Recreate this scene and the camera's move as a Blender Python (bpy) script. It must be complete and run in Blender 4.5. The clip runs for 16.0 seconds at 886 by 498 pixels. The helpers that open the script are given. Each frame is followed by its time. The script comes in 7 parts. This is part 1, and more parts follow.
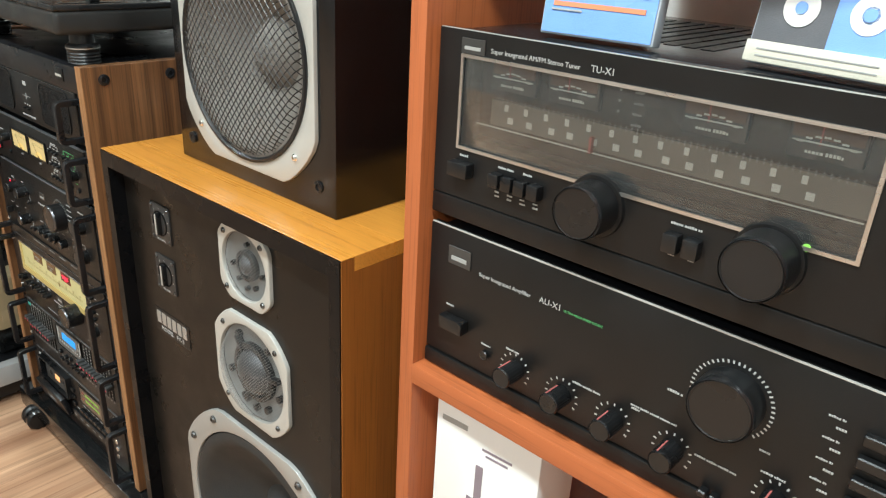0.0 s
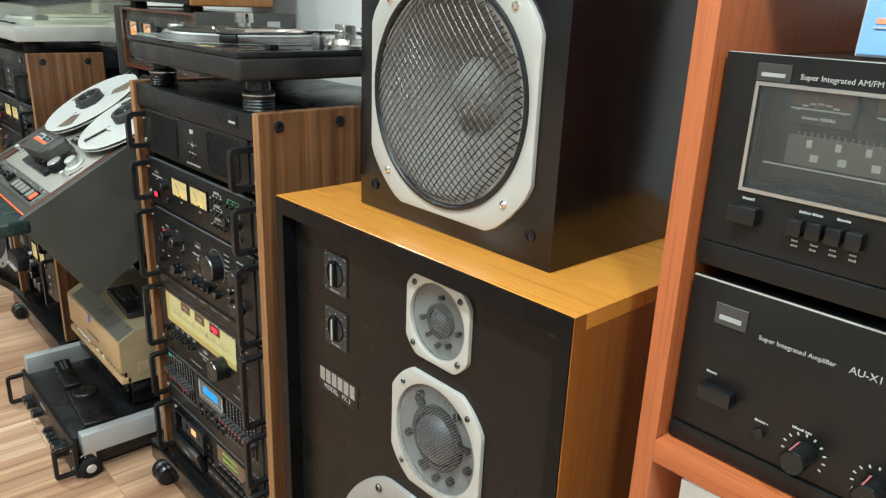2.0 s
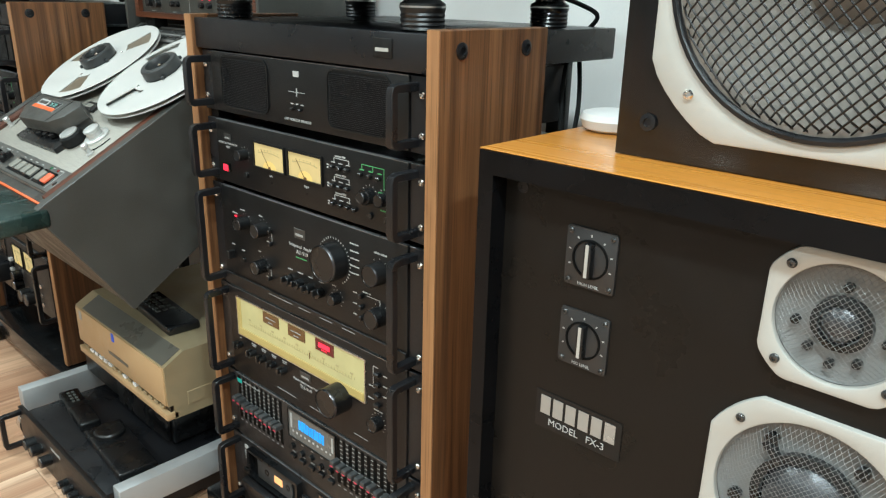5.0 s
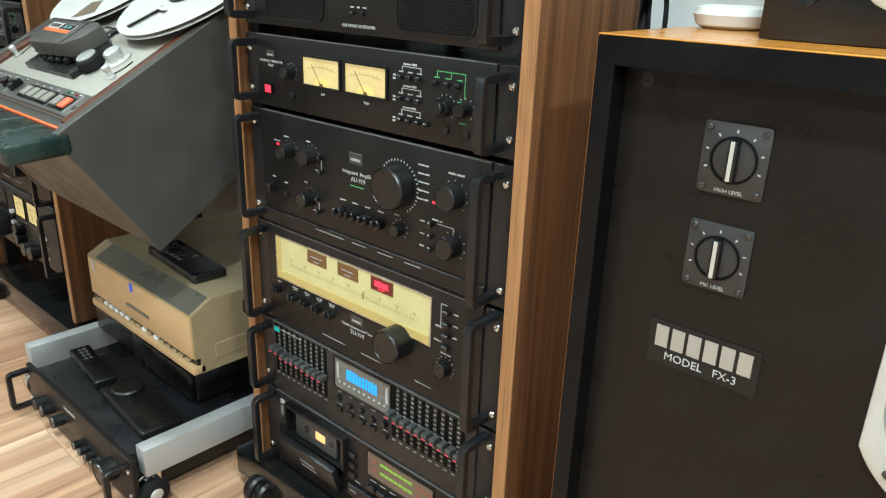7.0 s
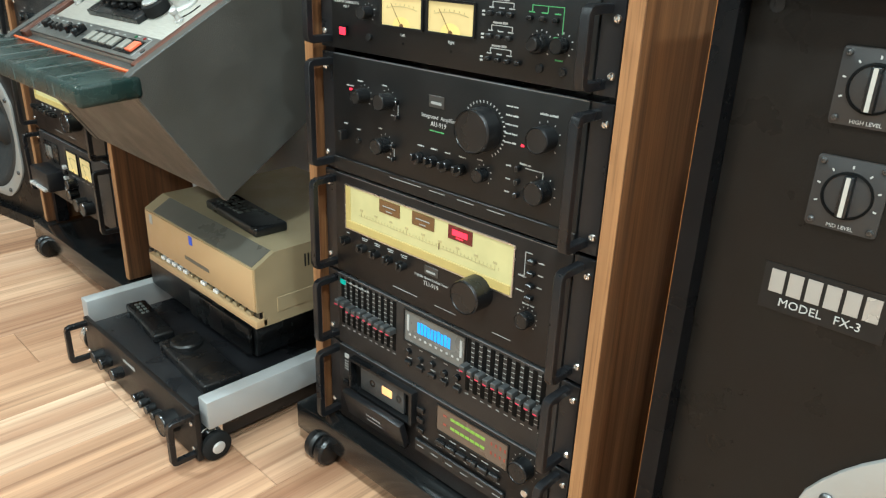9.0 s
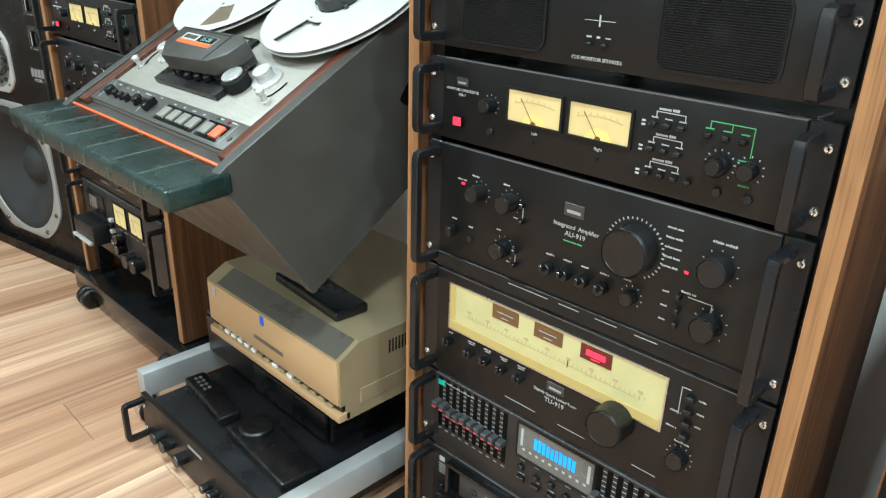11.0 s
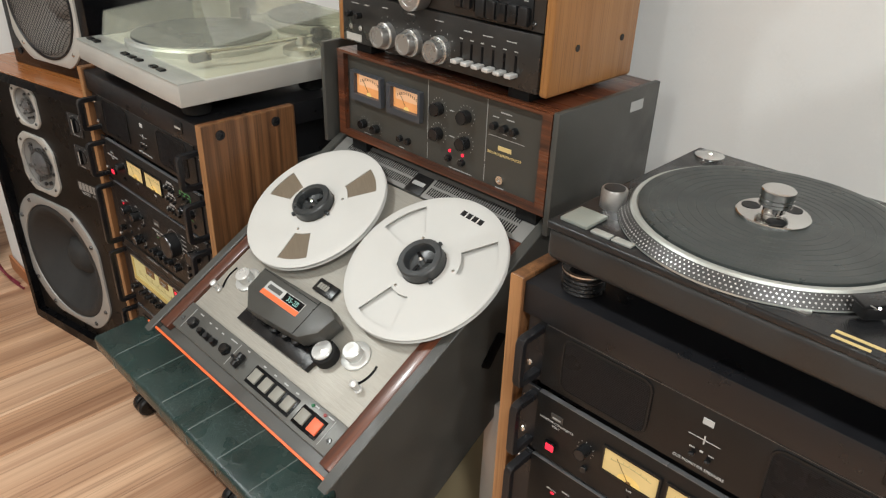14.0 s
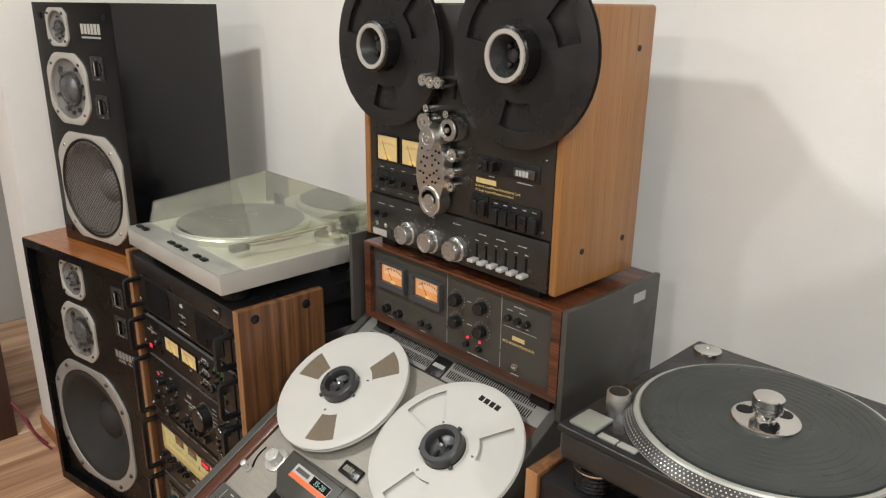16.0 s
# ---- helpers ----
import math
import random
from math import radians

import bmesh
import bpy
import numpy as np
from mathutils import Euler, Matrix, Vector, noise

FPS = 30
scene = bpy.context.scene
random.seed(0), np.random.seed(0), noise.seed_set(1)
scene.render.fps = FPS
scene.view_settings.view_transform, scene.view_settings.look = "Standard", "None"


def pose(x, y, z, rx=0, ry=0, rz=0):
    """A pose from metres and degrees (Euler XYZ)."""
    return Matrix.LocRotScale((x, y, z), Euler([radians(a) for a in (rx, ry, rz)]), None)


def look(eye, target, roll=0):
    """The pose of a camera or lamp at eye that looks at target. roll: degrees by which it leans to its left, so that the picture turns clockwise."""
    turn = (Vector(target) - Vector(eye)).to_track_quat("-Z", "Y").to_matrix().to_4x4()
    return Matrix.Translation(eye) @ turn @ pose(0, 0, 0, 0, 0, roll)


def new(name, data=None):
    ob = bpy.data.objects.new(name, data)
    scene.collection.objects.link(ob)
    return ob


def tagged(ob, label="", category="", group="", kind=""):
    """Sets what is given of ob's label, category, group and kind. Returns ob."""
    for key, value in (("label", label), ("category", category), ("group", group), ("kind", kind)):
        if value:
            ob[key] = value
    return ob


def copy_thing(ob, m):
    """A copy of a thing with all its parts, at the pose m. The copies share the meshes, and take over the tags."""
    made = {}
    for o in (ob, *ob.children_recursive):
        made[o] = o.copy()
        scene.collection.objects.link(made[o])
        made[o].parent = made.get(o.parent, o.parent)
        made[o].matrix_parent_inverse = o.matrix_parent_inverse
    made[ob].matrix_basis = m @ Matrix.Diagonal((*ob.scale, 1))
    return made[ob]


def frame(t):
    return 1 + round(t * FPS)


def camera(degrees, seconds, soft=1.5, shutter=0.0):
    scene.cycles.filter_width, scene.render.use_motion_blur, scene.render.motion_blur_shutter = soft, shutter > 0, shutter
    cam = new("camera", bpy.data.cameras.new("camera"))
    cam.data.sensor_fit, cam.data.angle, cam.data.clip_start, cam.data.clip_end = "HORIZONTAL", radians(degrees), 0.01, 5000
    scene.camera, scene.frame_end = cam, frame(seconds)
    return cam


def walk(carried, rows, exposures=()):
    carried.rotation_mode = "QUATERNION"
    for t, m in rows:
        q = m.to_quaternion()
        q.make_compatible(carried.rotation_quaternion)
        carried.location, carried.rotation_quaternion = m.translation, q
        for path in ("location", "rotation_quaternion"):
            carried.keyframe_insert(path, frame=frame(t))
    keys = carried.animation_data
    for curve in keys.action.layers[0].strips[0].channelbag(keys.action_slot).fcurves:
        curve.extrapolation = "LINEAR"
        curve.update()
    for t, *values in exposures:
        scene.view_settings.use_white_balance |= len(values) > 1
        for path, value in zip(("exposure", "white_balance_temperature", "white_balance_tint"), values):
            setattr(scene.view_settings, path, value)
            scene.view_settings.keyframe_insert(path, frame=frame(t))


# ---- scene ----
cam = camera(62.0, 16.0, 1.25)
METRES, EYE, TILT, LEAN, TURN = 2.0, 1.19, 0.0, 0.0, 41.5
ROWS = [
    (0.0, 0.0, 0.0, 0.0, 1.26, -23.42, -2.91),
    (0.5, -0.0085, -0.0039, 0.0078, 4.96, -22.56, -2.61),
    (1.0, -0.0157, -0.002, 0.008, 7.31, -21.42, -2.42),
    (1.5, -0.0352, 0.0102, 0.0016, 7.96, -20.07, -2.32),
    (2.0, -0.085, 0.0327, -0.0254, 7.17, -18.72, -2.09),
    (2.5, -0.1431, 0.0551, -0.0536, 5.68, -17.57, -1.75),
    (3.0, -0.186, 0.0636, -0.0596, 4.33, -17.1, -1.27),
    (3.5, -0.21, 0.085, -0.067, 3.23, -17.06, -0.74),
    (4.0, -0.227, 0.1285, -0.0639, 3.09, -18.34, -0.23),
    (6.5, -0.3336, 0.2219, -0.1325, 1.28, -19.78, -1.62),
    (7.0, -0.3375, 0.2215, -0.1498, 1.39, -20.56, -1.83),
    (7.5, -0.3391, 0.2204, -0.1656, 1.73, -21.51, -1.95),
    (8.0, -0.3419, 0.2218, -0.1755, 2.23, -22.27, -2.0),
    (8.5, -0.3533, 0.223, -0.1775, 2.79, -22.62, -1.99),
    (9.0, -0.3737, 0.2276, -0.1726, 3.35, -22.53, -1.89),
    (11.5, -0.474, 0.3394, -0.0814, 4.65, -24.72, -1.64),
    (12.0, -0.4894, 0.3792, -0.0202, 5.27, -27.35, -1.94),
    (12.5, -0.5125, 0.394, 0.0197, 4.99, -29.18, -1.92),
    (13.0, -0.532, 0.3977, 0.0534, 4.33, -30.21, -1.69),
    (13.5, -0.5314, 0.3917, 0.0803, 3.9, -29.84, -1.75),
    (14.0, -0.5248, 0.3818, 0.1078, 3.77, -28.64, -1.65),
    (14.5, -0.5211, 0.3688, 0.1308, 3.88, -26.42, -1.55),
    (15.0, -0.5215, 0.3651, 0.1457, 4.23, -23.68, -1.29),
    (15.5, -0.5232, 0.3622, 0.1571, 4.62, -20.78, -0.96),
    (16.0, -0.5244, 0.3566, 0.1658, 4.92, -18.21, -0.67),
]
EXTRA = [
    (4.2, look((-0.544, -0.090, 1.050), (-1.870, 1.263, 0.408), 0.6)),
    (6.3, look((-0.788, -0.110, 0.935), (-2.057, 1.284, 0.268), 1.6)),
    (9.2, look((-0.883, -0.163, 0.849), (-2.170, 1.163, 0.085), 1.9)),
    (11.3, look((-1.123, -0.145, 0.985), (-2.417, 1.160, 0.196), 1.7)),
]
walk(cam, sorted(EXTRA + [(t, pose(0, 0, EYE, TILT, LEAN, TURN) @ pose(METRES * x, METRES * y, METRES * z, 90 + pitch, roll, yaw)) for t, x, y, z, yaw, pitch, roll in ROWS], key=lambda row: row[0]),
     [(0.0, 0.32, 5650, -2), (1.0, 0.32, 5500, -6), (5.0, 0.38, 5400, -6), (8.0, 0.67, 5350, -8), (9.5, 0.68, 5300, -8), (11.5, 0.66, 5200, -7), (12.7, 0.34, 5200, -5), (13.4, 0.18, 5900, 5), (16.0, -0.06, 6250, 8)])
# ---------------------------------------------------------------- light
world = bpy.data.worlds.new("world")
scene.world = world
world.use_nodes = True
world.node_tree.nodes["Background"].inputs[0].default_value = (0.9, 0.95, 1.0, 1)
world.node_tree.nodes["Background"].inputs[1].default_value = 0.02


def ceiling_lamp(x, y, sx, sy, watts, colour):
    data = bpy.data.lights.new("ceiling_panel_light", "AREA")
    data.shape, data.size, data.size_y, data.energy, data.color = "RECTANGLE", sx, sy, watts, colour
    ob = new("ceiling_panel_light", data)
    ob.matrix_world = pose(x, y, CEIL - 0.03)
    return ob


CEIL = 2.6
LAMPS = [(-2.9, -0.45), (-0.65, -0.45), (0.45, -0.45), (-2.9, -2.2), (-1.2, -2.2), (0.45, -2.2)]
for lx, ly in LAMPS:
    ceiling_lamp(lx, ly, 0.18, 0.18, (28 if lx < -2 else 34) if ly > -1 else 25, (1.0, 0.985, 0.93))

# ---------------------------------------------------------------- mesh helpers


def mesh_of(bm, name):
    me = bpy.data.meshes.new(name)
    bm.to_mesh(me)
    bm.free()
    return me


def smooth(me, angle=35):
    me.polygons.foreach_set("use_smooth", [True] * len(me.polygons))
    me.set_sharp_from_angle(angle=radians(angle))
    return me


def put(name, me, parent, at=None, label=""):
    """An object on a mesh that may be shared, under parent."""
    ob = new(name, me)
    ob.parent = parent
    if at is not None:
        ob.matrix_basis = at
    if label:
        ob["label"] = label
    return ob


def part(name, bm, material, parent, label="", at=None, shade=True):
    me = mesh_of(bm, name)
    me.materials.append(material)
    if shade:
        smooth(me)
    return put(name, me, parent, at, label)


def thing(name, m, label, category, group="", kind=""):
    ob = new(name)
    ob.empty_display_size = 0.05
    ob.matrix_basis = m
    return tagged(ob, label, category, group, kind)


def box(x0, x1, y0, y1, z0, z1, bevel=0.0, seg=2, bm=None):
    bm = bm or bmesh.new()
    vs = [bm.verts.new((x, y, z)) for x in (x0, x1) for y in (y0, y1) for z in (z0, z1)]
    quads = ((0, 1, 3, 2), (4, 6, 7, 5), (0, 4, 5, 1), (2, 3, 7, 6), (0, 2, 6, 4), (1, 5, 7, 3))
    fs = [bm.faces.new([vs[i] for i in q]) for q in quads]
    if bevel:
        es = list({e for f in fs for e in f.edges})
        bmesh.ops.bevel(bm, geom=es, offset=bevel, segments=seg, profile=0.5, affect="EDGES")
    return bm


def turn_to(axis):
    """Takes z to the axis named: 'z', 'y' (towards -y, out of a front) or 'x'."""
    return {"z": Matrix(), "y": Matrix.Rotation(radians(90), 4, "X"), "x": Matrix.Rotation(radians(90), 4, "Y")}[axis]


def lathe(profile, seg=32, axis="z", at=(0, 0, 0), bm=None, flute=0, depth=0.0, cap=True):
    """A turned body from (radius, height) pairs; flute cuts that many grooves into its side."""
    bm = bm or bmesh.new()
    m = Matrix.Translation(at) @ turn_to(axis)
    rings = []
    for r, h in profile:
        if r < 1e-6:
            rings.append([bm.verts.new(m @ Vector((0, 0, h)))])
            continue
        ring = []
        for i in range(seg):
            a = 2 * math.pi * i / seg
            rr = r - (depth if flute and i % 2 else 0)
            ring.append(bm.verts.new(m @ Vector((rr * math.cos(a), rr * math.sin(a), h))))
        rings.append(ring)
    for lo, hi in zip(rings, rings[1:]):
        n = max(len(lo), len(hi))
        for i in range(n):
            j = (i + 1) % n
            q = [lo[i % len(lo)], lo[j % len(lo)], hi[j % len(hi)], hi[i % len(hi)]]
            q = list(dict.fromkeys(q))
            if len(q) > 2:
                bm.faces.new(q)
    for ring, flip in ((rings[0], True), (rings[-1], False)):
        if cap and len(ring) > 2:
            bm.faces.new(ring[::-1] if flip else ring)
    bmesh.ops.recalc_face_normals(bm, faces=bm.faces)
    return bm


def prism(points, h0, h1, axis="z", bevel=0.0, bm=None, at=(0, 0, 0)):
    """A slab from a closed outline in its own plane, between two heights along the axis."""
    bm = bm or bmesh.new()
    m = Matrix.Translation(at) @ turn_to(axis)
    lo = [bm.verts.new(m @ Vector((x, y, h0))) for x, y in points]
    hi = [bm.verts.new(m @ Vector((x, y, h1))) for x, y in points]
    fs = [bm.faces.new(lo[::-1]), bm.faces.new(hi)]
    n = len(points)
    for i in range(n):
        fs.append(bm.faces.new((lo[i], lo[(i + 1) % n], hi[(i + 1) % n], hi[i])))
    if bevel:
        es = list(fs[1].edges)
        bmesh.ops.bevel(bm, geom=es, offset=bevel, segments=2, profile=0.5, affect="EDGES")
    bmesh.ops.recalc_face_normals(bm, faces=bm.faces)
    return bm


def ring_slab(outer, inner, h0, h1, axis="z", at=(0, 0, 0), bm=None):
    """A slab with a hole: two outlines with the same number of points."""
    bm = bm or bmesh.new()
    m = Matrix.Translation(at) @ turn_to(axis)
    loops = [[bm.verts.new(m @ Vector((x, y, h))) for x, y in pts] for pts, h in ((outer, h0), (outer, h1), (inner, h1), (inner, h0))]
    n = len(outer)
    for a, b in ((0, 1), (1, 2), (2, 3), (3, 0)):
        for i in range(n):
            j = (i + 1) % n
            bm.faces.new((loops[a][i], loops[a][j], loops[b][j], loops[b][i]))
    bmesh.ops.recalc_face_normals(bm, faces=bm.faces)
    return bm


def circle(r, n=48, cx=0.0, cy=0.0):
    return [(cx + r * math.cos(2 * math.pi * i / n), cy + r * math.sin(2 * math.pi * i / n)) for i in range(n)]


def clipped(r, half, n=48):
    """A circle cut off by a square: the outline of a driver's trim."""
    out = []
    for x, y in circle(r, n):
        out.append((max(-half, min(half, x)), max(-half, min(half, y))))
    return out


def rounded(x0, x1, y0, y1, r, n=5):
    pts = []
    for cx, cy, a0 in ((x1 - r, y1 - r, 0), (x0 + r, y1 - r, 90), (x0 + r, y0 + r, 180), (x1 - r, y0 + r, 270)):
        for i in range(n + 1):
            a = radians(a0 + 90 * i / n)
            pts.append((cx + r * math.cos(a), cy + r * math.sin(a)))
    return pts


def tube(points, r, seg=8, bm=None):
    """A round bar along a line of points."""
    bm = bm or bmesh.new()
    pts = [Vector(p) for p in points]
    up = Vector((0.13, 0.31, 0.94))
    rings = []
    for i, p in enumerate(pts):
        d = (pts[min(i + 1, len(pts) - 1)] - pts[max(i - 1, 0)]).normalized()
        u = d.cross(up).normalized()
        v = d.cross(u)
        rings.append([bm.verts.new(p + r * (math.cos(2 * math.pi * k / seg) * u + math.sin(2 * math.pi * k / seg) * v)) for k in range(seg)])
    for a, b in zip(rings, rings[1:]):
        for k in range(seg):
            bm.faces.new((a[k], a[(k + 1) % seg], b[(k + 1) % seg], b[k]))
    bm.faces.new(rings[0])
    bm.faces.new(rings[-1])
    bmesh.ops.recalc_face_normals(bm, faces=bm.faces)
    return bm


TEXTS = {}


def text_mesh(words, size, material, align="LEFT"):
    key = (words, size, material.name, align)
    if key not in TEXTS:
        cu = bpy.data.curves.new("lettering", "FONT")
        cu.body, cu.size, cu.align_x, cu.extrude, cu.resolution_u = words, size, align, 0.0002, 2
        ob = new("lettering", cu)
        me = bpy.data.meshes.new_from_object(ob.evaluated_get(bpy.context.evaluated_depsgraph_get()))
        bpy.data.objects.remove(ob)
        me.materials.clear()
        me.materials.append(material)
        TEXTS[key] = me
    return TEXTS[key]


FRONT = Matrix.Rotation(radians(90), 4, "X")


def words(text, x, z, size, material, parent, y=-0.0007, align="LEFT"):
    """Lettering on a front that faces -y."""
    return put("lettering", text_mesh(text, size, material, align), parent, Matrix.Translation((x, y, z)) @ FRONT)


def bars(spots, material, parent, y=-0.0008, name="marking"):
    """Small flat print on a front: (x, z, width, height) each."""
    bm = bmesh.new()
    rnd = random.Random(len(spots))
    for x, z, w, h in spots:
        if name != "marking" or w < 2.2 * h or not 0.0015 < h < 0.0035:
            box(x - w / 2, x + w / 2, y, y + 0.0006, z - h / 2, z + h / 2, bm=bm)
            continue
        at, end, run = x - w / 2, x + w / 2, 0
        while at < end - h * 0.3:
            step = h * rnd.uniform(0.45, 0.8)
            low = h * rnd.choice((0.38, 0.38, 0.5))
            box(at, min(end, at + step), y, y + 0.0006, z - h * 0.38, z - h * 0.38 + 2 * low * 0.85, bm=bm)
            run += 1
            at += step + h * (0.22 if run % 5 else 0.6)
    ob = part(name, bm, material, parent, shade=False)
    return tagged(ob, kind="stuff") if len(spots) > 1 or name == "marking" else ob


def dial_marks(x, z, r, n, material, parent, a0=225, a1=-45, w=0.0012, y=-0.0008):
    """Ticks round a knob."""
    w = min(w, 0.0017)
    bm = bmesh.new()
    for i in range(n):
        a = radians(a0 + (a1 - a0) * i / (n - 1))
        cx, cz = x + r * math.cos(a), z + r * math.sin(a)
        u, v = Vector((math.cos(a), 0, math.sin(a))) * w * 0.85, Vector((-math.sin(a), 0, math.cos(a))) * w * 0.45
        c = Vector((cx, y, cz))
        bm.faces.new([bm.verts.new(c + p) for p in (-u - v, u - v, u + v, v - u)])
    return tagged(part("dial_scale", bm, material, parent, shade=False), kind="stuff")


KNOBS = {}


def knob(x, z, r, h, material, parent, y=0.0, name="knob", flute=True, pointer=None, label=""):
    key = (r, h, material.name, flute)
    if key not in KNOBS:
        seg = 48 if flute else 32
        b = min(r, h) * 0.12
        small = flute and r < 0.013
        bm = lathe([(r * 1.0, 0), (r, h - b), (r - b * 0.7, h), (r * 0.9, h), (r * 0.88, h - b * 0.3), (0, h - b * 0.3)], seg, "y", flute=seg if small else 0, depth=r * 0.04)
        me = mesh_of(bm, "knob")
        me.materials.append(material)
        KNOBS[key] = smooth(me, 30)
    k = put(name, KNOBS[key], parent, Matrix.Translation((x, y, z)), label)
    if flute and r > 0.0075:
        b = min(r, h) * 0.12
        put("rim", cached(("rim", r, h), lambda: finish(lathe([(r * 1.002, h - b * 1.1), (r * 0.965, h - b * 0.1), (r * 0.955, h + 0.0001)], 48, "y", cap=False), "rim", RIM)), k)
    if pointer:
        part("pointer", box(-r * 0.06, r * 0.06, -h - 0.0006, -h * 0.8, r * 0.15, r * 0.95), pointer, k, shade=False)
    return k


SCREWS = {}


def screw(x, y, z, r, material, parent, slot=None):
    if r not in SCREWS:
        bm = lathe([(r, 0), (r, r * 0.25), (r * 0.75, r * 0.6), (r * 0.42, r * 0.7), (r * 0.36, r * 0.3), (0, r * 0.3)], 16, "y")
        SCREWS[r] = smooth(mesh_of(bm, "screw"))
        SCREWS[r].materials.append(material)
    return put("screw", SCREWS[r], parent, Matrix.Translation((x, y, z)))


# ---------------------------------------------------------------- materials


def shader(name):
    m = bpy.data.materials.new(name)
    m.use_nodes = True
    t = m.node_tree
    return m, t, t.nodes["Principled BSDF"]


def mixed(t, fac, a, b):
    n = t.nodes.new("ShaderNodeMix")
    n.data_type = "RGBA"
    t.links.new(fac, n.inputs[0])
    for i, c in ((6, a), (7, b)):
        if isinstance(c, tuple):
            n.inputs[i].default_value = (*c, 1)
        else:
            t.links.new(c, n.inputs[i])
    return n.outputs[2]


def grain(t, scale, stretch=(1, 1, 1), detail=4.0, lo=0.35, hi=0.65, rough=0.55, shift=True):
    """Noise in metres on the object, between two thresholds."""
    co = t.nodes.new("ShaderNodeTexCoord")
    mp = t.nodes.new("ShaderNodeMapping")
    mp.inputs["Scale"].default_value = stretch
    t.links.new(co.outputs["Object"], mp.inputs[0])
    if shift:
        info = t.nodes.new("ShaderNodeObjectInfo")
        mul = t.nodes.new("ShaderNodeMath")
        mul.operation = "MULTIPLY"
        mul.inputs[1].default_value = 37.0
        t.links.new(info.outputs["Random"], mul.inputs[0])
        t.links.new(mul.outputs[0], mp.inputs["Location"])
    n = t.nodes.new("ShaderNodeTexNoise")
    n.inputs["Scale"].default_value, n.inputs["Detail"].default_value, n.inputs["Roughness"].default_value = scale, detail, rough
    t.links.new(mp.outputs[0], n.inputs["Vector"])
    r = t.nodes.new("ShaderNodeMapRange")
    r.inputs[1].default_value, r.inputs[2].default_value = lo, hi
    t.links.new(n.outputs[0], r.inputs[0])
    return r.outputs[0]


def bumped(t, b, height, strength, distance=0.001):
    n = t.nodes.new("ShaderNodeBump")
    n.inputs["Strength"].default_value, n.inputs["Distance"].default_value = strength, distance
    t.links.new(height, n.inputs["Height"])
    t.links.new(n.outputs[0], b.inputs["Normal"])


def ranged(t, fac, lo, hi, socket):
    r = t.nodes.new("ShaderNodeMapRange")
    r.inputs[3].default_value, r.inputs[4].default_value = lo, hi
    t.links.new(fac, r.inputs[0])
    t.links.new(r.outputs[0], socket)


def paint(name, colour, rough=0.5, metal=0.0, vary=0.15, fine=900.0, bump=0.15, spec=0.5, coat=0.0, smudge=0.12):
    """Painted, moulded or metal surface: fine grain, larger smudges, uneven gloss."""
    m, t, b = shader(name)
    dark = tuple(c * (1 - vary) for c in colour)
    lite = tuple(min(1, c * (1 + vary)) for c in colour)
    f1, f2 = grain(t, fine, detail=2), grain(t, 14.0, detail=5)
    c = mixed(t, f2, dark, lite)
    t.links.new(mixed(t, f1, c, colour), b.inputs["Base Color"])
    ranged(t, f2, max(0.02, rough - smudge), min(1, rough + smudge), b.inputs["Roughness"])
    b.inputs["Metallic"].default_value = metal
    b.inputs["Specular IOR Level"].default_value = spec
    b.inputs["Coat Weight"].default_value = coat
    if bump:
        bumped(t, b, f1, bump, 0.0004)
    return m


def brushed(name, colour, rough=0.32, along="x", metal=1.0):
    m, t, b = shader(name)
    st = {"x": (1, 60, 60), "z": (60, 60, 1), "y": (60, 1, 60)}[along]
    f1, f2 = grain(t, 40.0, st, 3), grain(t, 9.0, detail=4)
    c = mixed(t, f1, tuple(x * 0.85 for x in colour), tuple(min(1, x * 1.12) for x in colour))
    t.links.new(c, b.inputs["Base Color"])
    ranged(t, f2, rough - 0.08, rough + 0.1, b.inputs["Roughness"])
    b.inputs["Metallic"].default_value = metal
    bumped(t, b, f1, 0.12, 0.0003)
    return m


def timber(name, dark, mid, lite, along="z", rough=0.45, fine=1.0, coat=0.0, streak=0.5, width=6.0):
    """Wood: broad figure, streaks and pores, all drawn out along the grain."""
    m, t, b = shader(name)
    k = {"x": (0.06, 1, 1), "y": (1, 0.06, 1), "z": (1, 1, 0.06)}[along]
    k2 = {"x": (0.02, 1, 1), "y": (1, 0.02, 1), "z": (1, 1, 0.02)}[along]
    broad = grain(t, width * 2.2, k, 6, 0.3, 0.7, 0.6)
    streaks = grain(t, 60.0 * fine, k2, 5, 0.35, 0.68, 0.65)
    pores = grain(t, 420.0 * fine, k2, 2, 0.52, 0.7)
    c = mixed(t, broad, mid, lite)
    half = t.nodes.new("ShaderNodeMath")
    half.operation = "MULTIPLY"
    half.inputs[1].default_value = streak
    t.links.new(streaks, half.inputs[0])
    c = mixed(t, half.outputs[0], c, dark)
    p2 = t.nodes.new("ShaderNodeMath")
    p2.operation = "MULTIPLY"
    p2.inputs[1].default_value = 0.45
    t.links.new(pores, p2.inputs[0])
    t.links.new(mixed(t, p2.outputs[0], c, tuple(x * 0.6 for x in dark)), b.inputs["Base Color"])
    ranged(t, streaks, rough - 0.06, rough + 0.1, b.inputs["Roughness"])
    b.inputs["Coat Weight"].default_value, b.inputs["Coat Roughness"].default_value = coat, 0.15
    bumped(t, b, pores, 0.15, 0.0003)
    return m


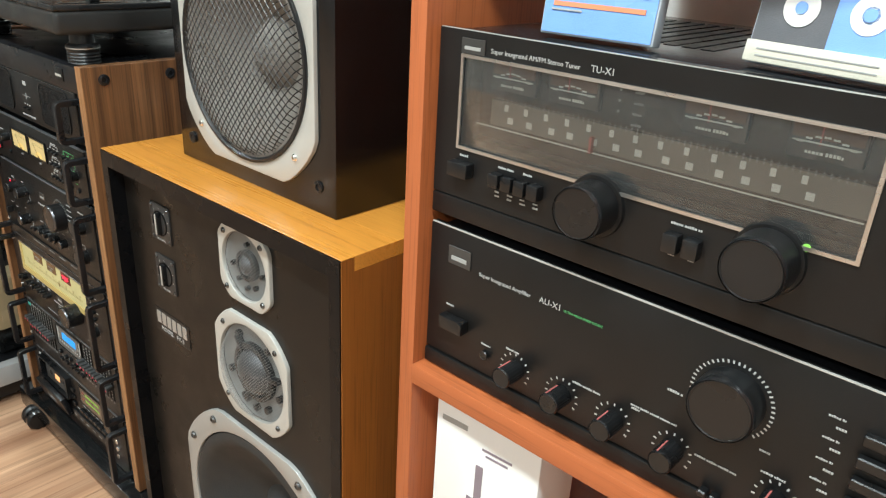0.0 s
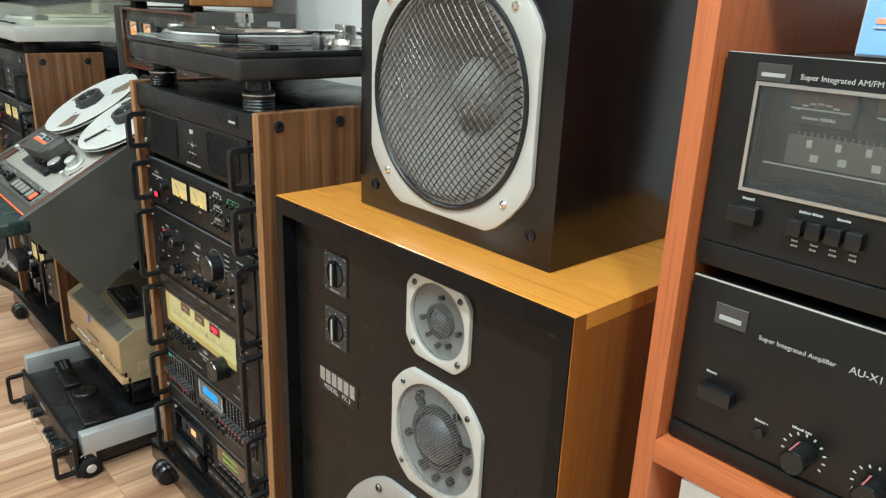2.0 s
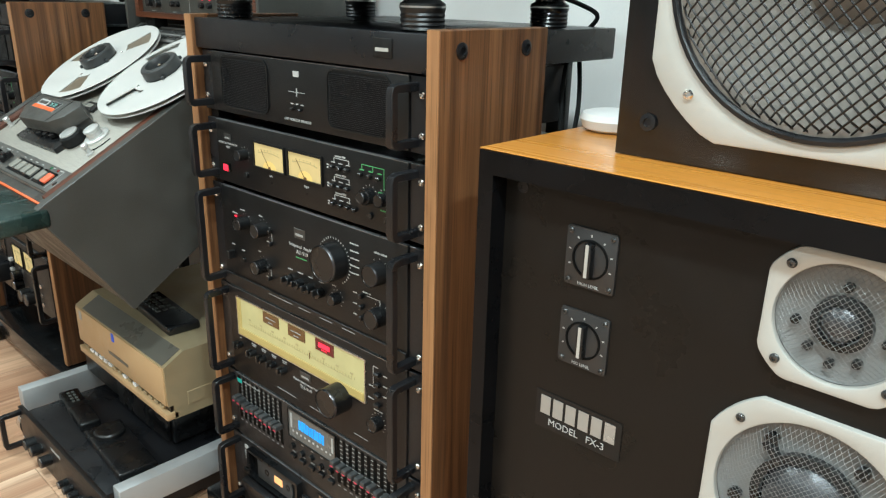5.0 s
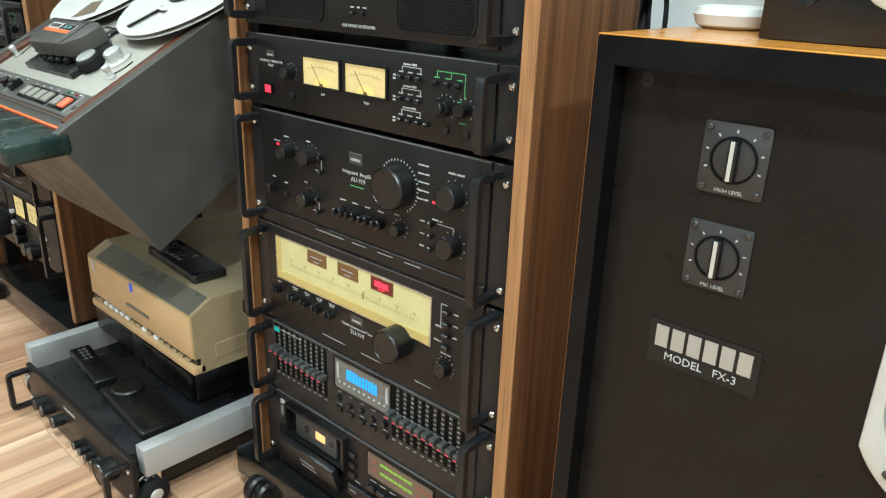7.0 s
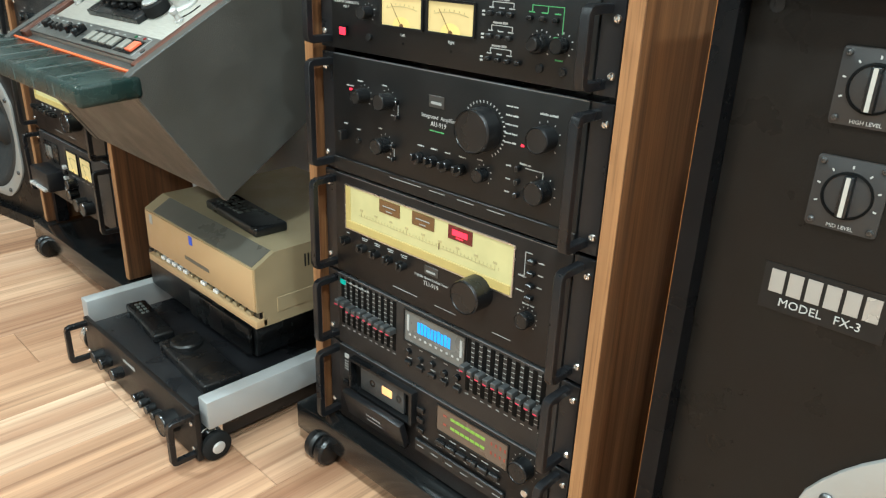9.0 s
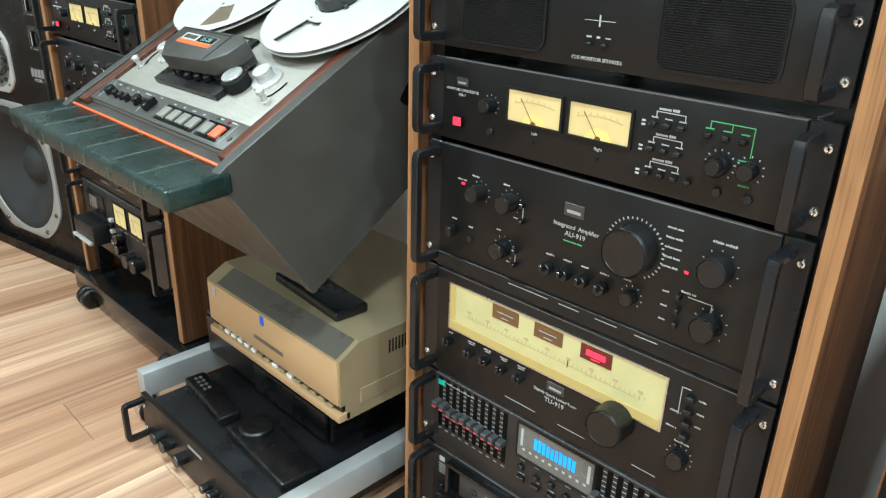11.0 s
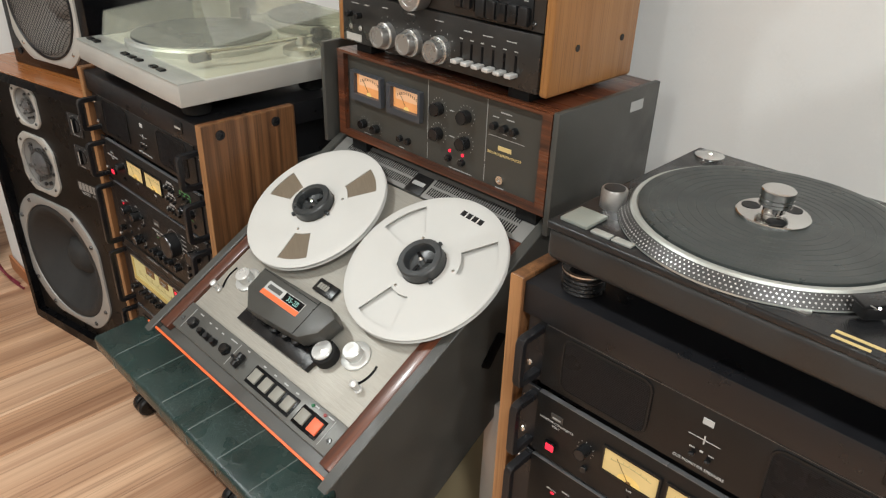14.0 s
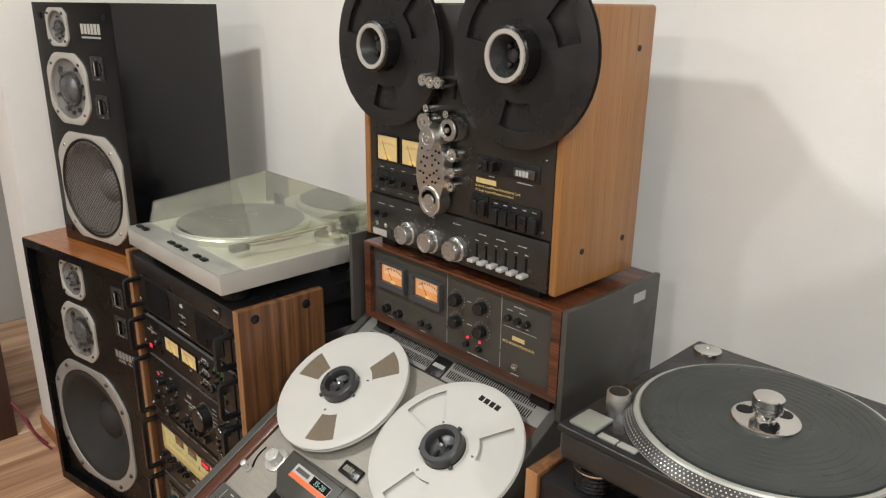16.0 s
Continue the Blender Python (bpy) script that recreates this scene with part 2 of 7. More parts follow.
def scuffed(name, colour, worn):
    """Leather with pale hairline scuffs that run in patches."""
    m, t, b = shader(name)
    co = t.nodes.new("ShaderNodeTexCoord")
    warp = t.nodes.new("ShaderNodeTexNoise")
    warp.inputs["Scale"].default_value = 22.0
    t.links.new(co.outputs["Object"], warp.inputs["Vector"])
    add = t.nodes.new("ShaderNodeMixRGB")
    add.blend_type = "LINEAR_LIGHT"
    add.inputs[0].default_value = 0.06
    t.links.new(co.outputs["Object"], add.inputs[1])
    t.links.new(warp.outputs["Color"], add.inputs[2])
    v = t.nodes.new("ShaderNodeTexVoronoi")
    v.feature = "DISTANCE_TO_EDGE"
    v.inputs["Scale"].default_value = 75.0
    t.links.new(add.outputs[0], v.inputs["Vector"])
    line = t.nodes.new("ShaderNodeMapRange")
    line.inputs[1].default_value, line.inputs[2].default_value = 0.0, 0.035
    line.inputs[3].default_value, line.inputs[4].default_value = 1.0, 0.0
    t.links.new(v.outputs["Distance"], line.inputs[0])
    where = grain(t, 13.0, detail=3, lo=0.44, hi=0.62)
    mul = t.nodes.new("ShaderNodeMath")
    mul.operation = "MULTIPLY"
    t.links.new(line.outputs[0], mul.inputs[0])
    t.links.new(where, mul.inputs[1])
    f = grain(t, 500.0, detail=2)
    base = mixed(t, grain(t, 10.0), tuple(c * 0.7 for c in colour), tuple(c * 1.35 for c in colour))
    t.links.new(mixed(t, mul.outputs[0], base, worn), b.inputs["Base Color"])
    ranged(t, where, 0.22, 0.40, b.inputs["Roughness"])
    bumped(t, b, f, 0.35, 0.0005)
    return m


def lamp_paint(name, colour, strength):
    m, t, b = shader(name)
    f = grain(t, 30.0, detail=2)
    t.links.new(mixed(t, f, tuple(c * 0.8 for c in colour), colour), b.inputs["Emission Color"])
    b.inputs["Base Color"].default_value = (*[c * 0.35 for c in colour], 1)
    b.inputs["Emission Strength"].default_value = strength
    return m


def clear(name, colour=(1, 1, 1), rough=0.03, thin=True):
    m, t, b = shader(name)
    b.inputs["Base Color"].default_value = (*colour, 1)
    b.inputs["Transmission Weight"].default_value = 1.0
    b.inputs["IOR"].default_value = 1.45
    ranged(t, grain(t, 25.0), rough, rough + 0.06, b.inputs["Roughness"])
    return m


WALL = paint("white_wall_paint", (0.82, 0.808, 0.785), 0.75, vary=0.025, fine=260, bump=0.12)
# Grey on the unseen walls only cuts bounced light; their real colour is unknown.
WALL_UNSEEN = paint("unseen_wall_grey", (0.42, 0.415, 0.40), 0.75, vary=0.03, fine=260, bump=0.12)
CEILING = paint("white_ceiling_paint", (0.82, 0.82, 0.8), 0.85, vary=0.02, bump=0.1)
BLACK = paint("black_lacquer", (0.004, 0.004, 0.0046), 0.30, vary=0.25, fine=700, bump=0.06, spec=0.15)
SATIN = paint("black_painted_metal", (0.0085, 0.0085, 0.0098), 0.33, vary=0.2, fine=1200, bump=0.15, smudge=0.08, spec=0.42)
PANEL = paint("black_anodised_panel", (0.0082, 0.0079, 0.0079), 0.34, vary=0.15, fine=1500, bump=0.18, smudge=0.06, spec=0.3)
PANEL_BROWN = paint("bronze_black_panel", (0.0135, 0.011, 0.010), 0.34, vary=0.12, fine=1500, bump=0.15, smudge=0.06, spec=0.24)
PLASTIC = paint("black_plastic", (0.007, 0.007, 0.0075), 0.30, vary=0.15, fine=1100, bump=0.08, spec=0.45)
RIM = paint("polished_knob_rim", (0.10, 0.10, 0.105), 0.22, metal=0.9, vary=0.1, bump=0)
RUBBER = paint("black_rubber", (0.010, 0.010, 0.010), 0.7, vary=0.2, spec=0.25)
LACQUER = paint("black_satin_lacquer", (0.004, 0.0042, 0.005), 0.20, vary=0.25, fine=700, bump=0.04, spec=0.5, smudge=0.05)
BAFFLE = paint("dark_brown_baffle", (0.0085, 0.0071, 0.006), 0.34, vary=0.18, fine=500, bump=0.2, smudge=0.1, spec=0.2)
TRIM_BASS = paint("grey_cast_trim", (0.36, 0.352, 0.335), 0.42, metal=0.35, vary=0.06, fine=900, bump=0.1)
CONE = paint("paper_cone", (0.021, 0.0205, 0.020), 0.75, vary=0.2, fine=350, bump=0.4)
MESH_STEEL = paint("dark_mesh_steel", (0.028, 0.027, 0.027), 0.35, metal=0.7, vary=0.15)
MESH_GREY = paint("grey_mesh_steel", (0.18, 0.176, 0.172), 0.45, metal=0.3, vary=0.1)
DOME = paint("grey_dome", (0.075, 0.075, 0.08), 0.3, metal=0.5, vary=0.15)
TRIM = paint("silver_trim_paint", (0.47, 0.455, 0.42), 0.42, metal=0.25, vary=0.05, fine=900, bump=0.1)
CHROME = paint("chrome", (0.75, 0.75, 0.74), 0.14, metal=1.0, vary=0.05, bump=0.0, smudge=0.05)
STEEL = brushed("brushed_steel", (0.62, 0.61, 0.6), 0.3)
ALU = brushed("brushed_aluminium", (0.60, 0.60, 0.60), 0.36, "y")
ALU_GREY = paint("silver_grey_paint", (0.42, 0.42, 0.42), 0.42, metal=0.35, vary=0.06)
PRINT = paint("white_print", (0.40, 0.40, 0.39), 0.6, vary=0.05, bump=0)
PRINT_DIM = paint("grey_print", (0.30, 0.30, 0.29), 0.6, vary=0.05, bump=0)
PRINT_GREEN = paint("green_print", (0.10, 0.34, 0.12), 0.6, vary=0.05, bump=0)
PRINT_GOLD = paint("gold_print", (0.55, 0.42, 0.18), 0.5, vary=0.05, bump=0)
WALNUT = timber("walnut_veneer", (0.028, 0.010, 0.004), (0.155, 0.068, 0.027), (0.27, 0.130, 0.054), "z", 0.40, streak=0.8)
WALNUT_EDGE = timber("walnut_edge", (0.14, 0.060, 0.022), (0.30, 0.145, 0.058), (0.42, 0.22, 0.092), "z", 0.42)
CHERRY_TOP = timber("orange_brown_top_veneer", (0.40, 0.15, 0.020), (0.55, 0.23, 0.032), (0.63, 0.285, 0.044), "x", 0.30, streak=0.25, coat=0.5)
# CHERRY_TOP dimmed for the far speaker; the weaker light is in the colour.
CHERRY_DIMMED = timber("dimmed_red_brown_top_veneer", (0.20, 0.062, 0.014), (0.31, 0.105, 0.024), (0.38, 0.14, 0.034), "x", 0.30, streak=0.3, coat=0.4)
# Side veneer darker than the top: the side's shade is in the colour.
CHERRY_SIDE_SHADED = timber("shaded_orange_brown_side_veneer", (0.15, 0.048, 0.008), (0.25, 0.088, 0.014), (0.32, 0.12, 0.021), "z", 0.40, streak=0.4, coat=0.08)
SHELF_WOOD = timber("red_brown_shelf_laminate", (0.27, 0.068, 0.020), (0.37, 0.102, 0.030), (0.42, 0.122, 0.037), "z", 0.42, streak=0.15)
PINE = timber("golden_oak_veneer", (0.16, 0.062, 0.016), (0.29, 0.128, 0.036), (0.36, 0.170, 0.050), "z", 0.36, streak=0.32, coat=0.2)
ROSEWOOD = timber("rosewood", (0.010, 0.004, 0.003), (0.075, 0.022, 0.011), (0.17, 0.056, 0.024), "x", 0.30, streak=0.9, coat=0.2)
ROSEWOOD_V = timber("rosewood_upright", (0.020, 0.007, 0.004), (0.095, 0.028, 0.014), (0.16, 0.052, 0.024), "y", 0.32, streak=0.65, coat=0.2)
GREY_BOX = paint("grey_green_hammer_paint", (0.052, 0.051, 0.046), 0.40, vary=0.1, fine=500, bump=0.25)
DECK = brushed("champagne_deck_plate", (0.33, 0.31, 0.27), 0.5, "x", 0.25)
DECK_DARK = paint("grey_deck_strip", (0.10, 0.098, 0.09), 0.4, metal=0.3, vary=0.08)
REEL = paint("white_reel_metal", (0.50, 0.49, 0.465), 0.55, metal=0.0, vary=0.04)
REEL_BLACK = paint("black_reel_metal", (0.022, 0.021, 0.021), 0.35, metal=0.3, vary=0.1)
TAPE = brushed("brown_tape_pack", (0.15, 0.118, 0.082), 0.4, "x", 0.0)
LEATHER = scuffed("dark_green_leather", (0.009, 0.022, 0.020), (0.062, 0.090, 0.082))
LEATHER_SEAM = paint("grey_green_seam", (0.085, 0.105, 0.098), 0.35, vary=0.2)
ORANGE = paint("orange_edge_paint", (0.75, 0.13, 0.03), 0.45, vary=0.06)
GOLD_CASE = paint("champagne_gold_case", (0.40, 0.32, 0.19), 0.42, metal=0.4, vary=0.06)
GOLD_FRONT = paint("tan_gold_front", (0.52, 0.36, 0.19), 0.45, metal=0.25, vary=0.06)
GREY_TT = paint("silver_grey_plinth", (0.46, 0.45, 0.42), 0.45, metal=0.3, vary=0.05)
# Pale metal that draws the bevel highlight along each rack panel's top edge.
EDGE = paint("panel_edge_highlight", (0.26, 0.26, 0.265), 0.35, metal=0.7, vary=0.1, bump=0)
METER_GLOW = lamp_paint("amber_meter_glow", (1.0, 0.72, 0.30), 0.34)
BULB_GLOW = lamp_paint("amber_bulb_glow", (1.0, 0.66, 0.20), 0.55)
SIGNAL_BROWN = paint("amber_brown_meter", (0.13, 0.065, 0.022), 0.4, vary=0.15)
METER_ORANGE = lamp_paint("orange_meter_glow", (1.0, 0.42, 0.14), 0.50)
DIAL_GLOW = lamp_paint("pale_dial_glow", (0.90, 0.76, 0.34), 0.27)
BLUE_GLOW = lamp_paint("blue_display_glow", (0.06, 0.36, 0.95), 0.8)
RED_GLOW = lamp_paint("red_lamp_glow", (1.0, 0.02, 0.05), 1.4)
GREEN_GLOW = lamp_paint("green_display_glow", (0.35, 0.75, 0.1), 0.6)
TAPE_GLOW = lamp_paint("orange_cassette_glow", (1.0, 0.42, 0.15), 1.1)
DISPLAY_GREY = paint("grey_display_glass", (0.13, 0.128, 0.12), 0.25, vary=0.08)
SILVER = paint("satin_silver", (0.60, 0.595, 0.58), 0.33, metal=0.45, vary=0.05)
GLOSS_BLACK = paint("gloss_black_lacquer", (0.009, 0.009, 0.0092), 0.14, vary=0.2, bump=0.02, spec=0.55, smudge=0.06)
PRINT_TAN = paint("tan_scale_print", (0.42, 0.34, 0.16), 0.6, bump=0)


def sheet(name, tint, gloss, haze):
    """A thin clear sheet: straight through, with some gloss and a little haze."""
    m, t, b = shader(name)
    out = t.nodes["Material Output"]
    tr, gl, df = (t.nodes.new(k) for k in ("ShaderNodeBsdfTransparent", "ShaderNodeBsdfGlossy", "ShaderNodeBsdfDiffuse"))
    tr.inputs[0].default_value = (*tint, 1)
    df.inputs[0].default_value = (*tint, 1)
    gl.inputs["Roughness"].default_value = 0.04
    fr = t.nodes.new("ShaderNodeFresnel")
    fr.inputs[0].default_value = gloss
    m1, m2 = t.nodes.new("ShaderNodeMixShader"), t.nodes.new("ShaderNodeMixShader")
    ranged(t, grain(t, 18.0, detail=4), haze * 0.88, haze * 1.12, m1.inputs[0])
    t.links.new(tr.outputs[0], m1.inputs[1])
    t.links.new(df.outputs[0], m1.inputs[2])
    t.links.new(fr.outputs[0], m2.inputs[0])
    t.links.new(m1.outputs[0], m2.inputs[1])
    t.links.new(gl.outputs[0], m2.inputs[2])
    t.links.new(m2.outputs[0], out.inputs[0])
    t.nodes.remove(b)
    return m


WHITE_PLASTIC = paint("white_plastic", (0.75, 0.75, 0.74), 0.4, vary=0.03)
GLASS = sheet("clear_glass", (0.97, 0.98, 0.97), 1.5, 0.02)
LID_PLASTIC = sheet("tinted_lid_plastic", (0.955, 0.96, 0.87), 1.22, 0.09)
CARD = paint("white_card_box", (0.76, 0.75, 0.73), 0.6, vary=0.04)
# ---------------------------------------------------------------- the room
WY = 1.04          # back wall
X0, X1, Y0 = -5.2, 2.4, -3.6


def structure(name, bm, material, label, category):
    me = mesh_of(bm, name)
    me.materials.append(material)
    return tagged(new(name, me), label, category, kind="structure")


structure("wall_north", box(-3.82, X1, WY, WY + 0.15, 0, CEIL), WALL, "smooth white painted wall behind the equipment", "wall")
structure("wall_pier", box(-4.03, -3.82, 0.44, WY + 0.15, 0, CEIL), WALL, "white painted wall pier beside the loudspeaker", "wall")
structure("wall_recess", box(X0, -4.03, 0.95, 1.1, 0, CEIL), WALL, "white painted wall of a recess", "wall")
structure("wall_west", box(X0 - 0.15, X0, Y0, 1.1, 0, CEIL), WALL_UNSEEN, "unseen side wall, grey to cut bounced light", "wall")
structure("wall_east", box(X1, X1 + 0.15, Y0, WY + 0.15, 0, CEIL), WALL_UNSEEN, "unseen side wall, grey to cut bounced light", "wall")
structure("wall_south", box(X0 - 0.15, X1 + 0.15, Y0 - 0.15, Y0, 0, CEIL), WALL_UNSEEN, "unseen rear wall, grey to cut bounced light", "wall")
structure("ceiling", box(X0 - 0.15, X1 + 0.15, Y0 - 0.15, WY + 0.15, CEIL, CEIL + 0.12), CEILING, "plain white painted ceiling", "ceiling")
structure("baseboard", box(-4.034, -3.82, 0.428, 0.437, 0.004, 0.06, 0.002), timber("baseboard_wood", (0.3, 0.11, 0.04), (0.42, 0.17, 0.07), (0.5, 0.22, 0.1), "x", 0.45), "orange-brown wooden baseboard on the white pier", "baseboard")


def floor_planks():
    sub = structure("floor", box(X0 - 0.15, X1 + 0.15, Y0 - 0.15, WY + 0.15, -0.1, -0.006), RUBBER, "light brown laminate plank floor with streaked grain", "floor")
    wood = []
    tones = [((0.25, 0.115, 0.058), (0.62, 0.375, 0.225), (0.76, 0.52, 0.345)), ((0.33, 0.165, 0.09), (0.69, 0.445, 0.28), (0.81, 0.58, 0.40)), ((0.21, 0.092, 0.046), (0.55, 0.315, 0.18), (0.70, 0.455, 0.285))]
    for d, m, l in tones:
        wood.append(timber("laminate_plank", d, m, l, "y", 0.38, 0.24, streak=0.85, width=7.0))
    wide, long = 0.165, 1.22
    rnd = random.Random(4)
    meshes = []
    for w in wood:
        me = mesh_of(box(-wide / 2 + 0.0004, wide / 2 - 0.0004, -long / 2 + 0.0004, long / 2 - 0.0004, -0.006, 0.0, 0.0008, 1), "plank")
        me.materials.append(w)
        meshes.append(me)
    n = 0
    cols = int((X1 - X0) / wide) + 1
    for i in range(cols):
        x = X0 + (i + 0.5) * wide
        y = Y0 - rnd.random() * long
        while y < WY:
            kind, flip = rnd.randrange(3), 180 * rnd.randrange(2)
            a, b = max(y, -1.8), min(y + long, WY)
            if -4.6 <= X0 + i * wide and X0 + (i + 1) * wide < -0.3 and b - a > 0.02:
                if b - a > long - 0.001:
                    me = meshes[kind]
                else:
                    me = mesh_of(box(-wide / 2 + 0.0004, wide / 2 - 0.0004, (a - b) / 2 + 0.0004, (b - a) / 2 - 0.0004, -0.006, 0.0, 0.0008, 1), "plank")
                    me.materials.append(wood[kind])
                put("plank", me, sub, Matrix.Translation((x, (a + b) / 2, 0)) @ pose(0, 0, 0, 0, 0, flip))
                n += 1
            y += long
    far = bmesh.new()
    for x0, x1, y0, y1 in ((X0, -4.54, Y0, WY), (-0.415, X1, Y0, WY), (-4.54, -0.415, Y0, -1.8)):
        box(x0, x1, y0, y1, -0.0055, -0.0015, bm=far)
    part("plank_field", far, wood[1], sub)


# ---------------------------------------------------------------- loudspeakers


def wire_mesh(r, dome, pitch, wire, slope=58):
    """A domed protective mesh of crossing wires."""
    verts, faces = [], []
    for sgn in (1, -1):
        a = radians(slope) * sgn
        d, nrm = (math.cos(a), math.sin(a)), (-math.sin(a), math.cos(a))
        k = -int(r / pitch)
        while k * pitch < r:
            off = k * pitch
            half = math.sqrt(max(0, r * r - off * off))
            k += 1
            if half < pitch:
                continue
            seg = max(3, int(half / 0.008))
            base = len(verts)
            for i in range(seg + 1):
                s = -half + 2 * half * i / seg
                x, z = d[0] * s + nrm[0] * off, d[1] * s + nrm[1] * off
                h = dome * math.sqrt(max(0.0, 1 - ((x * x + z * z) / (r * r)) ** 3)) + (0.0004 if sgn > 0 else 0)
                for w, hh in ((-wire, 0), (0, wire), (wire, 0)):
                    verts.append((x + nrm[0] * w, -h - hh, z + nrm[1] * w))
            for i in range(seg):
                for j in range(2):
                    q = base + i * 3 + j
                    faces.append((q, q + 1, q + 4, q + 3))
    me = bpy.data.meshes.new("mesh_grille")
    me.from_pydata(verts, [], faces)
    return me


SPEAKER_MESHES = {}


def finish(bm, name, material):
    me = mesh_of(bm, name)
    me.materials.append(material)
    return smooth(me)


def cached(key, build):
    if key not in SPEAKER_MESHES:
        SPEAKER_MESHES[key] = build()
    return SPEAKER_MESHES[key]


def bore(ob, holes, y0, y1):
    """Cuts round holes into the front of a finished panel."""
    cut = bmesh.new()
    for x, z, r in holes:
        lathe([(r, -y1), (r, -y0)], 64, "y", (x, 0, z), cut)
    tool = new("bore_tool", mesh_of(cut, "bore_tool"))
    tool.matrix_world = ob.parent.matrix_basis @ ob.matrix_basis
    mod = ob.modifiers.new("bore", "BOOLEAN")
    mod.object, mod.operation, mod.solver = tool, "DIFFERENCE", "EXACT"
    bpy.context.view_layer.update()
    me = bpy.data.meshes.new_from_object(ob.evaluated_get(bpy.context.evaluated_depsgraph_get()))
    ob.modifiers.clear()
    ob.data = smooth(me)
    bpy.data.objects.remove(tool)


def driver(parent, x, z, y, half, cut, hole, kind):
    """A driver: trim plate, basket, cone or dome, and its mesh; the front faces -y."""
    at = Matrix.Translation((x, y, z))

    def trim():
        outer, inner = clipped(cut, half, 64), circle(hole, 64)
        bm = ring_slab(outer, inner, 0.0, 0.006, "y")
        es = [e for e in bm.edges if all(v.co.y < -0.005 for v in e.verts)]
        bmesh.ops.bevel(bm, geom=es, offset=0.0018, segments=2, profile=0.5, affect="EDGES")
        me = mesh_of(bm, "trim_ring")
        me.materials.append(TRIM_BASS if kind == "bass" else TRIM)
        return smooth(me)

    d = put("driver", cached(("trim", half, cut, hole), trim), parent, at, "silver trim plate with a driver")

    def body():
        if kind == "woofer" or kind == "bass":
            prof = [(hole * 1.0, -0.004), (hole * 0.985, 0.0035), (hole * 0.93, 0.006), (hole * 0.86, 0.001), (hole * 0.83, -0.006), (hole * 0.34, -0.055), (hole * 0.30, -0.050), (hole * 0.22, -0.034), (hole * 0.1, -0.028), (0, -0.027)]
        elif kind == "mid":
            prof = [(hole, -0.001), (hole * 0.95, -0.005), (hole * 0.6, -0.007), (0, -0.007)]
        else:
            prof = [(hole, -0.001), (hole * 0.95, -0.004), (hole * 0.5, -0.005), (0, -0.005)]
        me = mesh_of(lathe(prof, 64, "y", cap=False), "cone")
        me.materials.append({"woofer": CONE_PALE, "bass": CONE}.get(kind, PLATE_GREY))
        return smooth(me, 50)

    put("cone", cached((kind, hole), body), d)
    if kind == "woofer":
        def rim():
            me = mesh_of(lathe([(hole * 1.005, 0.005), (hole, 0.0095), (hole * 0.975, 0.010), (hole * 0.955, 0.007), (hole * 0.955, 0.0)], 64, "y", cap=False), "mesh_rim")
            me.materials.append(SATIN)
            return smooth(me)
        put("mesh_rim", cached(("rim", hole), rim), d)

        def net():
            me = wire_mesh(hole * 0.965, 0.021, 0.0084, 0.00095, 47)
            me.materials.append(MESH_STEEL)
            return me
        put("mesh_grille", cached(("net", hole), net), d)
    elif kind in ("mid", "tweeter"):
        def net2():
            me = wire_mesh(hole * 0.97, 0.021 if kind == "mid" else 0.010, 0.0036, 0.00022, 45)
            me.materials.append(MESH_GREY)
            return me
        put("mesh_grille", cached(("net2", hole), net2), d)
        big = kind == "mid"
        put("surround", cached(("surround", hole), lambda: finish(lathe([(hole * (0.60 if big else 0.46), -0.006), (hole * (0.60 if big else 0.45), 0.002), (hole * (0.50 if big else 0.34), 0.003), (hole * (0.48 if big else 0.32), -0.002)], 48, "y", cap=False), "surround", PLASTIC)), d)
        put("dome", cached(("dome", hole), lambda: finish(lathe([(hole * (0.49 if big else 0.31), -0.002), (hole * (0.42 if big else 0.26), 0.007 if big else 0.003), (hole * 0.26 if big else hole * 0.15, 0.014 if big else 0.006), (hole * 0.1, 0.017 if big else 0.007), (0, 0.0178 if big else 0.0072)], 40, "y"), "dome", DOME)), d)
        spots = [(54 + 72 * k, 0.80) for k in range(5)] + [(-90 + 28 * k, 0.78) for k in (-1, 1)] if big else [(90, 0.62), (-10, 0.68), (190, 0.68), (-60, 0.66), (-95, 0.70), (-130, 0.66)]
        for a, q in spots:
            put("plug", cached(("plug", hole), lambda: finish(lathe([(hole * 0.075, -0.006), (hole * 0.075, 0.0015), (0, 0.003)], 14, "y"), "plug", PLASTIC)), d, Matrix.Translation((q * hole * math.cos(radians(a)), 0, q * hole * math.sin(radians(a)))))
        if big:
            for a in (10, 130, 250):
                put("brace", cached(("brace", hole), lambda: finish(box(hole * 0.5, hole * 0.8, -0.004, 0.006, -hole * 0.05, hole * 0.05, 0.001), "brace", PLASTIC)), d, Matrix.Rotation(radians(-a), 4, "Y"))
    n = 4 if half < 0.16 else (4 if kind == "woofer" else 8)
    for k in range(n):
        a = radians(45 + 90 * k if n == 4 else 45 + 90 * (k // 2) + (13.3 if k % 2 else -13.3))
        rr = (hole + cut) / 2 * (1.0 if n == 4 else 1.015)
        screw(rr * math.cos(a), -0.006, rr * math.sin(a), max(0.0042, half * 0.033), CHROME if kind == "woofer" else STEEL_DARK, d)
    return d


CONE_PALE = paint("greige_paper_cone", (0.21, 0.19, 0.17), 0.8, vary=0.12, fine=350, bump=0.3)
PLATE_GREY = paint("grey_driver_plate", (0.20, 0.197, 0.19), 0.6, vary=0.1)
STEEL_DARK = paint("dark_screw_steel", (0.12, 0.12, 0.12), 0.3, metal=0.9, vary=0.1)


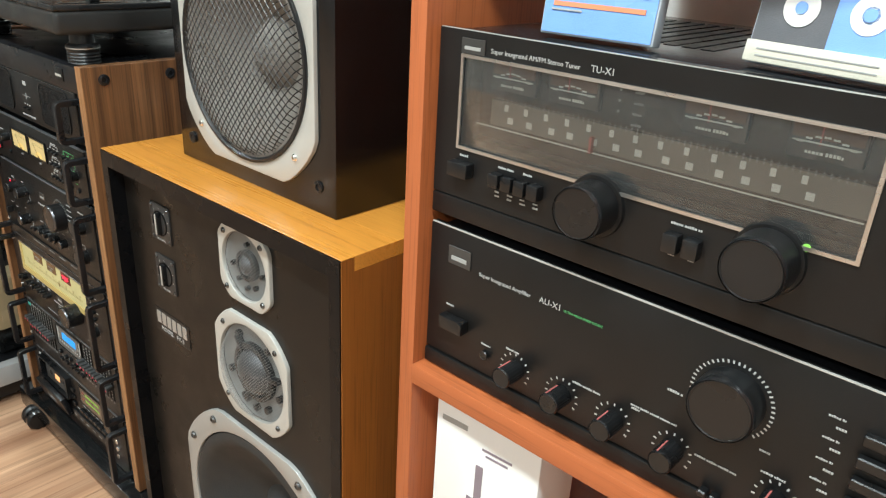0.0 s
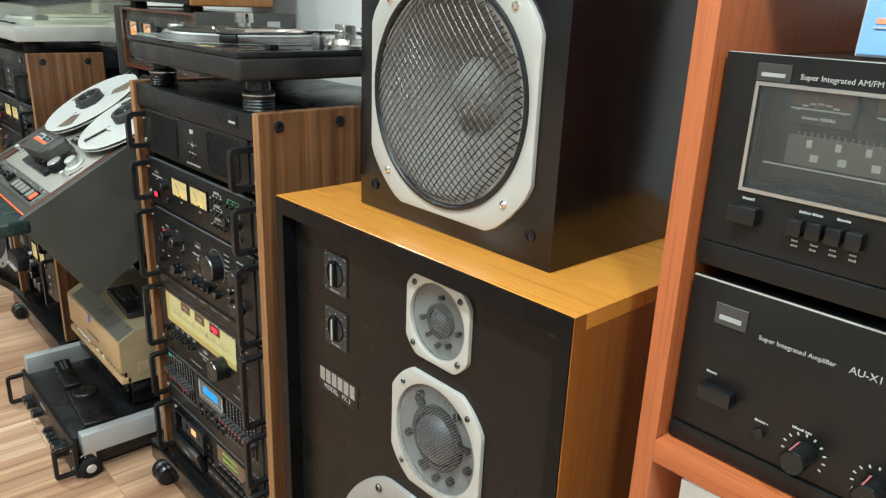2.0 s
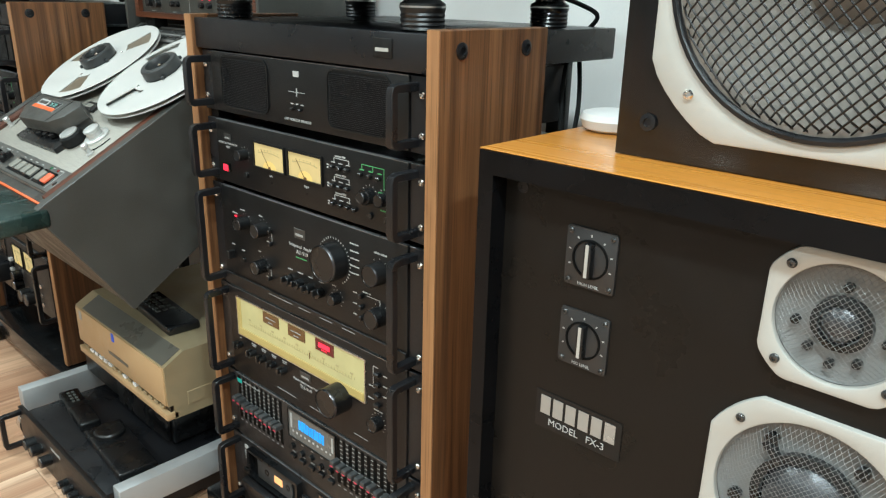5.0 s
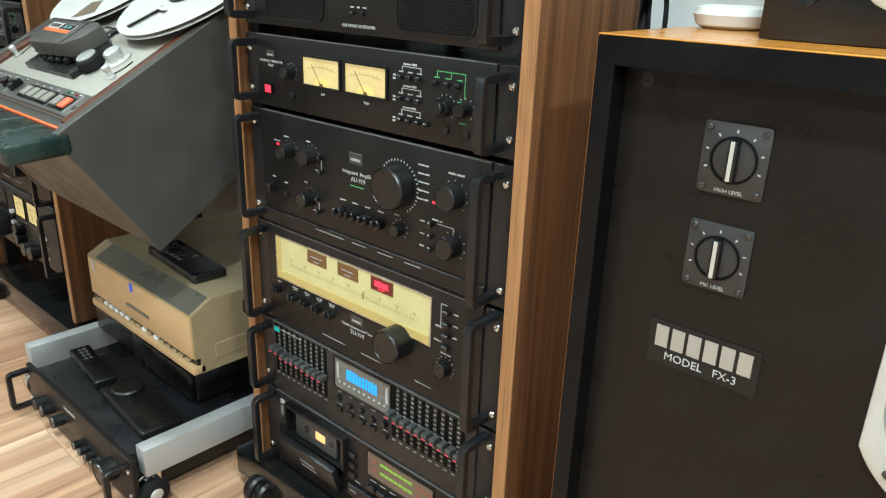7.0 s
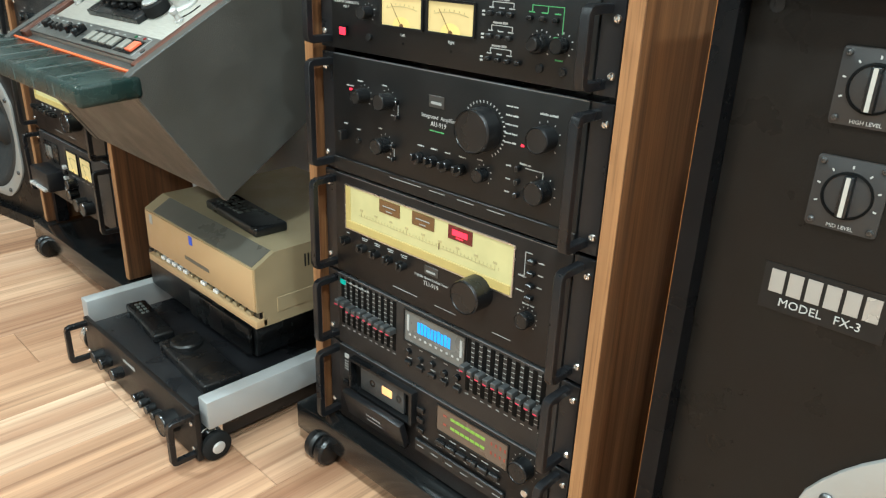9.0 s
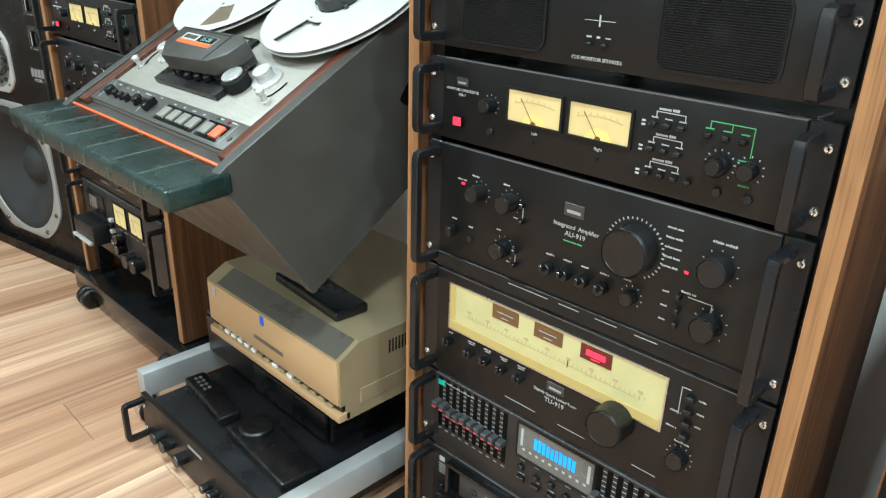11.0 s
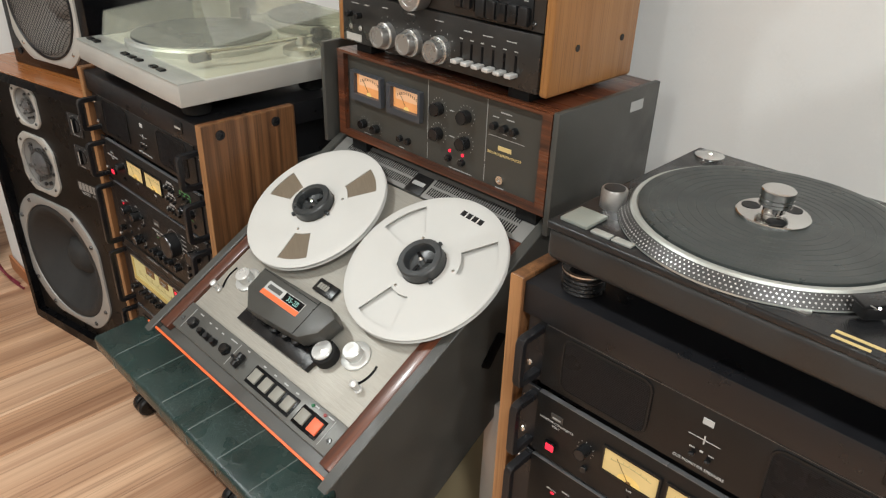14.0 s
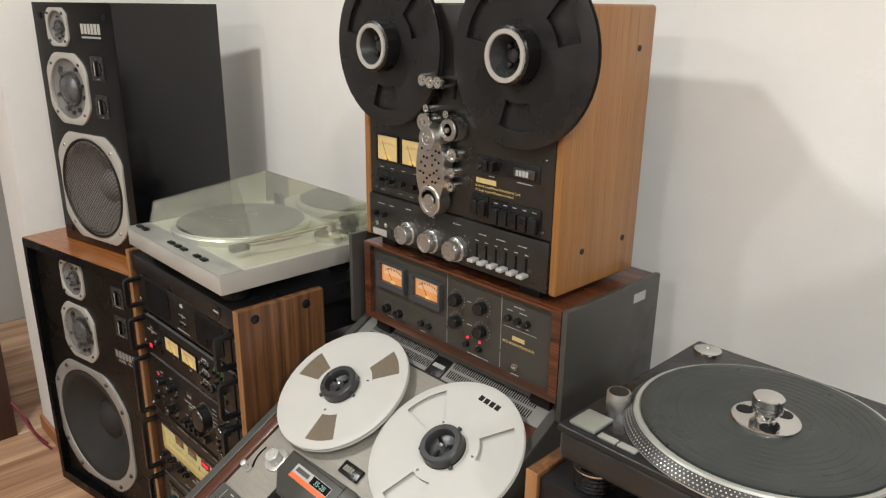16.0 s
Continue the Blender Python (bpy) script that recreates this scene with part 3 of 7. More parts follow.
DEEP_BLACK = paint("deep_black_plastic", (0.003, 0.003, 0.003), 0.6, spec=0.1)
PLATE_BLACK = paint("charcoal_plate", (0.022, 0.021, 0.021), 0.4, vary=0.12)


def level_plate(parent, x, z, y, name):
    """A square control plate with a recessed dial and a white bar."""
    p = part("level_control", prism(rounded(-0.0285, 0.0285, -0.031, 0.031, 0.003), 0, 0.0022, "y", 0.0006), PLATE_BLACK, parent, "black control plate", Matrix.Translation((x, y, z)))
    part("dial", lathe([(0.0205, 0.002), (0.0205, 0.0032), (0.0185, 0.0036), (0.018, 0.0012), (0, 0.0012)], 32, "y", cap=False), DEEP_BLACK, p)
    part("dial_bar", box(-0.0042, 0.0042, -0.0095, -0.001, -0.0175, 0.0175, 0.0008), PLASTIC, p)
    part("pointer_line", box(-0.0017, 0.0017, -0.0101, -0.0095, -0.017, 0.017), TRIM, p)
    for sx in (-0.0235, 0.0235):
        for sz in (-0.026, 0.026):
            screw(sx, -0.0022, sz, 0.0028, STEEL_DARK, p)
    dial_marks(0, 0.0, 0.0245, 7, PRINT, p, 200, -20, 0.0016, -0.0028)
    words(name, 0, -0.0288, 0.0046, PRINT, p, -0.0027, "CENTER")
    return p


SILVER_MARK = paint("silver_badge_metal", (0.38, 0.375, 0.36), 0.35, metal=0.5, vary=0.05, bump=0)


def bold_bars(x, z, w, h, n, material, parent, y):
    """A maker's mark as plain blocks."""
    step = w / n
    for i in range(n):
        bars([(x + (i + 0.5) * step, z, step * 0.78, h)], material, parent, y, "badge_mark")


def floor_speaker(m, side, label, veneer):
    """Large wooden floor loudspeaker; side=1 has its controls on its left."""
    s = thing("floor_speaker", m, label, "loudspeaker", "floor loudspeakers")
    w, h, d, t = 0.29, 0.845, 0.43, 0.019
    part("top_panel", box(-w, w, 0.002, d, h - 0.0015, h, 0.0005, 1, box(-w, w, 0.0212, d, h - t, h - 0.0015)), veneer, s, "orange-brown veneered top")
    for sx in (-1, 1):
        part("side_panel", box(sx * w - (t if sx > 0 else 0), sx * w + (t if sx < 0 else 0), 0.0212, d, 0.03, h - t - 0.0005, bm=box(sx * w - (0.0015 if sx > 0 else 0), sx * w + (0.0015 if sx < 0 else 0), 0.002, 0.0212, 0.03, h - 0.002)), CHERRY_SIDE_SHADED, s, "orange-brown veneered side")
    part("bottom_panel", box(-w, w, 0.03, d, 0.0, 0.03, 0.002), BLACK, s)
    part("back_panel", box(-w + t, w - t, d - 0.02, d - 0.002, 0.03, h - t), BLACK, s)
    e = 0.0017
    outer = [(-w + e, 0.0), (w - e, 0.0), (w - e, h - e), (-w + e, h - e)]
    inner = [(-w + t + e, 0.032), (w - t - e, 0.032), (w - t - e, h - 0.026), (-w + t + e, h - 0.026)]
    part("front_frame", ring_slab(outer, inner, -0.024, 0.0, "y"), BLACK, s, "black painted front frame", shade=False)
    y = 0.0235
    bf = part("baffle", box(-w + t + 0.002, w - t - 0.002, y, y + 0.02, 0.032, h - t - 0.001), BAFFLE, s, "dark brown baffle")
    bore(bf, [(0.068 * side, 0.755, 0.0505), (0.070 * side, 0.585, 0.077), (0.066 * side, 0.268, 0.186)], 0.0, 0.06)
    driver(s, 0.068 * side, 0.755, y, 0.059, 0.069, 0.0505, "tweeter")
    driver(s, 0.070 * side, 0.585, y, 0.088, 0.100, 0.077, "mid")
    driver(s, 0.066 * side, 0.268, y, 0.203, 0.2245, 0.186, "bass")
    for z, name in ((0.750, "HIGH LEVEL"), (0.662, "MID LEVEL")):
        level_plate(s, -0.1595 * side, z, y, name)
    pl = part("badge", box(-0.053, 0.053, -0.001, 0.0, -0.0225, 0.0225), PANEL, s, "dark badge with silver lettering", Matrix.Translation((-0.1585 * side, y, 0.564)))
    bold_bars(-0.048, 0.0065, 0.096, 0.022, 6, SILVER_MARK, pl, -0.0018)
    words("MODEL   FX-3", 0.0, -0.0165, 0.0115, PRINT, pl, -0.0015, "CENTER")
    ell = [(1.25 * 0.034 * math.cos(a), 0.042 * math.sin(a)) for a in [2 * math.pi * i / 32 for i in range(32)]]
    part("port", prism(ell, 0.0, 0.0012, "y", at=(-0.17 * side, y, 0.135)), BLACK, s, "black oval port")
    for x, z in ((-0.247 * side, 0.807), (0.247 * side, 0.807)):
        part("grille_socket", lathe([(0.0065, 0), (0.0065, 0.001), (0.003, 0.001), (0.003, 0.0004), (0, 0.0004)], 16, "y", (x, y, z)), SATIN, s)
    return s


def monitor_speaker(m, side, label):
    """Tall black studio monitor; side=1 has its controls on its right."""
    s = thing("monitor_speaker", m, label, "loudspeaker", "black monitor loudspeakers")
    cab = part("cabinet", box(-0.186, 0.186, 0.0, 0.326, 0, 0.675, 0.0015, 2), LACQUER, s, "black lacquered cabinet")
    bore(cab, [(0.0, 0.178, 0.141), (-0.052 * side, 0.45, 0.081), (-0.066 * side, 0.612, 0.042)], -0.02, 0.09)
    driver(s, 0.0, 0.178, 0, 0.153, 0.176, 0.141, "woofer")
    driver(s, -0.052 * side, 0.45, 0, 0.096, 0.106, 0.081, "mid")
    driver(s, -0.066 * side, 0.612, 0, 0.050, 0.058, 0.042, "tweeter")
    for z, nm in ((0.511, "HIGH"), (0.412, "MID")):
        level_plate(s, 0.095 * side, z, 0, nm)
    bold_bars(0.04 * side if side > 0 else -0.13, 0.61, 0.09, 0.026, 6, TRIM, s, -0.0012)
    bars([(0.085 * side, 0.589, 0.085, 0.005)], PRINT_DIM, s, -0.001)
    for x in (-0.152, 0.152):
        for z in (0.035, 0.64):
            part("grille_socket", lathe([(0.0085, 0), (0.0085, 0.002), (0.0045, 0.0025), (0.004, 0.0006), (0, 0.0006)], 20, "y", (x, 0, z)), SATIN, s)
    return s


# ---------------------------------------------------------------- racks
HALF = 0.2675


def handle(parent, x, z0, z1, y=0.0):
    """A rack handle: a square bar bent out of the panel."""
    zs = (z0, z1)
    key = round(z1 - z0, 4)

    def build():
        hh = key
        pts = [(0, 0.002, 0), (0, -0.034, 0), (0, -0.0375, 0.0015), (0, -0.039, 0.005), (0, -0.039, hh - 0.005), (0, -0.0375, hh - 0.0015), (0, -0.034, hh), (0, 0.002, hh)]
        bm = bmesh.new()
        rings = []
        for i, p in enumerate(pts):
            p = Vector(p)
            d = (Vector(pts[min(i + 1, 7)]) - Vector(pts[max(i - 1, 0)])).normalized()
            u, v = Vector((1, 0, 0)), d.cross(Vector((1, 0, 0)))
            rings.append([bm.verts.new(p + u * a * 0.0056 + v * b * 0.0050) for a, b in ((-1, -0.8), (-0.8, -1), (0.8, -1), (1, -0.8), (1, 0.8), (0.8, 1), (-0.8, 1), (-1, 0.8))])
        for a, b in zip(rings, rings[1:]):
            for k in range(8):
                bm.faces.new((a[k], a[(k + 1) % 8], b[(k + 1) % 8], b[k]))
        bm.faces.new(rings[0]), bm.faces.new(rings[-1])
        bmesh.ops.recalc_face_normals(bm, faces=bm.faces)
        me = mesh_of(bm, "handle")
        me.materials.append(SATIN)
        return smooth(me, 32)
    return put("handle", cached(("handle", key), build), parent, Matrix.Translation((x, y, zs[0])), "black rack handle")


def rack_unit(rack, name, z0, z1, label, category, face=PANEL, handles=True, depth=0.32, group="rack units"):
    """A rack-mounted unit; its origin is the foot of its front, faces -y."""
    u = thing(name, rack @ pose(0, 0.011, z0), label, category, group)
    h = z1 - z0
    part("chassis", box(-0.208, 0.208, 0.005, depth, 0.004, h - 0.006, 0.001, 1), SATIN, u)
    part("front_panel", box(-0.2135, 0.2135, -0.004, 0.004, 0.0015, h - 0.0015, 0.0012, 2), face, u)
    part("top_edge", box(-0.2125, 0.2125, -0.0036, 0.0036, h - 0.0017, h - 0.0010), EDGE, u, "pale strip for the highlight on the top edge")
    for sx in (-1, 1):
        x = sx * 0.2275
        part("rack_ear", box(x - 0.0135, x + 0.0135, -0.001, 0.004, 0.001, h - 0.001, 0.0006, 1), SATIN, u)
        if handles:
            handle(u, sx * 0.222, 0.013, h - 0.013)
            for z in (0.010 + 0.012, h - 0.022):
                screw(sx * 0.2335, -0.001, z, 0.0046, CHROME, u)
    return u, h


def stereo_rack(m, label):
    r = thing("stereo_rack", m, label, "rack", "stereo racks")
    for sx in (-1, 1):
        x0 = sx * HALF - (0.019 if sx > 0 else 0)
        p = part("side_panel", box(x0, x0 + 0.019, 0, 0.20, 0.09, 0.957, 0.0012, 1), WALNUT, r, "walnut veneer side panel")
        part("edge_band", box(x0 + 0.0005, x0 + 0.0185, -0.0008, 0.0004, 0.0905, 0.9565), WALNUT_EDGE, p, "light walnut edge")
        for y in (0.036, 0.155):
            x = x0 + (0.019 if sx > 0 else 0)
            bm = lathe([(0.0095, 0), (0.0095, 0.0015), (0.006, 0.003), (0.0045, 0.003), (0.004, 0.001), (0, 0.001)], 20, "x" if sx > 0 else "x", (0, 0, 0))
            part("bolt", bm, SATIN, p, "black hex bolt", pose(x, y, 0.934, 0, 0, 0 if sx > 0 else 180))
    part("top_cap", box(-HALF + 0.0195, HALF - 0.0195, 0.004, 0.40, 0.908, 0.952, 0.002), SATIN, r, "black metal top box")
    part("badge", box(0.158, 0.190, 0.002, 0.0045, 0.922, 0.944, 0.0008), PANEL, r)
    bars([(0.174, 0.931, 0.022, 0.004)], TRIM, r, 0.0012, "badge_mark")
    for x in (-HALF + 0.03, HALF - 0.03):
        part("upright_rail", box(x - 0.010, x + 0.010, 0.022, 0.05, 0.09, 0.908), SATIN, r)
    for x in (-0.17, 0.17):
        part("back_post", box(x - 0.015, x + 0.015, 0.37, 0.39, 0.086, 0.908, 0.002), SATIN, r)
    part("base", box(-0.303, 0.303, -0.022, 0.42, 0.034, 0.086, 0.003), GLOSS_BLACK, r, "black lacquered base board")
    for x in (-0.232, 0.232):
        for y in (-0.018, 0.37):
            c = part("caster", box(x - 0.010, x + 0.010, y - 0.012, y + 0.012, 0.024, 0.0345, 0.002), PLASTIC, r, "black caster")
            for k in (-1, 1):
                part("wheel", lathe([(0.012, -0.011), (0.025, -0.010), (0.0268, -0.006), (0.0268, 0.004), (0.023, 0.009), (0.012, 0.011)], 28, "x", (x + k * 0.013, y, 0.0268)), PLASTIC, c)
    return r
PLATE_STEEL = paint("dull_plate_steel", (0.075, 0.074, 0.072), 0.35, metal=0.6, vary=0.1)


def maker_plate(parent, x, z, w=0.022, h=0.012, y=-0.004):
    part("maker_plate", box(x - w / 2, x + w / 2, y - 0.0012, y, z - h / 2, z + h / 2, 0.0004, 1), PLATE_STEEL, parent, "small dull steel maker's plate")
    bars([(x, z - h * 0.12, w * 0.68, h * 0.22)], PRINT_DIM, parent, y - 0.0018, "badge_mark")


def lever(parent, x, z, y=-0.004, w=0.005, h=0.009, d=0.010):
    def build():
        me = mesh_of(box(-w / 2, w / 2, -d, 0, -h / 2, h / 2, 0.0012, 1), "lever_switch")
        me.materials.append(PLASTIC)
        return smooth(me)
    put("lever_switch", cached(("lever", w, h, d), build), parent, Matrix.Translation((x, y, z)))


def meter(parent, x0, x1, z0, z1, glow, y=-0.004):
    """A lit level meter behind glass."""
    w, h = x1 - x0, z1 - z0
    m = part("meter", ring_slab(rounded(-w / 2 - 0.003, w / 2 + 0.003, -h / 2 - 0.003, h / 2 + 0.003, 0.002), rounded(-w / 2, w / 2, -h / 2, h / 2, 0.001), -0.001, 0.003, "y"), PANEL, parent, "lit level meter", Matrix.Translation(((x0 + x1) / 2, y, (z0 + z1) / 2)))
    part("scale", box(-w / 2, w / 2, -0.0006, 0.0006, -h / 2, h / 2), glow, m, "glowing scale")
    arc = [((i - 10) / 10 * w * 0.36, h * (0.10 + 0.09 * (1 - ((i - 10) / 10) ** 2))) for i in range(21)]
    bars([(x, z, w * 0.03, 0.0007) for x, z in arc] + [(x, z + 0.0022, 0.0005, 0.0025) for x, z in arc[::3]], PRINT_TAN, m, -0.0012, "scale_marks")
    part("needle", prism([(-0.0004, -h * 0.48), (0.0004, -h * 0.48), (-w * 0.255, h * 0.28), (-w * 0.262, h * 0.28)], 0.0014, 0.0018, "y"), SIGNAL_BROWN, m)
    part("needle_hub", prism([(0.05 * w * math.cos(a), -h * 0.5 + 0.05 * w * math.sin(a)) for a in [math.pi * i / 10 for i in range(11)]], 0.0010, 0.0014, "y"), SIGNAL_BROWN, m)
    part("bulb_glow", prism([(0.22 * w * math.cos(a), -h * 0.5 + 0.16 * w * math.sin(a)) for a in [math.pi * i / 12 for i in range(13)]], 0.0007, 0.0009, "y"), BULB_GLOW, m, "bright amber patch over the bulb")
    return m


CLOTH = paint("black_speaker_cloth", (0.013, 0.013, 0.013), 0.8, vary=0.3, fine=500, bump=0.6, spec=0.2)


def cue_panel(rack):
    u, h = rack_unit(rack, "cue_speaker_panel", 0.815, 0.906, "black rack panel with two small monitor speakers", "speaker panel")
    for sx in (-1, 1):
        x = sx * 0.125 + 0.0
        g = part("speaker_frame", ring_slab(rounded(x - 0.060, x + 0.060, 0.010, 0.087, 0.014), rounded(x - 0.0575, x + 0.0575, 0.0125, 0.0845, 0.012), 0.004, 0.0062, "y"), PANEL, u)
        part("cloth", prism(rounded(x - 0.0575, x + 0.0575, 0.0125, 0.0845, 0.012), 0.004, 0.0047, "y"), CLOTH, g)
        part("small_cone", lathe([(0.034, 0.0044), (0.033, 0.0049), (0.029, 0.0051), (0.014, 0.0046), (0.011, 0.0053), (0.0, 0.0056)], 40, "y", (x, 0, 0.0485)), CLOTH, g)
        ribs = bmesh.new()
        for k in range(29):
            zz = 0.0148 + 0.00235 * k
            box(x - 0.0555, x + 0.0555, -0.0062, -0.0054, zz - 0.0004, zz + 0.0004, bm=ribs)
        part("grille_rib", ribs, SATIN, g, "fine black grille ribs", shade=False)["kind"] = "stuff"
    part("indicator", box(-0.006, 0.006, -0.0052, -0.004, 0.0695, 0.077), PRINT, u)
    bars([(0, 0.049, 0.0016, 0.011), (0, 0.049, 0.036, 0.0006), (-0.011, 0.033, 0.006, 0.002), (0.0, 0.033, 0.004, 0.002), (0.011, 0.033, 0.006, 0.002)], PRINT, u, -0.0047)
    for x in (-0.009, 0.009):
        lever(u, x, 0.026, w=0.006, h=0.004, d=0.006)
    words("CUE MONITOR SPEAKERS", 0, 0.0095, 0.0052, PRINT, u, -0.0046, "CENTER")
    return u


def monitor_console(rack):
    u, h = rack_unit(rack, "monitor_console", 0.704, 0.804, "black rack level meter unit with two lit amber meters", "monitor console")
    z = -0.704
    maker_plate(u, -0.181, 0.778 + z, 0.018, 0.010)
    words("MONITOR CONSOLETTE", -0.181, 0.7665 + z, 0.0046, PRINT, u, -0.0046, "CENTER")
    words("MA-7", -0.181, 0.7605 + z, 0.0052, PRINT, u, -0.0046, "CENTER")
    p = part("power_switch", box(-0.193, -0.177, -0.009, -0.004, 0.020, 0.033, 0.001), PLASTIC, u, "red lit power switch")
    part("lamp", box(-0.190, -0.178, -0.0105, -0.008, 0.0215, 0.0315, 0.0006, 1), RED_GLOW, p)
    knob(-0.135, 0.758 + z, 0.008, 0.016, PLASTIC, u, -0.004)
    dial_marks(-0.135, 0.758 + z, 0.0115, 9, PRINT, u, y=-0.0047)
    knob(-0.133, 0.727 + z, 0.0045, 0.004, PLASTIC, u, -0.004, "phone_jack", False)
    meter(u, -0.109, -0.036, 0.746 + z, 0.781 + z, METER_GLOW)
    meter(u, -0.025, 0.049, 0.746 + z, 0.781 + z, METER_GLOW)
    for x in (-0.070, 0.014):
        part("trim_hole", lathe([(0.0018, 0.004), (0.0018, 0.0045), (0, 0.0045)], 10, "y", (x, 0, 0.0215)), BLACK, u)
    words("Left", -0.070, 0.0305, 0.005, PRINT, u, -0.0046, "CENTER")
    words("Right", 0.014, 0.0305, 0.005, PRINT, u, -0.0046, "CENTER")
    for row, zz in enumerate((0.775, 0.750, 0.725)):
        for i in range(3 if row < 2 else 4):
            lever(u, 0.074 + 0.0145 * i, zz + z, w=0.007, h=0.005, d=0.007)
        bars([(0.062, zz + z + 0.001, 0.004, 0.002), (0.062, zz + z - 0.003, 0.004, 0.002), (0.09, zz + z + 0.012, 0.030, 0.0008), (0.075, zz + z + 0.0095, 0.0008, 0.005), (0.105, zz + z + 0.0095, 0.0008, 0.005), (0.088, zz + z + 0.015, 0.022, 0.003)] + [(0.074 + 0.0145 * i, zz + z + 0.006, 0.008, 0.0018) for i in range(3)], PRINT, u, -0.0046)
    for i in range(3):
        lever(u, 0.130 + 0.017 * i, 0.0705, w=0.007, h=0.005, d=0.007)
    bars([(0.151, 0.0835, 0.042, 0.0008), (0.1305, 0.080, 0.0008, 0.007), (0.151, 0.080, 0.0008, 0.007), (0.1715, 0.070, 0.0008, 0.027), (0.168, 0.053, 0.014, 0.002), (0.170, 0.030, 0.010, 0.002)] + [(0.130 + 0.017 * i, 0.0765, 0.008, 0.002) for i in range(3)], PRINT_GREEN, u, -0.0046)
    knob(0.145, 0.045, 0.0105, 0.012, PLASTIC, u, -0.004)
    knob(0.145, 0.045, 0.0075, 0.018, PLASTIC, u, -0.004)
    dial_marks(0.145, 0.045, 0.014, 11, PRINT, u, y=-0.0047)
    knob(0.1735, 0.046, 0.0085, 0.014, PLASTIC, u, -0.004)
    dial_marks(0.1735, 0.046, 0.0125, 9, PRINT, u, y=-0.0047)
    for x in (0.147, 0.177):
        knob(x, 0.019, 0.0045, 0.004, PLASTIC, u, -0.004, "input_jack", False)
    return u


def amplifier(rack):
    u, h = rack_unit(rack, "amplifier", 0.529, 0.699, "black rack-mounted amplifier with a large round volume knob", "amplifier", depth=0.36)
    z = -0.529
    maker_plate(u, -0.007, 0.662 + z, 0.026, 0.015)
    words("Integrated  Amplifier", -0.003, 0.640 + z, 0.0072, PRINT, u, -0.0046, "CENTER")
    words("AU-919", -0.003, 0.6305 + z, 0.0086, PRINT, u, -0.0046, "CENTER")
    bars([(-0.005, 0.6245 + z, 0.026, 0.002)], PRINT_GREEN, u, -0.0046)
    knob(0.071, 0.642 + z, 0.0268, 0.024, PLASTIC, u, -0.004, "volume_knob", label="large black volume knob")
    dial_marks(0.071, 0.642 + z, 0.0330, 31, PRINT, u, 225, -60, 0.0022, -0.0047)
    for x, zz, r in ((-0.144, 0.649, 0.0100), (-0.096, 0.649, 0.0110), (-0.102, 0.588, 0.0110), (0.163, 0.649, 0.0150), (0.164, 0.588, 0.0135)):
        knob(x, zz + z, r, 0.020, PLASTIC, u, -0.004)
        dial_marks(x, zz + z, r + 0.004, 9, PRINT, u, y=-0.0047)
    knob(0.075, 0.587 + z, 0.0085, 0.014, PLASTIC, u, -0.004)
    dial_marks(0.075, 0.587 + z, 0.0125, 9, PRINT, u, y=-0.0047)
    lever(u, -0.187, 0.587 + z, w=0.008, h=0.014, d=0.013)
    for i in range(4):
        knob(-0.034 + 0.0245 * i, 0.585 + z, 0.0075, 0.012, PLASTIC, u, -0.004, flute=False)
        lever(u, -0.034 + 0.0245 * i, 0.588 + z, y=-0.010, w=0.0045, h=0.009, d=0.013)
    knob(-0.158, 0.583 + z, 0.0042, 0.003, PLASTIC, u, -0.004, "phone_jack", False)
    for zz in (0.607, 0.591, 0.575):
        lever(u, 0.129, zz + z, w=0.005, h=0.007, d=0.008)
    for x, zz in ((-0.077, 0.650), (-0.077, 0.630), (-0.084, 0.590), (-0.084, 0.572)):
        lever(u, x, zz + z, w=0.005, h=0.006, d=0.008)
    part("lamp", box(-0.176, -0.171, -0.0052, -0.004, 0.652 + z, 0.6545 + z), RED_GLOW, u)
    part("lamp", box(0.129, 0.133, -0.0052, -0.004, 0.633 + z, 0.6355 + z), RED_GLOW, u)
    marks = [(-0.175, 0.658, 0.016, 0.0022), (-0.153, 0.667, 0.012, 0.0022), (-0.104, 0.668, 0.010, 0.0022), (-0.186, 0.603, 0.008, 0.0022), (-0.158, 0.599, 0.008, 0.0022), (-0.112, 0.609, 0.008, 0.0022), (-0.088, 0.650, 0.006, 0.002), (-0.088, 0.631, 0.006, 0.002), (-0.0775, 0.640, 0.0008, 0.014), (-0.095, 0.590, 0.006, 0.002), (-0.095, 0.572, 0.006, 0.002), (-0.0845, 0.581, 0.0008, 0.012), (0.165, 0.675, 0.026, 0.003), (0.150, 0.609, 0.026, 0.0008), (0.137, 0.613, 0.016, 0.0026), (0.1625, 0.604, 0.0008, 0.010), (0.069, 0.604, 0.010, 0.0022)]
    marks += [(0.113, 0.676 - 0.0105 * i, 0.018, 0.0024) for i in range(5)] + [(-0.034 + 0.0245 * i, 0.601, 0.011, 0.0022) for i in range(4)] + [(0.113, 0.607 - 0.016 * i, 0.008, 0.0022) for i in range(3)]
    bars([(x, zz + z, w, hh) for x, zz, w, hh in marks], PRINT, u, -0.0046)
    part("lower_lip", box(-0.2135, 0.2135, -0.0065, -0.0035, 0.0015, 0.022, 0.001, 1), PANEL, u)
    bars([(-0.06, 0.0165, 0.06, 0.0008), (0.0, 0.0165, 0.028, 0.0008), (0.05, 0.0165, 0.028, 0.0008), (0.10, 0.0165, 0.028, 0.0008)], PRINT_DIM, u, -0.0072)
    return u


DIAL_LEDGE = lamp_paint("yellow_dial_ledge", (0.85, 0.62, 0.20), 0.22)


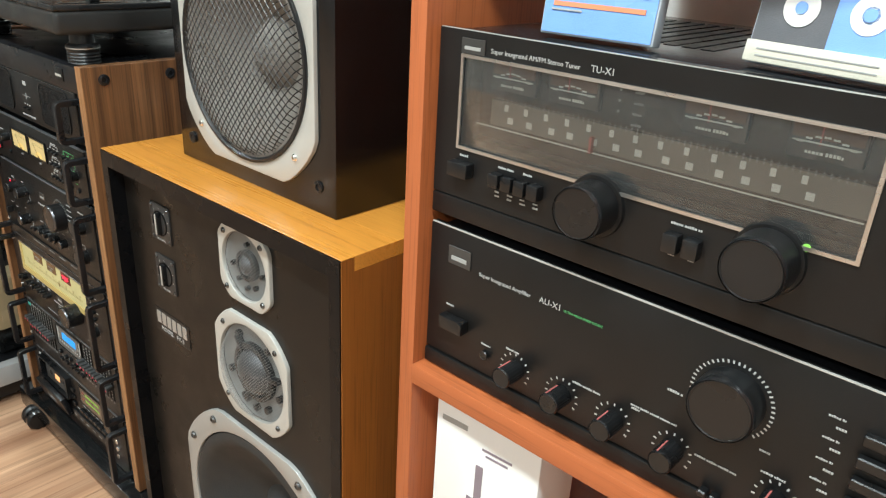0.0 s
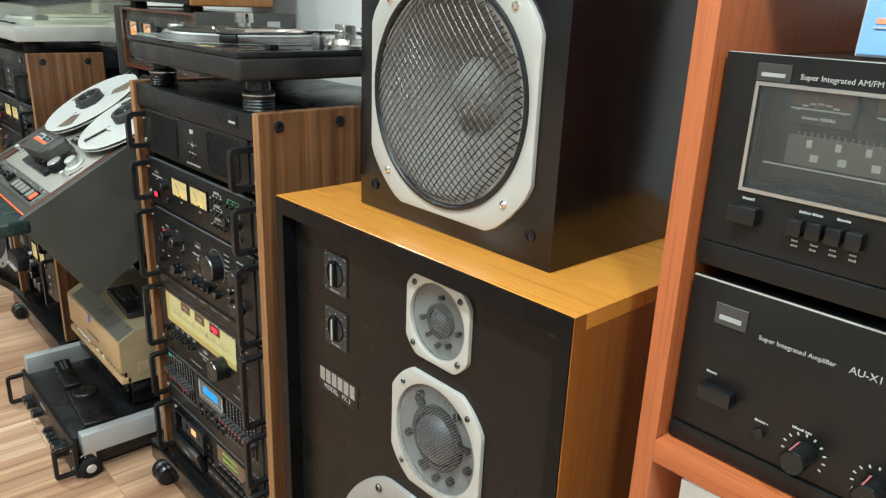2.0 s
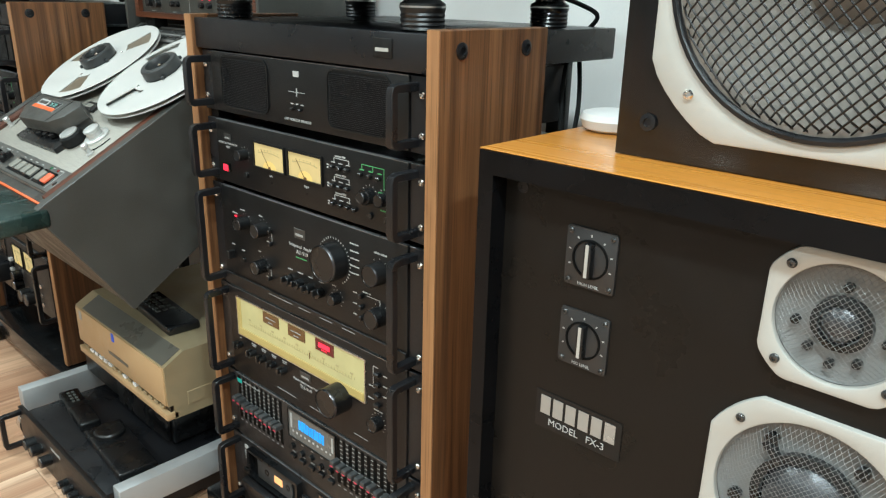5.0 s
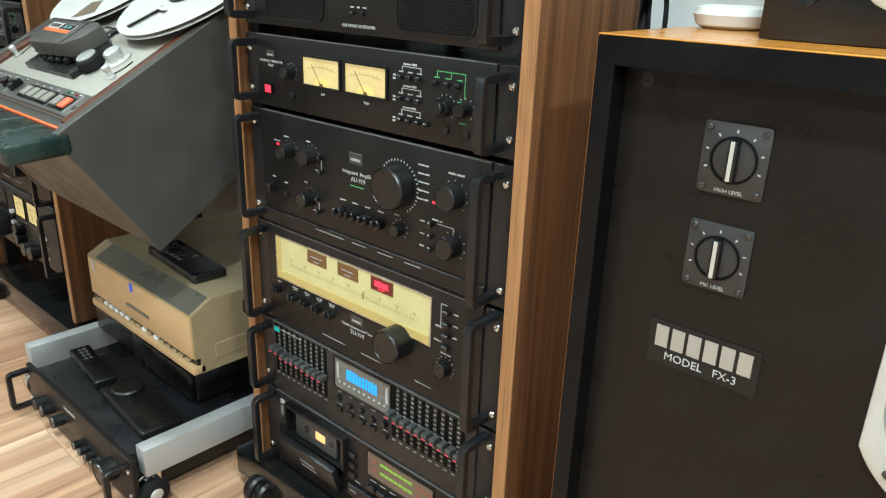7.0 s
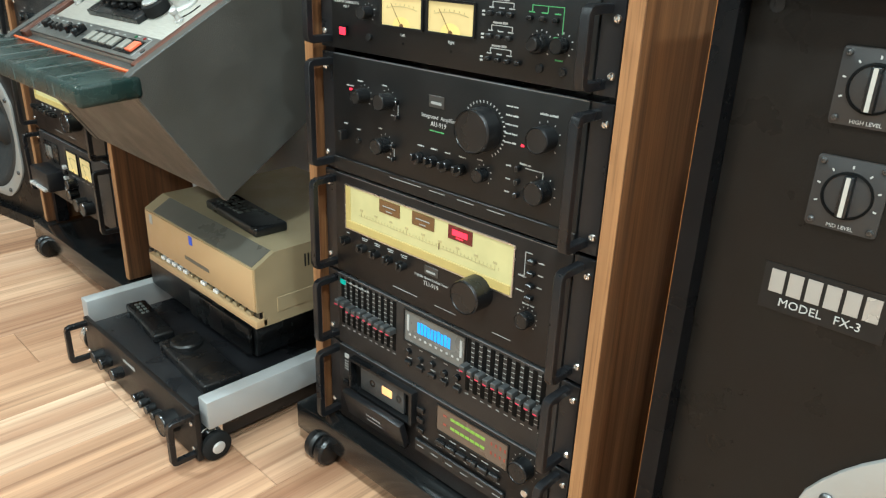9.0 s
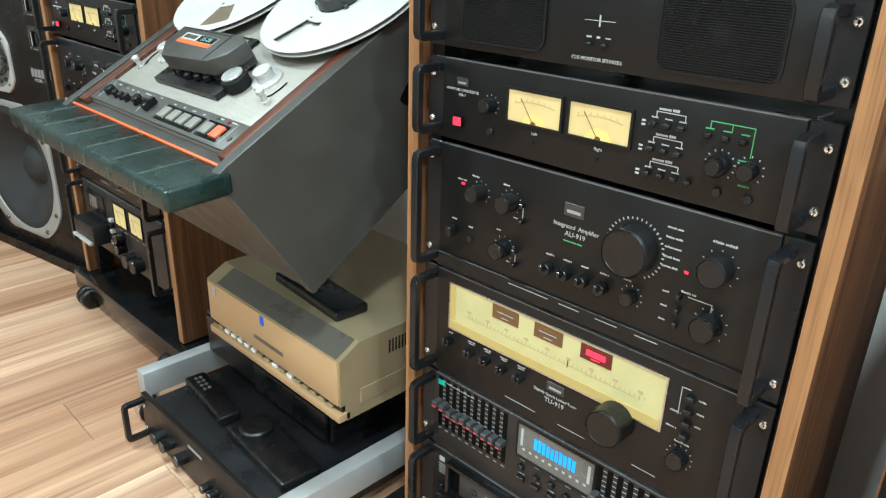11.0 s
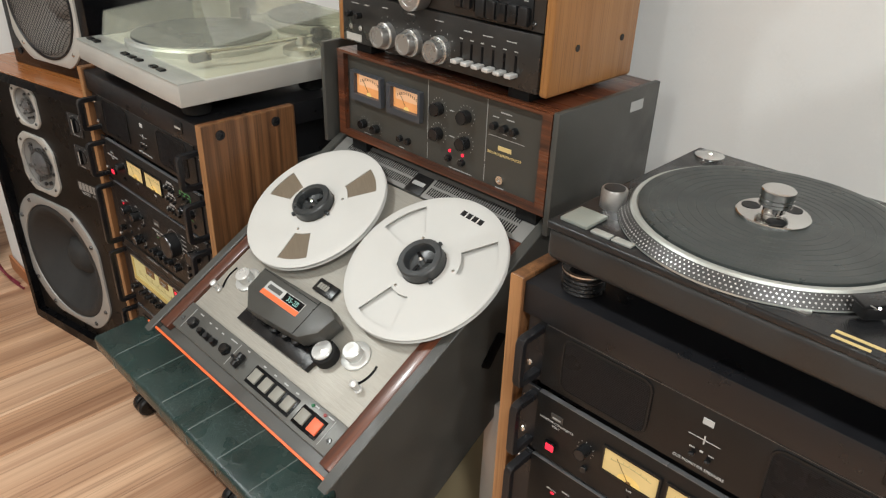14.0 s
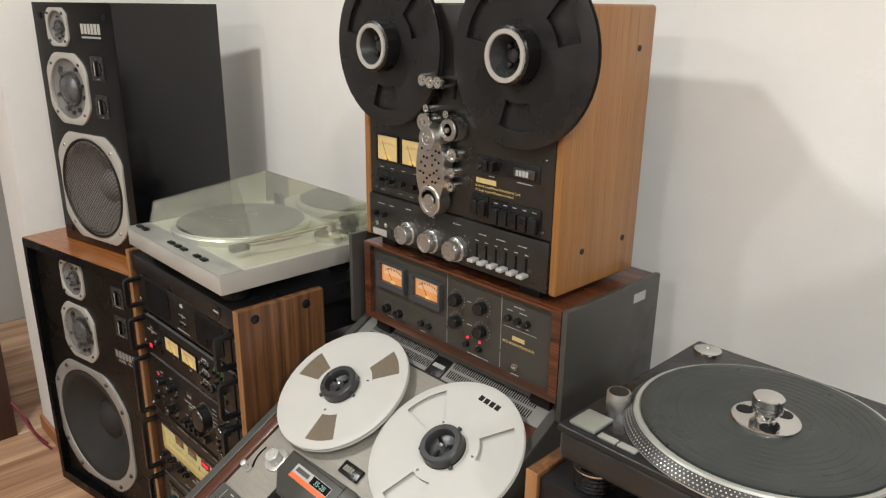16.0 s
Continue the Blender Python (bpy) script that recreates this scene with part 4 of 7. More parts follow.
def tuner(rack):
    u, h = rack_unit(rack, "tuner", 0.364, 0.526, "bronze-black rack tuner with a long pale lit dial", "tuner", PANEL_BROWN, depth=0.34)
    z = -0.364
    x0, x1, z0, z1 = -0.188, 0.131, 0.444 + z, 0.510 + z
    cx, cz, w, hh = (x0 + x1) / 2, (z0 + z1) / 2, x1 - x0, z1 - z0
    d = part("dial_window", ring_slab(rounded(-w / 2 - 0.002, w / 2 + 0.002, -hh / 2 - 0.002, hh / 2 + 0.002, 0.001), rounded(-w / 2, w / 2, -hh / 2, hh / 2, 0.001), -0.001, 0.002, "y"), STEEL, u, "pale yellow lit dial window", Matrix.Translation((cx, -0.004, cz)))
    part("dial_plate", box(-w / 2, w / 2, -0.0004, 0.0006, -hh / 2, hh / 2), DIAL_GLOW, d)
    part("dial_ledge", box(-w / 2 + 0.002, w / 2 - 0.002, -0.003, -0.0005, -hh / 2, -hh / 2 + 0.013, 0.0005, 1), DIAL_LEDGE, d)
    part("dial_end", box(-w / 2, -w / 2 + 0.010, -0.0022, -0.0005, -hh / 2, hh / 2, 0.0005, 1), DIAL_LEDGE, d)
    for i, x in enumerate((-0.064, 0.003, 0.071)):
        s = part("signal_meter", box(x - 0.021, x + 0.021, -0.0016, -0.0004, 0.012, 0.031), SIGNAL_BROWN if i < 2 else DISPLAY_RED, d, "small brown signal meter")
        bars([(x, 0.0225, 0.026, 0.0012 if i < 2 else 0.0075), (x, 0.016, 0.012, 0.0012)], RED_GLOW if i == 2 else PRINT_DIM, s, -0.0024)
    ticks = [(-0.125 + 0.0064 * i, -0.0045, 0.0006, 0.004 if i % 5 else 0.007) for i in range(42)] + [(-0.125 + 0.032 * i, 0.002, 0.006, 0.003) for i in range(9)] + [(0, -0.0068, 0.26, 0.0005)]
    bars(ticks, PRINT_TAN, d, -0.0012, "scale_marks")
    part("pointer", box(0.034, 0.0346, -0.0022, -0.0012, -0.010, 0.000), SIGNAL_BROWN, d)
    knob(0.079, 0.432 + z, 0.0230, 0.032, PLASTIC, u, -0.004, "tuning_knob", label="black tuning knob")
    knob(-0.186, 0.423 + z, 0.006, 0.012, PLASTIC, u, -0.004, flute=False)
    lever(u, -0.186, 0.427 + z, y=-0.009, w=0.005, h=0.011, d=0.012)
    for i in range(4):
        x = -0.147 + 0.0283 * i
        knob(x, 0.421 + z, 0.006, 0.012, PLASTIC, u, -0.004, flute=False)
        lever(u, x, 0.425 + z, y=-0.009, w=0.005, h=0.011, d=0.012)
    maker_plate(u, -0.008, 0.430 + z, 0.026, 0.013)
    words("Digitally Quartz Locked Tuner", -0.008, 0.4155 + z, 0.0052, PRINT, u, -0.0046, "CENTER")
    words("TU-919", -0.008, 0.4055 + z, 0.0095, PRINT, u, -0.0046, "CENTER")
    for zz in (0.500, 0.484, 0.468, 0.452):
        lever(u, 0.160, zz + z, w=0.010, h=0.006, d=0.008)
    knob(0.158, 0.4225 + z, 0.0105, 0.014, PLASTIC, u, -0.004)
    dial_marks(0.158, 0.4225 + z, 0.0145, 11, PRINT, u, y=-0.0047)
    marks = [(0.148, 0.491, 0.0008, 0.034), (0.153, 0.508, 0.010, 0.0008), (0.172, 0.500, 0.008, 0.002), (0.172, 0.484, 0.008, 0.002), (0.172, 0.468, 0.008, 0.002), (0.145, 0.476, 0.012, 0.0024), (0.143, 0.456, 0.012, 0.0024), (0.158, 0.441, 0.018, 0.0024), (-0.186, 0.435, 0.007, 0.0018)] + [(-0.147 + 0.0283 * i, 0.436, 0.013, 0.0018) for i in range(4)] + [(-0.147 + 0.0283 * i, 0.433, 0.010, 0.0016) for i in range(4)]
    bars([(x, zz + z, w, hh) for x, zz, w, hh in marks], PRINT, u, -0.0046)
    bars([(-0.06, 0.0175, 0.05, 0.0008), (0.02, 0.0175, 0.04, 0.0008), (0.12, 0.0175, 0.03, 0.0008)], PRINT_DIM, u, -0.0046)
    return u


DISPLAY_RED = paint("dark_red_window", (0.10, 0.01, 0.01), 0.2, vary=0.1)


RED_SOFT = lamp_paint("soft_red_lamp", (0.9, 0.05, 0.10), 0.45)
CAP_GREY = paint("grey_slider_cap", (0.045, 0.045, 0.045), 0.4)
EQ_PANEL = paint("warm_black_panel", (0.028, 0.024, 0.022), 0.4, vary=0.1, spec=0.25)


def equalizer(rack):
    u, h = rack_unit(rack, "equalizer", 0.236, 0.361, "black rack graphic equalizer with two banks of sliders", "equalizer", EQ_PANEL)
    z = -0.236
    part("badge", box(-0.206, -0.194, -0.005, -0.004, 0.108, 0.116), paint("teal_badge", (0.04, 0.45, 0.38), 0.4), u, "small teal badge")
    words("STEREO GRAPHIC EQUALIZER SE-9", -0.190, 0.1135, 0.0034, PRINT, u, -0.0046)

    def slot():
        me = mesh_of(box(-0.0036, 0.0036, -0.0006, 0.0002, -0.041, 0.041), "slider_slot")
        me.materials.append(DEEP_BLACK)
        return me

    def cap():
        me = mesh_of(box(-0.0045, 0.0045, -0.015, 0.0, -0.0045, 0.0045, 0.001, 1), "slider_cap")
        me.materials.append(CAP_GREY)
        return me

    def dot():
        me = mesh_of(box(-0.0030, 0.0030, -0.0154, -0.0148, -0.0040, -0.0024), "slider_lamp")
        me.materials.append(RED_SOFT)
        return me
    rnd = random.Random(2)
    for x0, x1 in ((-0.201, -0.081), (0.067, 0.192)):
        for i in range(10):
            x = x0 + (x1 - x0) * i / 9
            s = put("slider", cached("slot", slot), u, Matrix.Translation((x, -0.004, 0.0800)))
            off = rnd.uniform(-0.002, 0.002) - 0.001 - 0.0006 * i
            put("cap", cached("cap", cap), s, Matrix.Translation((0, 0, off)))
            put("lamp", cached("dot", dot), s, Matrix.Translation((0, 0, off)))
        bars([((x0 + (x1 - x0) * (i + 0.5) / 9), 0.0800 + k * 0.0072, 0.005, 0.0008) for i in range(9) for k in range(-5, 6)], PRINT_DIM, u, -0.0046)
        bars([(x0 + (x1 - x0) * i / 9, 0.0335, 0.006, 0.0016) for i in range(10)], PRINT_DIM, u, -0.0046)
    w, hh = 0.118, 0.050
    d = part("display", ring_slab(rounded(-w / 2 - 0.002, w / 2 + 0.002, -hh / 2 - 0.002, hh / 2 + 0.002, 0.001), rounded(-w / 2, w / 2, -hh / 2, hh / 2, 0.001), -0.001, 0.0025, "y"), PANEL, u, "grey spectrum display", Matrix.Translation((0.001, -0.004, 0.0935)))
    part("window", box(-w / 2, w / 2, -0.0008, 0.0005, -hh / 2, hh / 2), DISPLAY_GREY, d)
    bars([(-0.030 + 0.0066 * i, -0.004 + v / 2, 0.0048, v) for i, v in enumerate((0.017, 0.018, 0.018, 0.017, 0.016, 0.017, 0.018, 0.017, 0.018, 0.017))], BLUE_GLOW, d, -0.0014, "display_bars")
    bars([(-0.048 + 0.0106 * i, -0.013, 0.004, 0.003) for i in range(10)] + [(-0.052, 0.005, 0.004, 0.026), (0.052, 0.005, 0.004, 0.026)], PRINT, d, -0.0014)
    for i in range(5):
        knob(-0.048 + 0.0245 * i, 0.052 - 0.004 * (i % 2), 0.0052, 0.007, PLASTIC, u, -0.004, flute=False)
        part("button", box(-0.054 + 0.0245 * i, -0.041 + 0.0245 * i, -0.010, -0.004, 0.030, 0.037, 0.0008, 1), PLASTIC, u)
    bars([(-0.048 + 0.0245 * i, 0.0405, 0.010, 0.0016) for i in range(5)] + [(-0.048 + 0.0245 * i, 0.0625, 0.008, 0.0016) for i in range(5)], PRINT, u, -0.0046)
    return u


def cassette_deck(rack):
    u, h = rack_unit(rack, "cassette_deck", 0.092, 0.233, "black rack cassette deck with a lit orange cassette window", "cassette deck", PANEL_BROWN)
    z = -0.092
    flap = box(-0.178, -0.042, -0.010, 0.002, 0.0, 0.050, 0.002)
    w = part("cassette_door", flap, SATIN, u, "black cassette door flap tilted forward", pose(0, -0.006, 0.030, 16, 0, 0))
    words("AUTO REVERSE", -0.108, 0.027, 0.005, PRINT, w, -0.0106, "CENTER")
    bars([(-0.108, 0.018, 0.036, 0.0018)], PRINT_DIM, w, -0.0106)
    part("cassette_well", ring_slab(rounded(-0.176, -0.030, 0.078, 0.134, 0.002), rounded(-0.170, -0.036, 0.081, 0.129, 0.002), 0.003, 0.016, "y"), PLASTIC, u)
    part("well_floor", box(-0.170, -0.036, -0.0046, -0.0042, 0.081, 0.129), DEEP_BLACK, u)
    c = part("cassette", box(-0.153, -0.053, -0.010, -0.0045, 0.084, 0.124, 0.001), CAP_GREY, u, "dark grey cassette")
    part("tape_window", box(-0.101, -0.079, -0.0112, -0.0098, 0.100, 0.113), TAPE_GLOW, c, "glowing orange tape window")
    for x in (-0.124, -0.064):
        part("reel_hub", lathe([(0.006, 0.0098), (0.006, 0.0108), (0.003, 0.0108), (0.003, 0.0098)], 16, "y", (x, 0, 0.1065)), PLASTIC, c)
    part("indicator", box(-0.199, -0.189, -0.005, -0.004, 0.120, 0.128), PRINT, u)
    bars([(-0.192, 0.114 - 0.005 * i, 0.016, 0.0018) for i in range(4)], PRINT, u, -0.0046)
    for i in range(3):
        part("button", box(-0.200, -0.188, -0.009, -0.004, 0.070 - 0.02 * i, 0.080 - 0.02 * i, 0.001, 1), PLASTIC, u)
        part("button", box(-0.026, -0.012, -0.010, -0.004, 0.104 - 0.018 * i, 0.113 - 0.018 * i, 0.001, 1), PLASTIC, u)
    ww, hh = 0.132, 0.042
    d = part("level_display", ring_slab(rounded(-ww / 2 - 0.002, ww / 2 + 0.002, -hh / 2 - 0.002, hh / 2 + 0.002, 0.001), rounded(-ww / 2, ww / 2, -hh / 2, hh / 2, 0.001), -0.001, 0.002, "y"), PANEL, u, "brown level display with green bars", Matrix.Translation((0.079, -0.004, 0.1120)))
    part("window", box(-ww / 2, ww / 2, -0.0008, 0.0005, -hh / 2, hh / 2), paint("brown_display_glass", (0.13, 0.09, 0.065), 0.25), d)
    bars([(-0.035 + 0.0095 * i, zz, 0.008, 0.0045) for i in range(7) for zz in (0.009, -0.006)], GREEN_SOFT, d, -0.0014, "display_bars")
    bars([(0.038 + 0.008 * i, zz, 0.0025, 0.005) for i in range(4) for zz in (0.009, -0.006)] + [(-0.05, 0.009, 0.006, 0.003), (-0.05, -0.006, 0.006, 0.003)], RED_DIM, d, -0.0014, "display_bars")
    for i in range(6):
        part("key", box(0.016 + 0.0205 * i, 0.0335 + 0.0205 * i, -0.012, -0.004, 0.068, 0.077, 0.0015, 1), PLASTIC, u)
    bars([(0.0247 + 0.0205 * i, 0.083, 0.012, 0.0016) for i in range(6)] + [(-0.01 + 0.028 * i, 0.062, 0.012, 0.0018) for i in range(6)], PRINT, u, -0.0046)
    knob(0.1745, 0.114, 0.0160, 0.018, PLASTIC, u, -0.004, "level_knob")
    dial_marks(0.1745, 0.114, 0.0200, 11, PRINT, u, y=-0.0047)
    part("key_bar", box(-0.028, 0.147, -0.010, -0.004, 0.034, 0.055, 0.0015, 1), PLASTIC, u)
    bars([(-0.015 + 0.030 * i, 0.046, 0.014, 0.0018) for i in range(6)], PRINT_DIM, u, -0.0106)
    for i in range(3):
        knob(0.180, 0.038 + 0.019 * i, 0.0055, 0.005, CHROME, u, -0.004, "jack", False)
    return u


GREEN_SOFT = lamp_paint("soft_green_bars", (0.40, 0.62, 0.08), 0.3)
RED_DIM = paint("dim_red_print", (0.30, 0.05, 0.03), 0.5, bump=0)


def meter_deck(rack):
    """The older cassette deck with a tilted door and two lit meters, in the far rack."""
    u, h = rack_unit(rack, "cassette_deck", 0.190, 0.358, "older brown-black cassette deck with two amber meters", "cassette deck", EQ_PANEL, group="cassette decks")
    part("tape_well", box(-0.188, -0.090, -0.007, -0.004, 0.098, 0.150, 0.002), PLASTIC, u)
    part("tape_window", box(-0.172, -0.128, -0.0085, -0.007, 0.108, 0.138, 0.001), DISPLAY_GREY, u, "grey tape window")
    bm = box(-0.190, -0.072, -0.045, 0.0, 0.0, 0.050, 0.004)
    part("key_housing", bm, SATIN, u, "sloping black key housing", pose(0, -0.003, 0.036, 0, 0, 0))
    for i in range(7):
        part("key", box(-0.187 + 0.0155 * i, -0.174 + 0.0155 * i, -0.056, -0.040, 0.037, 0.045, 0.0015, 1), SILVER, u, "silver piano key")
    meter(u, -0.035, 0.030, 0.098, 0.150, METER_GLOW)
    meter(u, 0.048, 0.112, 0.098, 0.150, METER_GLOW)
    for i in range(6):
        part("lever_switch", box(-0.056, -0.044, -0.014, -0.004, 0.028 + 0.014 * i, 0.037 + 0.014 * i, 0.001, 1), SILVER if i % 2 else PLASTIC, u)
    for x, z in ((0.0, 0.072), (0.0, 0.045)):
        knob(x, z, 0.013, 0.024, PLASTIC, u, -0.004)
        dial_marks(x, z, 0.017, 9, PRINT, u, y=-0.0047)
    for x, z, r in ((0.045, 0.030, 0.017), (0.085, 0.030, 0.017)):
        knob(x, z, r, 0.026, PLASTIC, u, -0.004)
    for z in (0.03, 0.055, 0.08):
        knob(0.150, z, 0.006, 0.005, CHROME, u, -0.004, "jack", False)
    bars([(-0.01 + 0.03 * i, 0.088, 0.016, 0.002) for i in range(5)], PRINT_DIM, u, -0.0046)
    return u


# ---------------------------------------------------------------- tape machines
CONE_HUB = paint("dark_hub_plastic", (0.030, 0.032, 0.033), 0.35, vary=0.1)


def reel(m, material, tape, hub_material, name, label, r=0.1335, group="", wide=23, rin_out=(0.062, 0.112), ringed=False):
    """A metal tape reel lying in its own plane, its axis along z, with three openings."""
    s = thing(name, m, label, "tape reel", group)

    def flange(lo, hi, solid=False):
        bm = bmesh.new()
        n = 96
        rin, (ra, rb) = 0.038, rin_out
        hole = set()
        for c in (90, 210, 330):
            for i in range(n):
                a = (360 * (i + 0.5) / n - c + 180) % 360 - 180
                if abs(a) < wide and not solid:
                    hole.add(i)
        rr = [rin, ra, rb, r - 0.002, r]
        hs = [hi, hi, hi, hi, (lo + hi) / 2]
        top = [[bm.verts.new((q * math.cos(2 * math.pi * i / n), q * math.sin(2 * math.pi * i / n), h)) for i in range(n)] for q, h in zip(rr, hs)]
        bot = [[bm.verts.new((q * math.cos(2 * math.pi * i / n), q * math.sin(2 * math.pi * i / n), lo)) for i in range(n)] for q in rr[:-1]] + [top[-1]]
        for k in range(4):
            for i in range(n):
                j = (i + 1) % n
                if k == 1 and i in hole:
                    continue
                bm.faces.new((top[k][i], top[k + 1][i], top[k + 1][j], top[k][j]))
                bm.faces.new((bot[k][i], bot[k][j], bot[k + 1][j], bot[k + 1][i]))
        for i in range(n):
            j = (i + 1) % n
            if i in hole:
                bm.faces.new((top[1][i], top[1][j], bot[1][j], bot[1][i]))
                bm.faces.new((top[2][j], top[2][i], bot[2][i], bot[2][j]))
                if (i - 1) % n not in hole:
                    bm.faces.new((top[1][i], bot[1][i], bot[2][i], top[2][i]))
                if j not in hole:
                    bm.faces.new((top[2][j], bot[2][j], bot[1][j], top[1][j]))
            bm.faces.new((top[0][j], top[0][i], bot[0][i], bot[0][j]))
        bmesh.ops.recalc_face_normals(bm, faces=bm.faces)
        return bm
    part("upper_flange", flange(0.0105, 0.0120), material, s)
    part("lower_flange", flange(0.0030, 0.0045, ringed or tape == 0), material, s)
    if tape > 0.06:
        part("tape_pack", lathe([(0.05, 0.0048), (tape, 0.0048), (tape, 0.0102), (0.05, 0.0102)], 64), TAPE, s, "brown wound tape")
    part("hub", lathe([(0.0445, 0.003), (0.0445, 0.0110), (0.043, 0.0118), (0.037, 0.0118)], 48, cap=False), material, s)
    if ringed:
        c = part("hub_clamp", lathe([(0.041, 0.0121), (0.042, 0.014), (0.0415, 0.040), (0.0365, 0.043)], 48, flute=48, depth=0.0015, cap=False), hub_material, s, "ribbed black hub")
        part("hub_ring", lathe([(0.0370, 0.042), (0.0365, 0.0455), (0.0305, 0.0455), (0.0295, 0.043)], 48, cap=False), TRIM, c, "silver ring")
        part("hub_cone", lathe([(0.0300, 0.0440), (0.019, 0.020), (0.018, 0.018), (0.010, 0.018), (0.009, 0.026), (0.0, 0.028)], 40, cap=False), CONE_HUB, c)
        for k in range(3):
            part("hub_lug", box(0.011, 0.019, -0.004, 0.004, 0.0185, 0.027, 0.001, 1), STEEL_DARK, c, at=pose(0, 0, 0, 0, 0, 60 + 120 * k))
        return s
    c = part("hub_clamp", lathe([(0.036, 0.0121), (0.0365, 0.014), (0.036, 0.029), (0.034, 0.031), (0.026, 0.031), (0.0245, 0.029), (0.023, 0.017), (0.010, 0.014), (0.0, 0.014)], 48, flute=48, depth=0.0004), hub_material, s, "black hub clamp")
    part("spindle", lathe([(0.004, 0.015), (0.004, 0.026), (0.002, 0.028), (0, 0.028)], 16), CHROME, c)
    for k in range(3):
        a = radians(30 + 120 * k)
        part("clamp_tab", box(0.035, 0.0435, -0.003, 0.003, 0.012, 0.018, 0.001, 1), hub_material, c, at=pose(0, 0, 0, 0, 0, 30 + 120 * k))
        part("clamp_slot", box(0.008, 0.020, -0.0025, 0.0025, 0.0185, 0.0205), BLACK, c, at=pose(0, 0, 0, 0, 0, 90 + 120 * k))
    for k in range(3):
        a = radians(75 + 120 * k)
        part("rivet", lathe([(0.0028, 0.0118), (0.0022, 0.0127), (0, 0.0129)], 10, at=(0.053 * math.cos(a), 0.053 * math.sin(a), 0)), CHROME, s)
    return s
# ---------------------------------------------------------------- tape console
CX, CW = -2.130, 0.258       # centre and half width of the console
DECKM = pose(CX, 0.3195, 0.686, 30, 0, 0)   # the sloping deck: x across, y up the slope


def tape_console():
    s = thing("tape_console", pose(CX, 0.6, 0), "grey-green metal tape console on a silver wheeled stand", "console")
    o = Matrix.Translation((-CX, -0.6, 0))

    def p(name, bm, mat, label="", parent=None):
        bm.transform(o)
        return part(name, bm, mat, parent or s, label)
    prof = [(0.262, 0.655), (0.397, 0.460), (0.78, 0.715), (0.94, 0.75), (0.94, 0.88), (0.70, 0.893), (0.68, 0.888), (0.30, 0.668)]
    bm = bmesh.new()
    a = [bm.verts.new((CX - CW + 0.004, y, z)) for y, z in prof]
    b = [bm.verts.new((CX + CW - 0.004, y, z)) for y, z in prof]
    bm.faces.new(a), bm.faces.new(b[::-1])
    for i in range(len(prof)):
        j = (i + 1) % len(prof)
        bm.faces.new((a[i], b[i], b[j], a[j]))
    bmesh.ops.recalc_face_normals(bm, faces=bm.faces)
    p("body", bm, GREY_BOX, "grey-green painted wedge body")
    side = [(0.258, 0.658), (0.396, 0.457), (0.785, 0.716), (0.952, 0.75), (0.952, 0.90), (0.70, 0.916), (0.276, 0.671)]
    for sx in (-1, 1):
        x0 = CX + sx * CW
        bm = bmesh.new()
        a = [bm.verts.new((x0, y, z)) for y, z in side]
        b = [bm.verts.new((x0 - sx * 0.018, y, z)) for y, z in side]
        bm.faces.new(a), bm.faces.new(b[::-1])
        for i in range(len(side)):
            j = (i + 1) % len(side)
            bm.faces.new((a[i], b[i], b[j], a[j]))
        bmesh.ops.recalc_face_normals(bm, faces=bm.faces)
        bmesh.ops.bevel(bm, geom=list(bm.edges), offset=0.0015, segments=1, affect="EDGES")
        p("side_plate", bm, GREY_BOX, "grey-green side plate")
        edges = sorted((sx * (CW + 0.013), sx * (CW + 0.0025)))
        part("upper_side", box(edges[0], edges[1], 0.074, 0.335, 0.903, 1.091, 0.002), GREY_BOX, s, "grey-green upright side plate")
        if sx > 0:
            part("paper_tag", box(CW + 0.0128, CW + 0.0136, 0.255, 0.290, 1.056, 1.072), PRINT, s, "small worn paper tag")
            part("side_slot", prism(rounded(-0.03, 0.03, -0.012, 0.012, 0.005), 0, 0.0012, "x"), BLACK, s, "dark slot in the side plate", pose(CW + 0.0004, 0.585 - 0.6, 0.735, -35, 0, 0))
    # stand: two bars front to back with uprights and chrome casters
    for sx in (-1, 1):
        x = CX + sx * 0.2535
        p("stand_bar", box(x - 0.015, x + 0.015, 0.322, 0.90, 0.064, 0.118, 0.002), ALU_GREY, "silver-grey painted foot bar")
        p("stand_post", box(x - 0.015, x + 0.015, 0.60, 0.645, 0.118, 0.62, 0.002), ALU_GREY, "silver-grey upright post")
        for y in (0.345, 0.87):
            c = p("caster", lathe([(0.009, 0.04), (0.009, 0.0645)], 16, at=(x, y, 0)), CHROME, "chrome twin-wheel caster")
            for k in (-1, 1):
                bm = lathe([(0.008, -0.0095), (0.024, -0.008), (0.027, -0.002), (0.027, 0.004), (0.022, 0.008), (0.010, 0.0095)], 28, "x", (x + k * 0.013, y - 0.012, 0.027))
                p("wheel", bm, RUBBER if k > 0 else CHROME, parent=c)
            p("hood", lathe([(0.0262, -0.006), (0.0272, -0.003), (0.0272, 0.003), (0.0262, 0.006)], 28, "x", (x, y - 0.012, 0.0274), cap=False), CHROME, parent=c)
            p("hub_cap", lathe([(0.012, -0.001), (0.012, 0.0), (0.010, 0.001), (0.009, 0.002), (0, 0.0025)], 24, "x", (x + 0.0222, y - 0.012, 0.027)), SILVER, parent=c)
    p("cross_bar", box(CX - 0.24, CX + 0.24, 0.60, 0.64, 0.30, 0.34, 0.002), ALU_GREY)
    # padded armrest in six sections
    n, x0, x1 = 7, CX - 0.298, CX + 0.262
